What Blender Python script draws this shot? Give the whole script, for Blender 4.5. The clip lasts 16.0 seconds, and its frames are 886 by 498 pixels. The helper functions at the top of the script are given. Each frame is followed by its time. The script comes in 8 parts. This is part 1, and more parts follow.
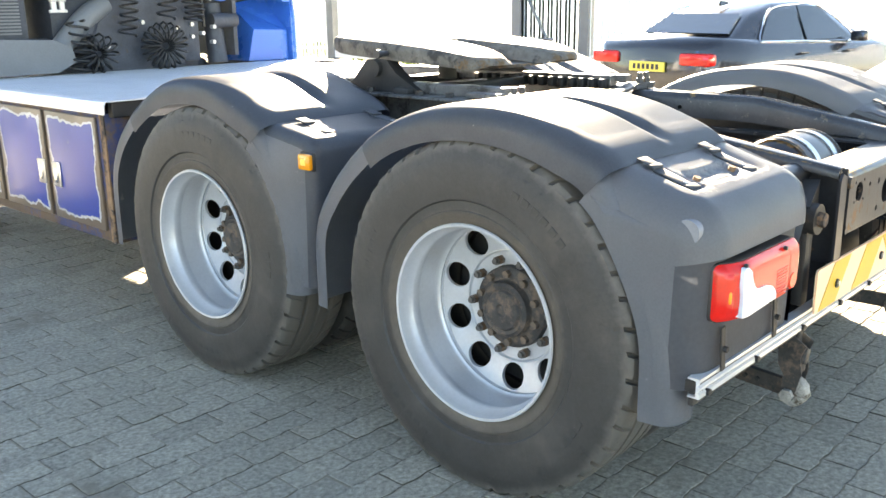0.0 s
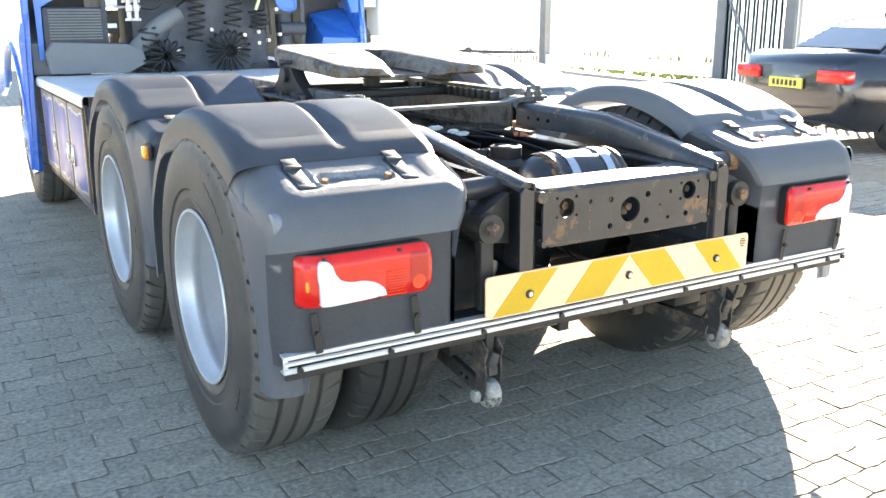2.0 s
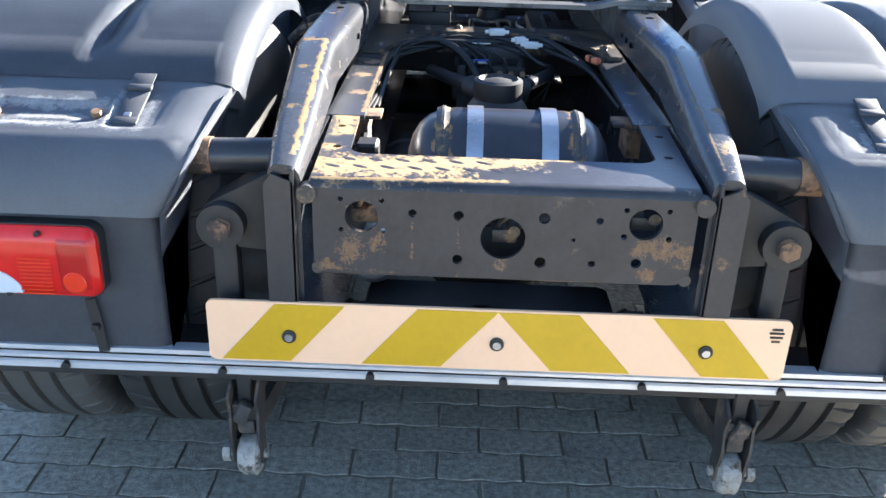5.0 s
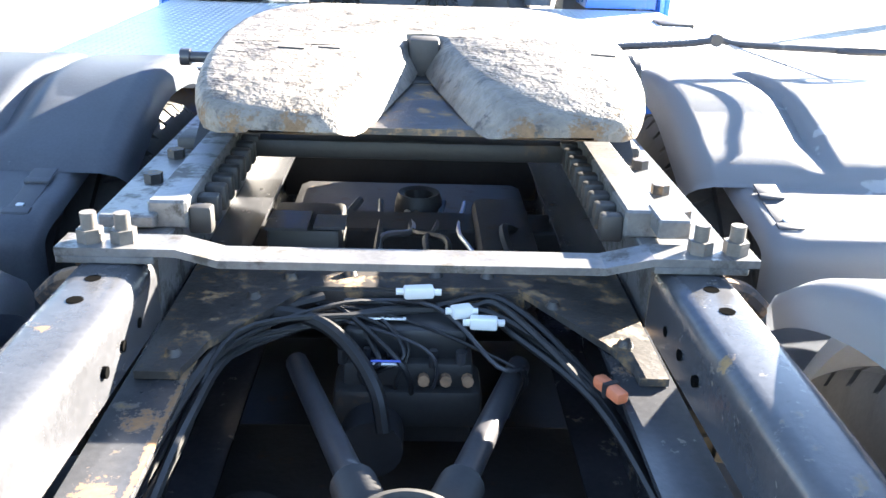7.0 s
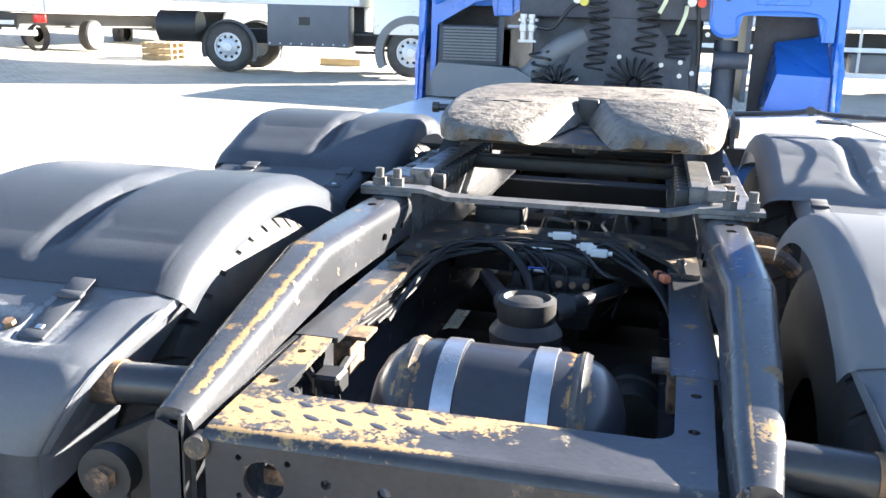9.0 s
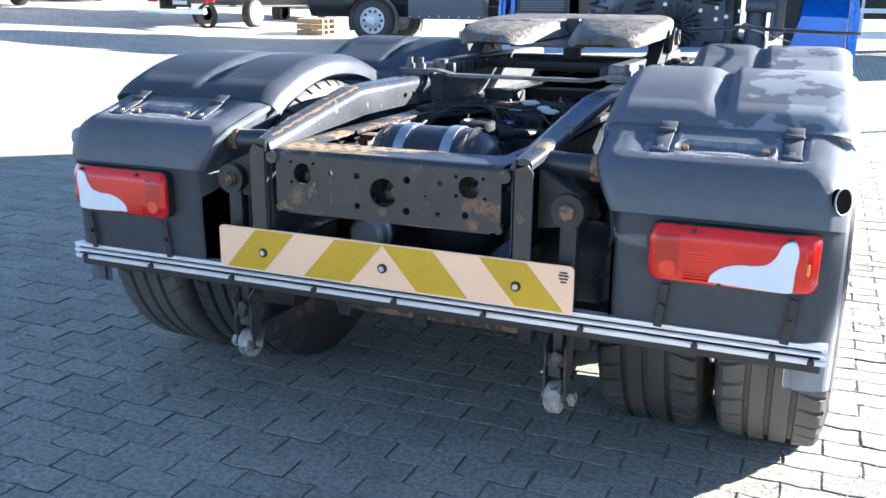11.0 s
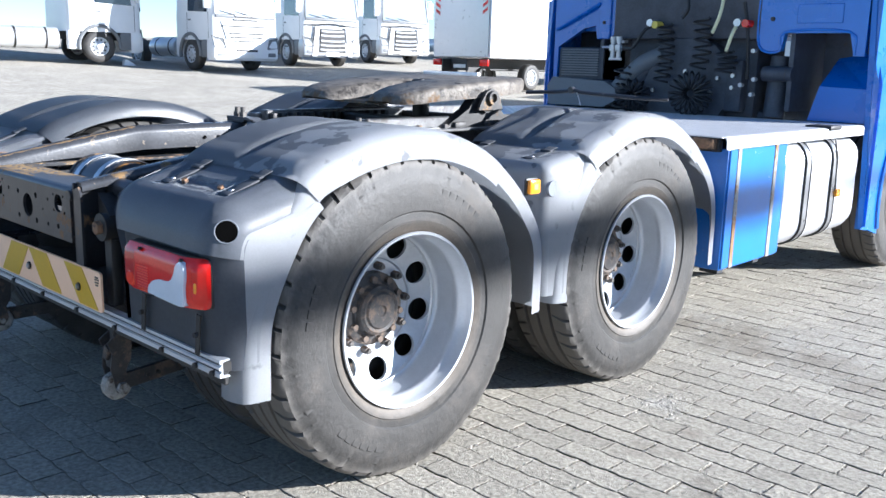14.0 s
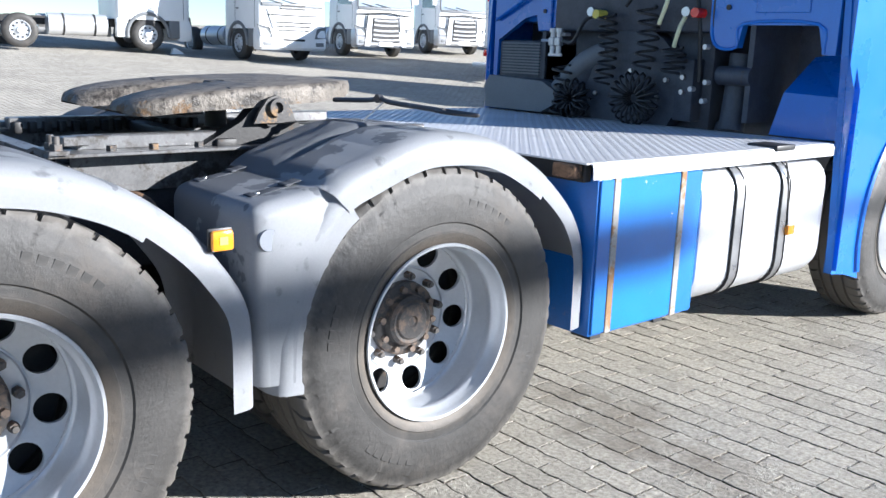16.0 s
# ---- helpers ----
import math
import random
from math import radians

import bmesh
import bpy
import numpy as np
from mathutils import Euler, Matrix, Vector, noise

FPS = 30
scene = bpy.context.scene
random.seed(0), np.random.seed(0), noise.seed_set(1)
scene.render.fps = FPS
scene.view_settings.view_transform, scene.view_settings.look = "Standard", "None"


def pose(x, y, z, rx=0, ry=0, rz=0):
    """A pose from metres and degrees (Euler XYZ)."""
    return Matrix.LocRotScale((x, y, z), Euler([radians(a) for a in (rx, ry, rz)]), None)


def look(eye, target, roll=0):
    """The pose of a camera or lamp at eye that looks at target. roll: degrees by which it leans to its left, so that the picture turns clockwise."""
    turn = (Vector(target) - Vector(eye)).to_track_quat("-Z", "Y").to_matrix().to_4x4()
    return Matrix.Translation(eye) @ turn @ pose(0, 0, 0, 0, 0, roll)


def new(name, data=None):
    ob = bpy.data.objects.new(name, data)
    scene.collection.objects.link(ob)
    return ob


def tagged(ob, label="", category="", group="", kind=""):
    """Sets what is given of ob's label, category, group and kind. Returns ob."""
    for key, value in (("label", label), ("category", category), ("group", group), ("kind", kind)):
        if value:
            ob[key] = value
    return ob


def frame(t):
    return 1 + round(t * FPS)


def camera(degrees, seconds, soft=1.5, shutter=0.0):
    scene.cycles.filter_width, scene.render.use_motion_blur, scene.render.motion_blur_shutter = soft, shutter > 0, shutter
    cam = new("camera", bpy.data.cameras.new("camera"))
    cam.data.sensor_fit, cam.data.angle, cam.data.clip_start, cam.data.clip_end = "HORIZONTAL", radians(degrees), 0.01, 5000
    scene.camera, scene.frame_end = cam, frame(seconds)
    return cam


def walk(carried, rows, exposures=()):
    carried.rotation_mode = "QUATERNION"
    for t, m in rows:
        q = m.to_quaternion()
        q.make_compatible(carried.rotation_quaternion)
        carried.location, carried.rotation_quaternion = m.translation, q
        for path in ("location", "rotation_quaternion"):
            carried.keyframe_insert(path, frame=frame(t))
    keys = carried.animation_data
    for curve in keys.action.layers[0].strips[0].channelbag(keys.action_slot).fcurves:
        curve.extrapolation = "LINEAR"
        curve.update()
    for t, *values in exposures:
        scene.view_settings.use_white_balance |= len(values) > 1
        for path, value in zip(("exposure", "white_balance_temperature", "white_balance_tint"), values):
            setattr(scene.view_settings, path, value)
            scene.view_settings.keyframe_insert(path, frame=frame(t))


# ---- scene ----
cam = camera(52.6, 16.0)
PATH = [
    (0, (-3.08, -0.868, 1.423), (-1.659, 0.438, 0.898), -0.7),
    (0.5, (-2.844, -1.268, 1.401), (-1.504, 0.125, 0.891), -0.4),
    (1, (-2.558, -1.513, 1.389), (-1.297, -0.05, 0.87), -0.2),
    (1.5, (-2.267, -1.793, 1.421), (-1.166, -0.202, 0.915), -0.2),
    (2, (-1.974, -2.15, 1.445), (-0.994, -0.482, 0.938), -0.2),
    (2.5, (-1.636, -2.265, 1.418), (-0.871, -0.5, 0.872), 0.1),
    (3, (-1.253, -2.282, 1.351), (-0.566, -0.473, 0.844), -0.1),
    (3.2, (-1.105, -2.271, 1.335), (-0.46, -0.447, 0.828), 0.1),
    (5.3, (-0.04, -1.277, 1.518), (-0.091, 0.528, 0.658), 1.8),
    (5.5, (-0.031, -1.104, 1.526), (-0.073, 0.699, 0.662), 1.9),
    (6, (-0.015, -0.666, 1.535), (0.056, 1.138, 0.674), 2.3),
    (6.5, (0.009, -0.253, 1.497), (0.064, 1.595, 0.734), 1.8),
    (7, (0.009, -0.042, 1.568), (0.076, 1.817, 0.831), 1.9),
    (7.5, (0.016, -0.032, 1.568), (0.066, 1.87, 0.95), 1.7),
    (8, (0.041, -0.263, 1.552), (0.042, 1.669, 1.036), 1.2),
    (8.5, (0.079, -0.676, 1.551), (-0.082, 1.255, 1.054), 1.6),
    (9, (0.236, -1.067, 1.502), (-0.198, 0.824, 1.015), 1.7),
    (9.2, (0.323, -1.236, 1.484), (-0.156, 0.644, 0.996), 1.6),
    (11.3, (1.352, -2.26, 1.35), (0.562, -0.506, 0.803), 0.7),
    (11.5, (1.542, -2.27, 1.369), (0.72, -0.532, 0.818), 0.9),
    (12, (2.027, -2.311, 1.368), (1.133, -0.598, 0.851), 0.9),
    (12.5, (2.433, -2.194, 1.382), (1.362, -0.562, 0.95), 1.1),
    (13, (2.743, -1.905, 1.386), (1.525, -0.373, 0.972), 1.3),
    (13.5, (3.08, -1.615, 1.391), (1.754, -0.176, 0.98), 1.3),
    (14, (3.258, -1.242, 1.369), (1.902, 0.169, 0.958), 1.5),
    (14.5, (3.343, -0.881, 1.343), (1.932, 0.476, 0.932), 1.7),
    (15, (3.484, -0.456, 1.376), (2.013, 0.828, 0.944), 1.7),
    (15.5, (3.413, -0.072, 1.415), (1.931, 1.196, 0.975), 1.8),
    (16, (3.321, 0.298, 1.431), (1.845, 1.575, 0.994), 2.0),
]
walk(cam, [(t, look(eye, target, roll)) for t, eye, target, roll in PATH],
     exposures=[(0.0, 3.7, 9800, 10), (2.0, 3.7, 8600, 10), (3.2, 3.45, 7900, 10), (5.3, 3.1, 6700, 10), (6.5, 3.9, 7300, 10), (7.5, 4.35, 7600, 10), (8.5, 4.15, 7500, 10), (9.2, 3.0, 7000, 10), (11.3, 2.65, 6100, 10), (12.5, 2.5, 5900, 10), (13.5, 2.1, 5900, 10), (14.5, 1.45, 6000, 10), (16.0, 1.5, 6100, 10)])


# ---- light ----
SUN = Vector((2.3, 1.84, 1.0)).normalized()
world = bpy.data.worlds.new("sky")
scene.world = world
world.use_nodes = True
wt = world.node_tree
sky = wt.nodes.new("ShaderNodeTexSky")
sky.sky_type = "NISHITA"
sky.sun_disc = False
sky.sun_elevation = math.asin(SUN.z)
sky.sun_rotation = math.atan2(SUN.x, SUN.y)
sky.air_density, sky.dust_density, sky.ozone_density = 0.75, 0.1, 2.5
wt.links.new(sky.outputs["Color"], wt.nodes["Background"].inputs["Color"])
wt.nodes["Background"].inputs["Strength"].default_value = 0.065
sun_data = bpy.data.lights.new("sun", "SUN")
sun_data.energy, sun_data.angle, sun_data.color = 5.0, radians(0.55), (1.0, 0.97, 0.93)
new("sun", sun_data).matrix_world = look(SUN * 60, (0, 0, 0))


# ---- materials ----
def mat(name, base, rough=0.6, metal=0.0, vary=0.15, scale=6.0, bump=0.15, fine=90.0, over=None, over_amount=0.0,
        over_scale=5.0, over_rough=0.85, coat=0.0, random_tone=0.0, spec=0.5, emit=0.0, stretch=(1, 1, 1), world_place=False, over_detail=9.0, over_soft=0.05, bump_depth=0.004):
    """A surface with broad and fine variation; over: a second colour (rust, dust, wear) in patches of its own shape."""
    m = bpy.data.materials.new(name)
    m.use_nodes = True
    t, n = m.node_tree, m.node_tree.nodes
    b = n["Principled BSDF"]
    co = n.new("ShaderNodeTexCoord")
    mp = n.new("ShaderNodeMapping")
    mp.inputs["Scale"].default_value = stretch
    if world_place:
        t.links.new(n.new("ShaderNodeNewGeometry").outputs["Position"], mp.inputs["Vector"])
    else:
        t.links.new(co.outputs["Object"], mp.inputs["Vector"])

    def nz(sc, detail=6.0, ro=0.6):
        a = n.new("ShaderNodeTexNoise")
        a.inputs["Scale"].default_value, a.inputs["Detail"].default_value, a.inputs["Roughness"].default_value = sc, detail, ro
        t.links.new(mp.outputs["Vector"], a.inputs["Vector"])
        return a.outputs["Fac"]

    def math_node(op, a, v):
        k = n.new("ShaderNodeMath")
        k.operation = op
        t.links.new(a, k.inputs[0])
        if isinstance(v, (int, float)):
            k.inputs[1].default_value = v
        else:
            t.links.new(v, k.inputs[1])
        return k.outputs[0]

    broad, grain = nz(scale), nz(fine, 3.0)
    mix = n.new("ShaderNodeMix")
    mix.data_type = "RGBA"
    lo = [max(0.0, c * (1 - vary)) for c in base]
    hi = [min(1.0, c * (1 + vary)) for c in base]
    mix.inputs["A"].default_value, mix.inputs["B"].default_value = (*lo, 1), (*hi, 1)
    both = math_node("ADD", math_node("MULTIPLY", broad, 0.65), math_node("MULTIPLY", grain, 0.35))
    stretch_it = n.new("ShaderNodeMapRange")
    stretch_it.inputs["From Min"].default_value, stretch_it.inputs["From Max"].default_value = 0.3, 0.7
    t.links.new(both, stretch_it.inputs["Value"])
    t.links.new(stretch_it.outputs["Result"], mix.inputs["Factor"])
    colour, ro = mix.outputs["Result"], None
    if random_tone:
        oi = n.new("ShaderNodeObjectInfo")
        geo = n.new("ShaderNodeNewGeometry")
        rnd = math_node("FRACT", math_node("ADD", oi.outputs["Random"], geo.outputs["Random Per Island"]), 0.0)
        hsv = n.new("ShaderNodeHueSaturation")
        mr = n.new("ShaderNodeMapRange")
        mr.inputs["To Min"].default_value, mr.inputs["To Max"].default_value = 1 - random_tone, 1 + random_tone
        t.links.new(rnd, mr.inputs["Value"])
        t.links.new(mr.outputs["Result"], hsv.inputs["Value"])
        t.links.new(colour, hsv.inputs["Color"])
        colour = hsv.outputs["Color"]
    if over:
        ramp = n.new("ShaderNodeMapRange")
        edge = 0.72 - over_amount * 0.42
        ramp.inputs["From Min"].default_value, ramp.inputs["From Max"].default_value = edge - 0.6 * over_soft, edge + over_soft
        patch = math_node("ADD", math_node("MULTIPLY", nz(over_scale, over_detail, 0.68), 0.8), math_node("MULTIPLY", nz(over_scale * 6, 6.0, 0.7), 0.2))
        t.links.new(patch, ramp.inputs["Value"])
        mx = n.new("ShaderNodeMix")
        mx.data_type = "RGBA"
        t.links.new(ramp.outputs["Result"], mx.inputs["Factor"])
        t.links.new(colour, mx.inputs["A"])
        tone = n.new("ShaderNodeMix")
        tone.data_type = "RGBA"
        tone.inputs["A"].default_value = (*[c * 0.55 for c in over], 1)
        tone.inputs["B"].default_value = (*over, 1)
        t.links.new(nz(over_scale * 4, 5.0), tone.inputs["Factor"])
        t.links.new(tone.outputs["Result"], mx.inputs["B"])
        colour = mx.outputs["Result"]
        rm = n.new("ShaderNodeMapRange")
        rm.inputs["To Min"].default_value, rm.inputs["To Max"].default_value = rough, over_rough
        t.links.new(ramp.outputs["Result"], rm.inputs["Value"])
        ro = rm.outputs["Result"]
        if metal:
            mm = n.new("ShaderNodeMapRange")
            mm.inputs["To Min"].default_value, mm.inputs["To Max"].default_value = metal, 0.0
            t.links.new(ramp.outputs["Result"], mm.inputs["Value"])
            t.links.new(mm.outputs["Result"], b.inputs["Metallic"])
    else:
        rm = n.new("ShaderNodeMapRange")
        rm.inputs["To Min"].default_value, rm.inputs["To Max"].default_value = max(0.02, rough - 0.08), min(1.0, rough + 0.08)
        t.links.new(broad, rm.inputs["Value"])
        ro = rm.outputs["Result"]
    t.links.new(colour, b.inputs["Base Color"])
    t.links.new(ro, b.inputs["Roughness"])
    if not over:
        b.inputs["Metallic"].default_value = metal
    elif not metal:
        b.inputs["Metallic"].default_value = 0.0
    b.inputs["Specular IOR Level"].default_value = spec
    b.inputs["Coat Weight"].default_value = coat
    b.inputs["Coat Roughness"].default_value = 0.08
    if emit:
        t.links.new(colour, b.inputs["Emission Color"])
        b.inputs["Emission Strength"].default_value = emit
    if bump:
        bp = n.new("ShaderNodeBump")
        bp.inputs["Strength"].default_value, bp.inputs["Distance"].default_value = bump, bump_depth
        t.links.new(both, bp.inputs["Height"])
        t.links.new(bp.outputs["Normal"], b.inputs["Normal"])
    return m


RUST = (0.36, 0.21, 0.095)
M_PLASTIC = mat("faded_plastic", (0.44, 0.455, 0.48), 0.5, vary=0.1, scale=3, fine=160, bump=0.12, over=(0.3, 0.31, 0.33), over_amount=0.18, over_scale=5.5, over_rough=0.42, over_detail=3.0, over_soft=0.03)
# darker copies of the plastic: shade of nearside and rear faces, besides damp
M_DAMP_SHADE = mat("shaded_damp_plastic", (0.2, 0.215, 0.245), 0.38, vary=0.15, scale=4, fine=160, bump=0.1, over=(0.42, 0.43, 0.45), over_amount=0.15, over_scale=4.5, over_rough=0.55, over_detail=3.0, over_soft=0.02)
M_WET_SHADE = mat("shaded_dewy_plastic", (0.105, 0.118, 0.142), 0.36, vary=0.2, scale=5, fine=160, bump=0.14, over=(0.4, 0.42, 0.45), over_amount=0.1, over_scale=26, over_rough=0.5, over_detail=4.0, over_soft=0.03)
M_BOX = mat("dark_plastic", (0.11, 0.12, 0.14), 0.55, vary=0.2, scale=4, bump=0.1, over=(0.2, 0.2, 0.2), over_amount=0.1, over_scale=7)
M_BLACKP = mat("black_plastic", (0.018, 0.018, 0.02), 0.5, vary=0.3, scale=9)
M_FRAME = mat("chassis_paint", (0.03, 0.031, 0.036), 0.3, vary=0.35, scale=7, bump=0.2, over=RUST, over_amount=0.3, over_scale=6.5, over_rough=0.9)
M_FRAMER = mat("rusty_chassis", (0.04, 0.037, 0.036), 0.45, vary=0.45, scale=12, bump=0.7, over=(0.3, 0.19, 0.1), over_amount=0.4, over_scale=17, over_rough=0.92)
M_RAIL = mat("worn_rail_paint", (0.05, 0.052, 0.058), 0.27, vary=0.4, scale=6, bump=0.25, over=(0.3, 0.2, 0.1), over_amount=0.22, over_scale=15, metal=0.2)
M_SLIDE = mat("scraped_steel", (0.15, 0.15, 0.152), 0.36, metal=0.4, vary=0.4, scale=12, bump=0.3, over=(0.05, 0.043, 0.036), over_amount=0.42, over_scale=11, over_rough=0.6)
M_RUST = mat("rust", (0.26, 0.15, 0.085), 0.9, vary=0.5, scale=14, bump=0.6, over=(0.06, 0.045, 0.04), over_amount=0.5, over_scale=12)
M_DARK = mat("oily_iron", (0.022, 0.021, 0.021), 0.55, vary=0.4, scale=12, bump=0.4, over=(0.1, 0.065, 0.04), over_amount=0.25, over_scale=9)
M_TYRE = mat("tyre_rubber", (0.04, 0.038, 0.036), 0.58, vary=0.3, scale=7, bump=0.35, over=(0.115, 0.101, 0.088), over_amount=0.3, over_scale=4, over_soft=0.14)
M_RIM = mat("silver_paint", (0.55, 0.57, 0.6), 0.36, metal=0.35, vary=0.1, scale=8, bump=0.05, over=(0.24, 0.22, 0.2), over_amount=0.12, over_scale=6)
M_STEEL = mat("zinc_steel", (0.5, 0.51, 0.53), 0.3, metal=0.9, vary=0.2, scale=10)
M_CHROME = mat("chrome", (0.8, 0.81, 0.83), 0.1, metal=1.0, vary=0.05, scale=8, bump=0.03)
M_ALU = mat("aluminium", (0.72, 0.73, 0.75), 0.35, metal=0.45, vary=0.1, scale=8, bump=0.06, stretch=(1, 6, 6))
M_CHECK = mat("checker_plate", (0.7, 0.71, 0.73), 0.36, metal=0.45, vary=0.12, scale=4, bump=0.08, over=(0.36, 0.34, 0.31), over_amount=0.2, over_scale=3)
M_BLUE = mat("blue_paint", (0.012, 0.15, 0.56), 0.28, vary=0.1, scale=3, bump=0.03, coat=0.35)
M_BLUEW = mat("worn_blue_paint", (0.015, 0.15, 0.52), 0.34, vary=0.15, scale=3, bump=0.05, over=(0.4, 0.36, 0.32), over_amount=0.2, over_scale=5, coat=0.2)
M_WHITE = mat("white_paint", (0.78, 0.79, 0.8), 0.35, vary=0.04, scale=3, bump=0.03, coat=0.2)
M_RED = mat("red_lens", (0.66, 0.014, 0.01), 0.16, vary=0.15, scale=8, bump=0.0, coat=0.35, spec=0.35)
M_REDD = mat("dark_red_lens", (0.45, 0.012, 0.01), 0.18, vary=0.15, scale=8, bump=0.0, coat=0.35, spec=0.35)
M_ORLENS = mat("orange_red_lens", (0.78, 0.045, 0.014), 0.18, vary=0.1, scale=8, bump=0.0, coat=0.35, spec=0.35)
M_CLEAR = mat("clear_lens", (0.62, 0.68, 0.76), 0.12, vary=0.05, scale=20, bump=0.0, coat=0.8)
M_AMBER = mat("amber_lens", (0.85, 0.3, 0.015), 0.2, vary=0.1, scale=30, bump=0.0, coat=0.6)
M_PALE = mat("reflector_pale", (0.95, 0.6, 0.38), 0.45, vary=0.05, scale=5, bump=0.0)
M_OLIVE = mat("reflector_yellow", (0.6, 0.36, 0.012), 0.4, vary=0.1, scale=5, bump=0.0)
M_HOSE = mat("black_hose", (0.015, 0.015, 0.016), 0.45, vary=0.3, scale=20)
M_STONE = mat("concrete_paver", (0.35, 0.322, 0.268), 0.92, vary=0.62, scale=55, fine=300, bump=1.0, bump_depth=0.012, over=(0.25, 0.222, 0.178), over_amount=0.3, over_scale=1.1, random_tone=0.1, world_place=True)
M_LABEL = mat("label_white", (0.75, 0.75, 0.73), 0.5, vary=0.04, bump=0.0)
M_LBLUE = mat("label_blue", (0.05, 0.1, 0.45), 0.5, vary=0.04, bump=0.0)
M_ORANGE = mat("orange_plastic", (0.6, 0.17, 0.08), 0.5, vary=0.15, scale=12)
M_PALEHOSE = mat("pale_yellow_hose", (0.72, 0.72, 0.45), 0.45, vary=0.1, scale=9, bump=0.05)
M_YELLOW = mat("yellow_plastic", (0.75, 0.6, 0.1), 0.45, vary=0.1)
M_GREY = mat("grey_paint", (0.16, 0.17, 0.18), 0.5, vary=0.15, scale=4)
M_CAR = mat("black_car_paint", (0.012, 0.014, 0.02), 0.2, vary=0.1, bump=0.0, coat=1.0)
M_GREEN = mat("grass_green", (0.07, 0.11, 0.03), 0.9, vary=0.4, scale=3)
M_WOOD = mat("pallet_wood", (0.4, 0.29, 0.17), 0.85, vary=0.3, scale=9)


def glass(name, tint, rough=0.03):
    m = bpy.data.materials.new(name)
    m.use_nodes = True
    b = m.node_tree.nodes["Principled BSDF"]
    b.inputs["Base Color"].default_value = (*tint, 1)
    b.inputs["Roughness"].default_value = rough
    b.inputs["Coat Weight"].default_value = 1.0
    return m


M_GLASS = glass("dark_window_glass", (0.02, 0.028, 0.035))
# pale base colour carries the sky's reflection in the lorry windscreens
M_SCREEN = glass("sky_glare_windscreen", (0.3, 0.36, 0.42), 0.08)


def stained(m, spots):
    """Old oil and lime spots and dark streaks in the paving: (x, y, radius, colour, strength)."""
    t, n = m.node_tree, m.node_tree.nodes
    b = n["Principled BSDF"]
    geo = n.new("ShaderNodeNewGeometry")
    no = n.new("ShaderNodeTexNoise")
    no.inputs["Scale"].default_value, no.inputs["Detail"].default_value, no.inputs["Roughness"].default_value = 13.0, 8.0, 0.7
    t.links.new(geo.outputs["Position"], no.inputs["Vector"])
    for x, y, r, colour, strength in spots:
        ds = n.new("ShaderNodeVectorMath")
        ds.operation = "DISTANCE"
        ds.inputs[1].default_value = (x, y, 0)
        t.links.new(geo.outputs["Position"], ds.inputs[0])
        k = n.new("ShaderNodeMath")
        k.operation = "MULTIPLY_ADD"
        t.links.new(no.outputs["Fac"], k.inputs[0])
        k.inputs[1].default_value = r * 2.2
        t.links.new(ds.outputs["Value"], k.inputs[2])
        mr = n.new("ShaderNodeMapRange")
        mr.inputs["From Min"].default_value, mr.inputs["From Max"].default_value = r * 1.0, r * 2.1
        mr.inputs["To Min"].default_value, mr.inputs["To Max"].default_value = strength, 0.0
        t.links.new(k.outputs[0], mr.inputs["Value"])
        mx = n.new("ShaderNodeMix")
        mx.data_type = "RGBA"
        old = b.inputs["Base Color"].links[0].from_socket
        t.links.new(mr.outputs["Result"], mx.inputs["Factor"])
        t.links.new(old, mx.inputs["A"])
        mx.inputs["B"].default_value = (*colour, 1)
        t.links.new(mx.outputs["Result"], b.inputs["Base Color"])


stained(M_STONE, ((0.95, 3.08, 0.2, (0.12, 0.09, 0.06), 0.55), (1.25, 3.1, 0.22, (0.11, 0.08, 0.052), 0.6), (1.42, 2.92, 0.2, (0.12, 0.09, 0.06), 0.5), (1.7, 3.0, 0.24, (0.11, 0.084, 0.056), 0.6), (2.0, 2.82, 0.2, (0.14, 0.11, 0.08), 0.5), (2.3, 2.75, 0.14, (0.15, 0.12, 0.09), 0.4),
                  # the pair near y 4.7 forms a dark streak
                  (1.49, 1.92, 0.09, (0.7, 0.69, 0.66), 0.4), (1.72, 1.74, 0.07, (0.16, 0.115, 0.085), 0.5), (2.1, 2.4, 0.12, (0.13, 0.1, 0.07), 0.45), (1.3, 4.75, 0.2, (0.15, 0.13, 0.1), 0.5), (1.9, 4.7, 0.2, (0.14, 0.12, 0.1), 0.45),
                  (-0.92, 0.11, 0.03, (0.06, 0.055, 0.05), 0.8), (-0.93, 0.18, 0.022, (0.06, 0.055, 0.05), 0.8), (-0.86, 0.13, 0.02, (0.06, 0.055, 0.05), 0.7)))
M_TANK = mat("tank_paint", (0.03, 0.032, 0.04), 0.28, vary=0.3, scale=8, bump=0.08, over=(0.34, 0.2, 0.09), over_amount=0.3, over_scale=8)
M_ROD = mat("rod_grey", (0.04, 0.04, 0.045), 0.3, vary=0.25, scale=10, over=(0.3, 0.3, 0.3), over_amount=0.2)
M_TANKALU = mat("tank_aluminium", (0.72, 0.73, 0.75), 0.35, metal=0.6, vary=0.08, scale=4, bump=0.04)
M_RUSTY_NAVY = mat("rusty_navy", (0.03, 0.045, 0.13), 0.5, vary=0.2, scale=4, bump=0.3, over=(0.17, 0.11, 0.075), over_amount=0.6, over_scale=4)


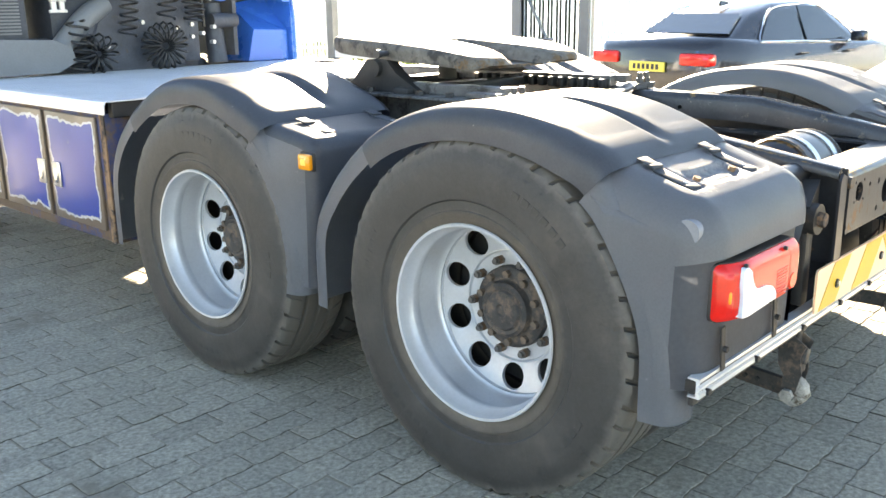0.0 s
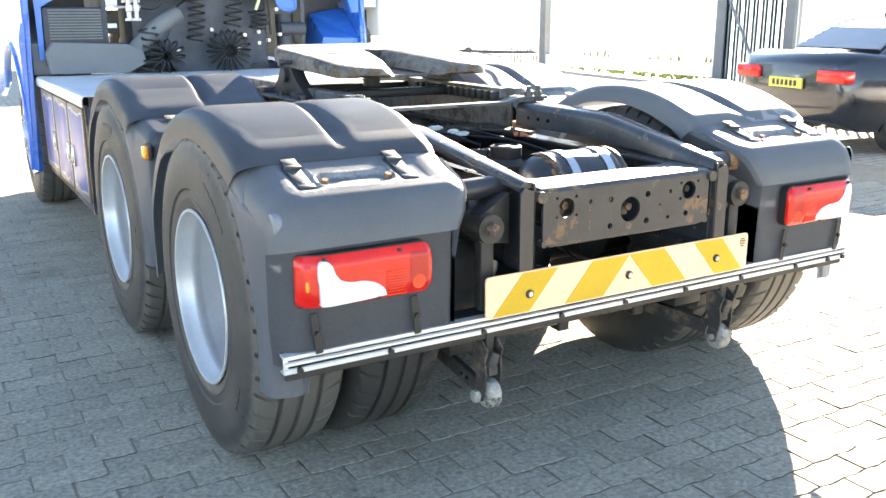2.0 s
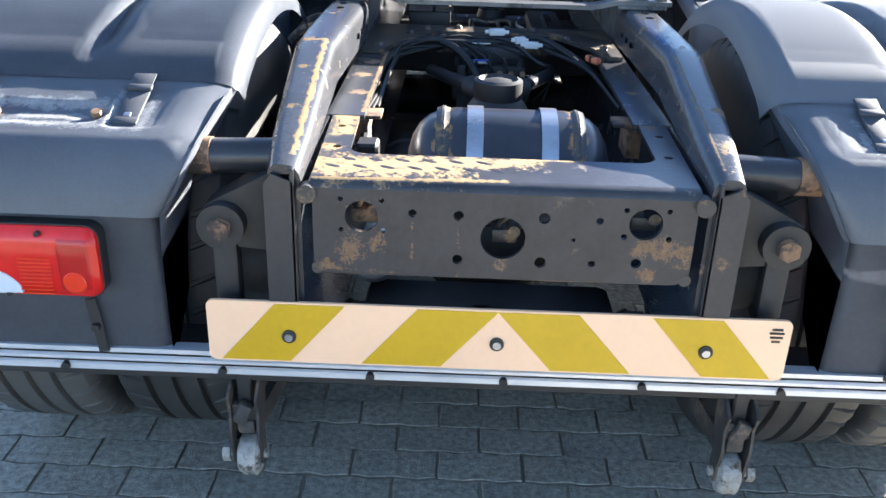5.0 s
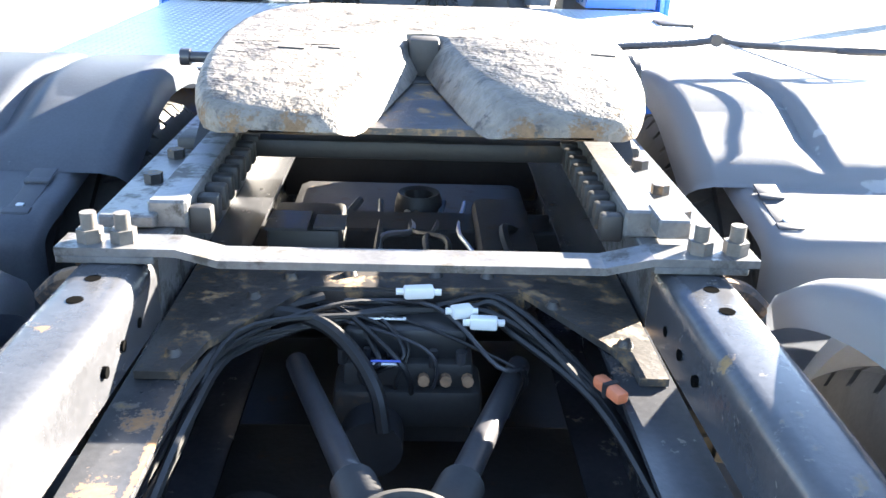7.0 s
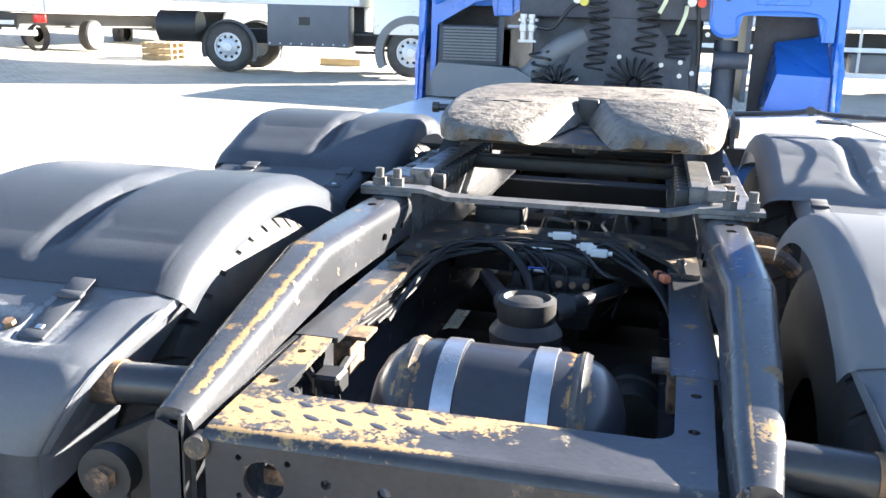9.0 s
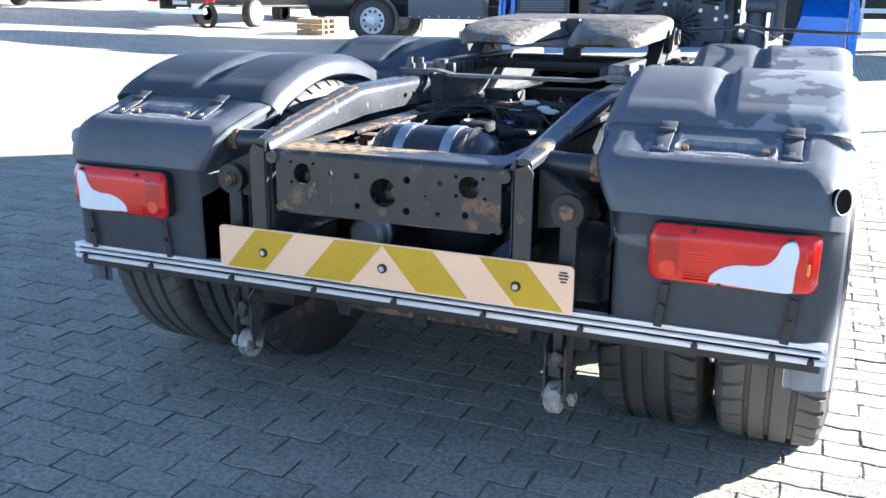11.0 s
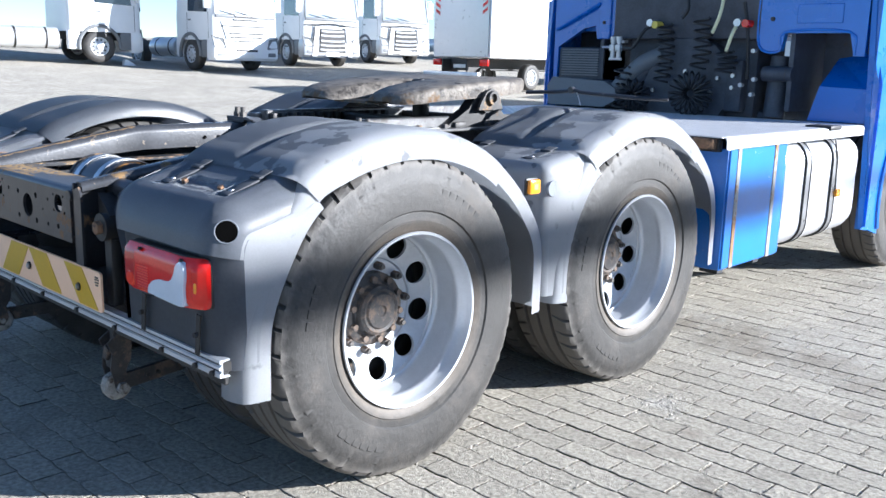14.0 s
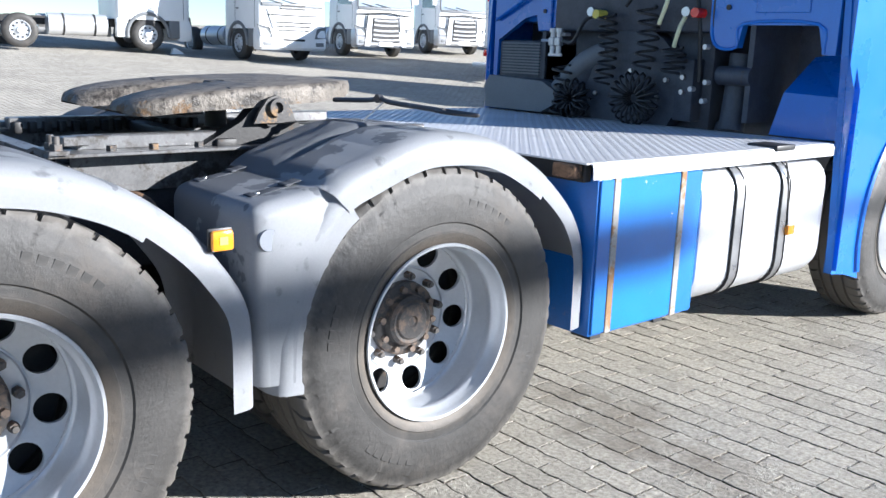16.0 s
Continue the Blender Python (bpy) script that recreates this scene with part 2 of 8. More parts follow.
def ground_material():
    """Paving that goes on beyond the laid blocks: rows and joints at block size."""
    m = mat("paving", (0.42, 0.385, 0.325), 0.9, vary=0.2, scale=0.7, fine=60, bump=0.4, over=(0.3, 0.28, 0.25), over_amount=0.26, over_scale=0.35)
    t, n = m.node_tree, m.node_tree.nodes
    b = n["Principled BSDF"]
    co = n.new("ShaderNodeTexCoord")
    mp = n.new("ShaderNodeMapping")
    br = n.new("ShaderNodeTexBrick")
    br.inputs["Scale"].default_value = 1.0
    br.inputs["Brick Width"].default_value, br.inputs["Row Height"].default_value = 0.225, 0.1125
    br.inputs["Mortar Size"].default_value = 0.006
    br.inputs["Color1"].default_value, br.inputs["Color2"].default_value = (0.85, 0.85, 0.85, 1), (1.1, 1.1, 1.1, 1)
    br.inputs["Mortar"].default_value = (0.2, 0.19, 0.17, 1)
    t.links.new(co.outputs["Object"], mp.inputs["Vector"])
    t.links.new(mp.outputs["Vector"], br.inputs["Vector"])
    old = b.inputs["Base Color"].links[0].from_socket
    mx = n.new("ShaderNodeMix")
    mx.data_type, mx.blend_type = "RGBA", "MULTIPLY"
    mx.inputs["Factor"].default_value = 1.0
    t.links.new(old, mx.inputs["A"])
    t.links.new(br.outputs["Color"], mx.inputs["B"])
    t.links.new(mx.outputs["Result"], b.inputs["Base Color"])
    return m


def sunned_edge_material():
    """Faded plastic in ragged damp and dry patches, painted paler towards its sunlit outer edge."""
    m = M_PLASTIC.copy()
    m.name = "drying_plastic"
    t, n = m.node_tree, m.node_tree.nodes
    b = n["Principled BSDF"]
    co = n.new("ShaderNodeTexCoord")
    sep = n.new("ShaderNodeSeparateXYZ")
    t.links.new(co.outputs["Object"], sep.inputs["Vector"])
    no = n.new("ShaderNodeTexNoise")
    no.inputs["Scale"].default_value, no.inputs["Detail"].default_value, no.inputs["Roughness"].default_value = 9.0, 3.0, 0.55
    t.links.new(co.outputs["Object"], no.inputs["Vector"])
    k = n.new("ShaderNodeMath")
    k.operation = "MULTIPLY_ADD"
    t.links.new(no.outputs["Fac"], k.inputs[0])
    k.inputs[1].default_value = 1.1
    t.links.new(sep.outputs["X"], k.inputs[2])
    mr = n.new("ShaderNodeMapRange")
    mr.inputs["From Min"].default_value, mr.inputs["From Max"].default_value = 1.545, 1.575
    t.links.new(k.outputs[0], mr.inputs["Value"])
    mx = n.new("ShaderNodeMix")
    mx.data_type = "RGBA"
    old = b.inputs["Base Color"].links[0].from_socket
    t.links.new(mr.outputs["Result"], mx.inputs["Factor"])
    mx.inputs["A"].default_value = (0.235, 0.247, 0.27, 1)
    t.links.new(old, mx.inputs["B"])
    t.links.new(mx.outputs["Result"], b.inputs["Base Color"])
    return m


def seam_rusted(m, seams):
    """Rust that breaks out in ragged patches along the weld seams at those x."""
    t, n = m.node_tree, m.node_tree.nodes
    b = n["Principled BSDF"]
    co = n.new("ShaderNodeTexCoord")
    sep = n.new("ShaderNodeSeparateXYZ")
    t.links.new(co.outputs["Object"], sep.inputs["Vector"])
    no = n.new("ShaderNodeTexNoise")
    no.inputs["Scale"].default_value, no.inputs["Detail"].default_value, no.inputs["Roughness"].default_value = 14.0, 8.0, 0.7
    t.links.new(co.outputs["Object"], no.inputs["Vector"])
    for x in seams:
        k = n.new("ShaderNodeMath")
        k.operation = "SUBTRACT"
        t.links.new(sep.outputs["X"], k.inputs[0])
        k.inputs[1].default_value = x
        ab = n.new("ShaderNodeMath")
        ab.operation = "ABSOLUTE"
        t.links.new(k.outputs[0], ab.inputs[0])
        ma = n.new("ShaderNodeMath")
        ma.operation = "MULTIPLY_ADD"
        t.links.new(ab.outputs[0], ma.inputs[0])
        ma.inputs[1].default_value = -8.0
        t.links.new(no.outputs["Fac"], ma.inputs[2])
        mr = n.new("ShaderNodeMapRange")
        mr.inputs["From Min"].default_value, mr.inputs["From Max"].default_value = 0.4, 0.45
        t.links.new(ma.outputs[0], mr.inputs["Value"])
        mx = n.new("ShaderNodeMix")
        mx.data_type = "RGBA"
        old = b.inputs["Base Color"].links[0].from_socket
        t.links.new(mr.outputs["Result"], mx.inputs["Factor"])
        t.links.new(old, mx.inputs["A"])
        mx.inputs["B"].default_value = (0.3, 0.16, 0.06, 1)
        t.links.new(mx.outputs["Result"], b.inputs["Base Color"])


def flaking_door():
    """Navy paint that has flaked off in ragged patches round the door's edges."""
    m = mat("flaking_navy", (0.028, 0.06, 0.29), 0.32, vary=0.15, scale=3, bump=0.05, over=(0.3, 0.3, 0.33), over_amount=0.12, over_scale=9)
    t, n = m.node_tree, m.node_tree.nodes
    b = n["Principled BSDF"]
    co = n.new("ShaderNodeTexCoord")
    sep = n.new("ShaderNodeSeparateXYZ")
    t.links.new(co.outputs["Generated"], sep.inputs["Vector"])

    def op(kind, a, v):
        k = n.new("ShaderNodeMath")
        k.operation = kind
        for i, q in enumerate((a, v)):
            if isinstance(q, (int, float)):
                k.inputs[i].default_value = q
            else:
                t.links.new(q, k.inputs[i])
        return k.outputs[0]

    u = op("MINIMUM", sep.outputs["Y"], op("SUBTRACT", 1.0, sep.outputs["Y"]))
    v = op("MINIMUM", sep.outputs["Z"], op("SUBTRACT", 1.0, sep.outputs["Z"]))
    no = n.new("ShaderNodeTexNoise")
    no.inputs["Scale"].default_value, no.inputs["Detail"].default_value, no.inputs["Roughness"].default_value = 6.0, 7.0, 0.62
    t.links.new(co.outputs["Object"], no.inputs["Vector"])
    gap = op("SUBTRACT", op("MULTIPLY", no.outputs["Fac"], 0.24), op("MINIMUM", u, v))
    for lo, hi, colour in ((0.035, 0.042, (0.5, 0.5, 0.5)), (0.06, 0.068, (0.16, 0.115, 0.085))):
        mr = n.new("ShaderNodeMapRange")
        mr.inputs["From Min"].default_value, mr.inputs["From Max"].default_value = lo, hi
        t.links.new(gap, mr.inputs["Value"])
        mx = n.new("ShaderNodeMix")
        mx.data_type = "RGBA"
        old = b.inputs["Base Color"].links[0].from_socket
        t.links.new(mr.outputs["Result"], mx.inputs["Factor"])
        t.links.new(old, mx.inputs["A"])
        mx.inputs["B"].default_value = (*colour, 1)
        t.links.new(mx.outputs["Result"], b.inputs["Base Color"])
    return m


def rust_at(name, base, spots, colour, fine=26.0, lines=()):
    """Base paint broken by ragged rust round given places (x, y, z, reach) and along given edges (from, to, reach)."""
    m = base.copy()
    m.name = name
    t, n = m.node_tree, m.node_tree.nodes
    b = n["Principled BSDF"]
    geo = n.new("ShaderNodeNewGeometry")

    def op(kind, a, v):
        k = n.new("ShaderNodeMath")
        k.operation = kind
        for i, q in enumerate((a, v)):
            if isinstance(q, (int, float)):
                k.inputs[i].default_value = q
            else:
                t.links.new(q, k.inputs[i])
        return k.outputs[0]

    def nz(scale, detail):
        no = n.new("ShaderNodeTexNoise")
        no.inputs["Scale"].default_value, no.inputs["Detail"].default_value, no.inputs["Roughness"].default_value = scale, detail, 0.7
        t.links.new(geo.outputs["Position"], no.inputs["Vector"])
        return no.outputs["Fac"]

    near = None
    for x, y, z, r in spots:
        ds = n.new("ShaderNodeVectorMath")
        ds.operation = "DISTANCE"
        ds.inputs[1].default_value = (x, y, z)
        t.links.new(geo.outputs["Position"], ds.inputs[0])
        d = op("DIVIDE", ds.outputs["Value"], r)
        near = d if near is None else op("MINIMUM", near, d)
    for a, b_, r in lines:
        a, way = Vector(a), Vector(b_) - Vector(a)

        def vec(kind, p, q):
            k = n.new("ShaderNodeVectorMath")
            k.operation = kind
            t.links.new(p, k.inputs[0])
            if isinstance(q, Vector):
                k.inputs[1].default_value = q
            else:
                t.links.new(q, k.inputs[3 if kind == "SCALE" else 1])
            return k

        off = vec("SUBTRACT", geo.outputs["Position"], a).outputs["Vector"]
        along = op("MINIMUM", op("MAXIMUM", vec("DOT_PRODUCT", off, way / way.length_squared).outputs["Value"], 0.0), 1.0)
        foot = n.new("ShaderNodeVectorMath")
        foot.operation = "SCALE"
        foot.inputs[0].default_value = way
        t.links.new(along, foot.inputs["Scale"])
        d = op("DIVIDE", vec("DISTANCE", off, foot.outputs["Vector"]).outputs["Value"], r)
        near = d if near is None else op("MINIMUM", near, d)
    edge = op("ADD", op("ADD", near, op("MULTIPLY", op("SUBTRACT", nz(fine, 8.0), 0.5), 4.6)), op("MULTIPLY", op("SUBTRACT", nz(fine * 4.5, 5.0), 0.5), 3.4))
    mr = n.new("ShaderNodeMapRange")
    mr.inputs["From Min"].default_value, mr.inputs["From Max"].default_value = 1.05, 0.55
    t.links.new(edge, mr.inputs["Value"])
    tone = n.new("ShaderNodeMix")
    tone.data_type = "RGBA"
    tone.inputs["A"].default_value, tone.inputs["B"].default_value = (*[c * 0.35 for c in colour], 1), (*[c * 1.2 for c in colour], 1)
    t.links.new(nz(fine * 2.5, 6.0), tone.inputs["Factor"])
    mx = n.new("ShaderNodeMix")
    mx.data_type = "RGBA"
    t.links.new(mr.outputs["Result"], mx.inputs["Factor"])
    t.links.new(b.inputs["Base Color"].links[0].from_socket, mx.inputs["A"])
    t.links.new(tone.outputs["Result"], mx.inputs["B"])
    t.links.new(mx.outputs["Result"], b.inputs["Base Color"])
    ro = n.new("ShaderNodeMix")
    t.links.new(mr.outputs["Result"], ro.inputs["Factor"])
    t.links.new(b.inputs["Roughness"].links[0].from_socket, ro.inputs["A"])
    ro.inputs["B"].default_value = 0.92
    t.links.new(ro.outputs["Result"], b.inputs["Roughness"])
    return m




def frosted(base, straps):
    """Panel plastic made pale and rough round the moulded tray and the strap channels of a rear panel."""
    def on(x, v):
        return (x, 0.2 + 0.944 * v, 0.9985 + 0.33 * v)

    lines = []
    for s_ in (-1, 1):
        mid = sum(straps) / 2
        for v in (0.004, -0.072):
            lines.append((on(s_ * (mid - 0.1), v), on(s_ * (mid + 0.1), v), 0.017))
        lines.append((on(s_ * (mid - 0.08), -0.035), on(s_ * (mid + 0.08), -0.04), 0.016))
        for c in straps:
            for o in (-0.034, 0.034):
                lines.append((on(s_ * (c + o), -0.08), on(s_ * (c + o), 0.05), 0.01))
            lines.append((on(s_ * (c - 0.035), -0.085), on(s_ * (c + 0.035), -0.085), 0.016))
    return rust_at("frosted_panel_plastic", base, (), (0.52, 0.54, 0.57), 30.0, lines)


M_FIFTH = rust_at("greasy_rust_edged_plate", mat("greasy_plate", (0.15, 0.132, 0.112), 0.62, metal=0.1, vary=0.5, scale=16, bump=1.0, bump_depth=0.014, over=(0.04, 0.033, 0.028), over_amount=0.42, over_scale=15, over_rough=0.55, fine=60),
                  [(s_ * x, y, 1.19, 0.03) for s_ in (-1, 1) for x, y in ((0.2, 1.45), (0.3, 1.45), (0.38, 1.5), (0.44, 1.62), (0.16, 1.56), (0.47, 1.8), (0.47, 2.05), (0.46, 2.3))], (0.2, 0.125, 0.07), 30.0)
M_RAMP = rust_at("rust_edged_ramp", M_RAIL, [(-0.43, 0.25, 0.998, 0.012), (-0.44, 0.46, 1.03, 0.012), (0.44, 0.14, 0.98, 0.03), (0.45, 0.3, 1.0, 0.016), (0.39, 0.9, 1.05, 0.014), (-0.46, 0.62, 1.054, 0.018), (-0.44, 0.95, 1.06, 0.009)], (0.29, 0.18, 0.08), 44.0,
                 [((-0.392, 0.06, 0.964), (-0.413, 0.63, 1.056), 0.0065), ((-0.413, 0.63, 1.056), (-0.47, 0.615, 1.053), 0.007), ((-0.436, 0.05, 0.96), (-0.455, 0.3, 1.0), 0.004), ((0.4, 0.05, 0.963), (0.412, 0.6, 1.05), 0.0025)])
M_RAILTOP = rust_at("rust_scabbed_rail", M_RAIL, [(-0.33, 0.62, 0.932, 0.02), (-0.345, 0.8, 0.932, 0.024), (-0.33, 0.95, 0.932, 0.024), (-0.34, 1.15, 0.932, 0.03), (0.34, 0.7, 0.932, 0.012), (0.33, 1.1, 0.932, 0.018)], (0.3, 0.175, 0.09), 40.0, [((-0.305, 0.45, 0.932), (-0.305, 1.2, 0.932), 0.006)])
M_CROSS = rust_at("rust_eaten_crossmember", mat("crossmember_paint", (0.03, 0.03, 0.034), 0.34, vary=0.4, scale=9, bump=0.3, over=(0.2, 0.15, 0.11), over_amount=0.18, over_scale=14),
                  ((-0.262, 0, 0.862, 0.022), (-0.28, 0, 0.795, 0.024), (-0.235, 0, 0.81, 0.015), (0.262, 0, 0.82, 0.02), (0.3, 0, 0.815, 0.024), (0.335, 0, 0.81, 0.02), (0.27, 0, 0.765, 0.014), (0.0, 0, 0.775, 0.011), (-0.33, 0, 0.76, 0.014)), (0.25, 0.15, 0.085), 44.0,
                  [((-0.168, 0, 0.855), (-0.168, 0, 0.77), 0.0035), ((-0.083, 0, 0.855), (-0.083, 0, 0.75), 0.0035), ((0.074, 0, 0.855), (0.074, 0, 0.79), 0.003), ((-0.345, 0, 0.755), (-0.2, 0, 0.75), 0.004)])
M_TOPPLATE = rust_at("rust_eaten_top_plate", mat("plate_paint", (0.035, 0.036, 0.04), 0.33, vary=0.4, scale=9, bump=0.3, over=(0.3, 0.25, 0.19), over_amount=0.2, over_scale=22),
                     ((-0.335, 0.36, 0.93, 0.032), (-0.34, 0.2, 0.93, 0.02), (0.33, 0.41, 0.93, 0.017)), (0.36, 0.235, 0.11), 34.0,
                     [((-0.33, 0.09, 0.931), (-0.12, 0.1, 0.931), 0.06), ((-0.14, 0.115, 0.931), (0.04, 0.14, 0.931), 0.032), ((0.02, 0.15, 0.931), (0.16, 0.16, 0.931), 0.006), ((-0.33, 0.3, 0.931), (-0.34, 0.42, 0.931), 0.024), ((-0.35, 0.02, 0.928), (0.0, 0.03, 0.93), 0.006)])
def scuffed_tyre():
    """Side wall smooth and dark, its shoulder scuffed pale and rough, a dusty ring by the rim."""
    m = M_TYRE.copy()
    m.name = "scuffed_tyre_rubber"
    t, n = m.node_tree, m.node_tree.nodes
    b = n["Principled BSDF"]
    co = n.new("ShaderNodeTexCoord")
    flat = n.new("ShaderNodeVectorMath")
    flat.operation = "MULTIPLY"
    flat.inputs[1].default_value = (0, 1, 1)
    t.links.new(co.outputs["Object"], flat.inputs[0])
    far = n.new("ShaderNodeVectorMath")
    far.operation = "LENGTH"
    t.links.new(flat.outputs["Vector"], far.inputs[0])
    no = n.new("ShaderNodeTexNoise")
    no.inputs["Scale"].default_value, no.inputs["Detail"].default_value, no.inputs["Roughness"].default_value = 22.0, 8.0, 0.72
    t.links.new(co.outputs["Object"], no.inputs["Vector"])
    ragged = n.new("ShaderNodeMath")
    ragged.operation = "MULTIPLY_ADD"
    t.links.new(no.outputs["Fac"], ragged.inputs[0])
    ragged.inputs[1].default_value = 0.06
    t.links.new(far.outputs["Value"], ragged.inputs[2])
    for lo, hi, colour, most in ((0.528, 0.556, (0.14, 0.128, 0.114), 0.65), (0.375, 0.335, (0.15, 0.122, 0.095), 0.6)):
        mr = n.new("ShaderNodeMapRange")
        mr.inputs["From Min"].default_value, mr.inputs["From Max"].default_value = lo, hi
        mr.inputs["To Max"].default_value = most
        t.links.new(ragged.outputs[0], mr.inputs["Value"])
        mx = n.new("ShaderNodeMix")
        mx.data_type = "RGBA"
        t.links.new(mr.outputs["Result"], mx.inputs["Factor"])
        t.links.new(b.inputs["Base Color"].links[0].from_socket, mx.inputs["A"])
        mx.inputs["B"].default_value = (*colour, 1)
        t.links.new(mx.outputs["Result"], b.inputs["Base Color"])
    bp = n.new("ShaderNodeBump")
    bp.inputs["Strength"].default_value, bp.inputs["Distance"].default_value = 0.6, 0.006
    t.links.new(no.outputs["Fac"], bp.inputs["Height"])
    t.links.new(bp.outputs["Normal"], b.inputs["Normal"])
    return m


M_SCUFFED = scuffed_tyre()
M_PANEL = frosted(M_DAMP_SHADE, (0.735, 1.06))
M_DOOR = flaking_door()
seam_rusted(M_TANK, (-0.122, 0.158))
M_SUNNED_EDGE = sunned_edge_material()
M_GROUND = ground_material()
M_ENGINE = mat("engine_iron", (0.05, 0.058, 0.075), 0.5, vary=0.4, scale=12, bump=0.4, over=(0.11, 0.085, 0.065), over_amount=0.25, over_scale=9)
# near-black without sheen, painted where holes would be dark
M_HOLE = mat("painted_hole_black", (0.004, 0.004, 0.004), 0.9, spec=0.0, bump=0.0)
# block sides coloured dark as joint shade, against the low sun's glint
M_JOINT_SHADE = mat("joint_shade_side", (0.1, 0.085, 0.065), 0.95, vary=0.3, scale=9, fine=300, bump=0.5)
M_SAND = mat("joint_sand", (0.3, 0.262, 0.2), 0.95, vary=0.3, scale=5, fine=300, bump=0.5)
M_GRIT = mat("pale_grit", (0.48, 0.45, 0.4), 0.9, vary=0.3, scale=4, random_tone=0.4, bump=0.0)
M_STRIP = mat("weathered_strip", (0.34, 0.33, 0.31), 0.7, vary=0.25, scale=14, bump=0.4, over=(0.3, 0.17, 0.08), over_amount=0.5, over_scale=7)
M_CHIP = mat("chipped_blue_paint", (0.012, 0.17, 0.55), 0.3, vary=0.12, scale=3, bump=0.03, coat=0.25, over=(0.62, 0.64, 0.66), over_amount=0.17, over_scale=9, over_soft=0.01)
M_WORN = mat("worn_pale_iron", (0.3, 0.285, 0.26), 0.75, vary=0.45, scale=30, bump=0.9, over=(0.09, 0.065, 0.045), over_amount=0.38, over_scale=24)
M_NUT = mat("wheel_nut_steel", (0.1, 0.092, 0.085), 0.5, metal=0.1, vary=0.4, scale=20, over=(0.2, 0.11, 0.06), over_amount=0.35, over_scale=12)
M_STRAP = mat("strap_rubber", (0.05, 0.055, 0.065), 0.75, vary=0.2, scale=9)
M_HUB = mat("hub_iron", (0.04, 0.037, 0.036), 0.6, vary=0.5, scale=16, bump=0.9, over=(0.17, 0.125, 0.095), over_amount=0.46, over_scale=14)
M_LIME = mat("lime_stripe", (0.62, 0.62, 0.12), 0.4, vary=0.06, scale=2)
M_SLATE = mat("slate_grey_panel", (0.1, 0.115, 0.14), 0.45, vary=0.15, scale=2, over=(0.2, 0.2, 0.2), over_amount=0.12, over_scale=4)
M_SILVER = mat("silver_paint_van", (0.5, 0.51, 0.53), 0.3, metal=0.4, vary=0.05, coat=0.5)
M_SHEET = mat("pale_blue_sheet", (0.45, 0.53, 0.6), 0.45, vary=0.08, scale=2)
# ---- mesh helpers ----
def link(name, mesh, parent=None, label="", m=None):
    ob = new(name, mesh)
    if parent:
        ob.parent = parent
    if m is not None:
        ob.matrix_basis = m
    return tagged(ob, label)


def finish(me, smooth):
    if smooth:
        me.polygons.foreach_set("use_smooth", [True] * len(me.polygons))
        me.set_sharp_from_angle(angle=radians(smooth))
    return me


def to_mesh(name, bm, material, smooth=35):
    bmesh.ops.recalc_face_normals(bm, faces=bm.faces)
    me = bpy.data.meshes.new(name)
    bm.to_mesh(me)
    bm.free()
    me.materials.append(material)
    return finish(me, smooth)


def part(name, bm, material, parent=None, label="", smooth=35, m=None):
    return link(name, to_mesh(name, bm, material, smooth), parent, label, m)


def thing(name, label, category, m=None, group="", kind=""):
    ob = new(name)
    if m is not None:
        ob.matrix_basis = m
    return tagged(ob, label, category, group, kind)


def box(bm, x0, x1, y0, y1, z0, z1, bevel=0.0, seg=1):
    made = bmesh.ops.create_cube(bm, size=1.0, matrix=Matrix.LocRotScale(((x0 + x1) / 2, (y0 + y1) / 2, (z0 + z1) / 2), None, (abs(x1 - x0), abs(y1 - y0), abs(z1 - z0))))
    if bevel:
        edges = list({e for v in made["verts"] for e in v.link_edges})
        bmesh.ops.bevel(bm, geom=edges, offset=bevel, segments=seg, affect="EDGES", profile=0.5)
    return bm


def obox(bm, m, sx, sy, sz, bevel=0.0, seg=1):
    """A box of that size, centred, under the matrix m."""
    made = bmesh.ops.create_cube(bm, size=1.0, matrix=m @ Matrix.Diagonal((sx, sy, sz, 1)))
    if bevel:
        edges = list({e for v in made["verts"] for e in v.link_edges})
        bmesh.ops.bevel(bm, geom=edges, offset=bevel, segments=seg, affect="EDGES", profile=0.5)
    return bm


def cyl(bm, a, b, r, r2=None, seg=16):
    a, b = Vector(a), Vector(b)
    d = b - a
    m = Matrix.Translation((a + b) / 2) @ d.to_track_quat("Z", "Y").to_matrix().to_4x4()
    bmesh.ops.create_cone(bm, cap_ends=True, segments=seg, radius1=r, radius2=r if r2 is None else r2, depth=d.length, matrix=m)
    return bm


def loft(bm, rings, closed=True, caps=True):
    rows = [[bm.verts.new(p) for p in ring] for ring in rings]
    n = len(rows[0])
    for a, b in zip(rows, rows[1:]):
        for i in range(n if closed else n - 1):
            j = (i + 1) % n
            bm.faces.new((a[i], a[j], b[j], b[i]))
    if caps and closed:
        bm.faces.new(rows[0][::-1])
        bm.faces.new(rows[-1])
    return bm


def prism(bm, outline, m, depth):
    """A flat outline (u, v) raised by depth along w; m lays u, v, w into the world."""
    lo = [m @ Vector((u, v, 0)) for u, v in outline]
    hi = [m @ Vector((u, v, depth)) for u, v in outline]
    return loft(bm, [lo, hi])


YZ = Matrix(((0, 0, 1, 0), (1, 0, 0, 0), (0, 1, 0, 0), (0, 0, 0, 1)))  # u -> y, v -> z, w -> x
XZ = Matrix(((1, 0, 0, 0), (0, 0, 1, 0), (0, 1, 0, 0), (0, 0, 0, 1)))  # u -> x, v -> z, w -> y


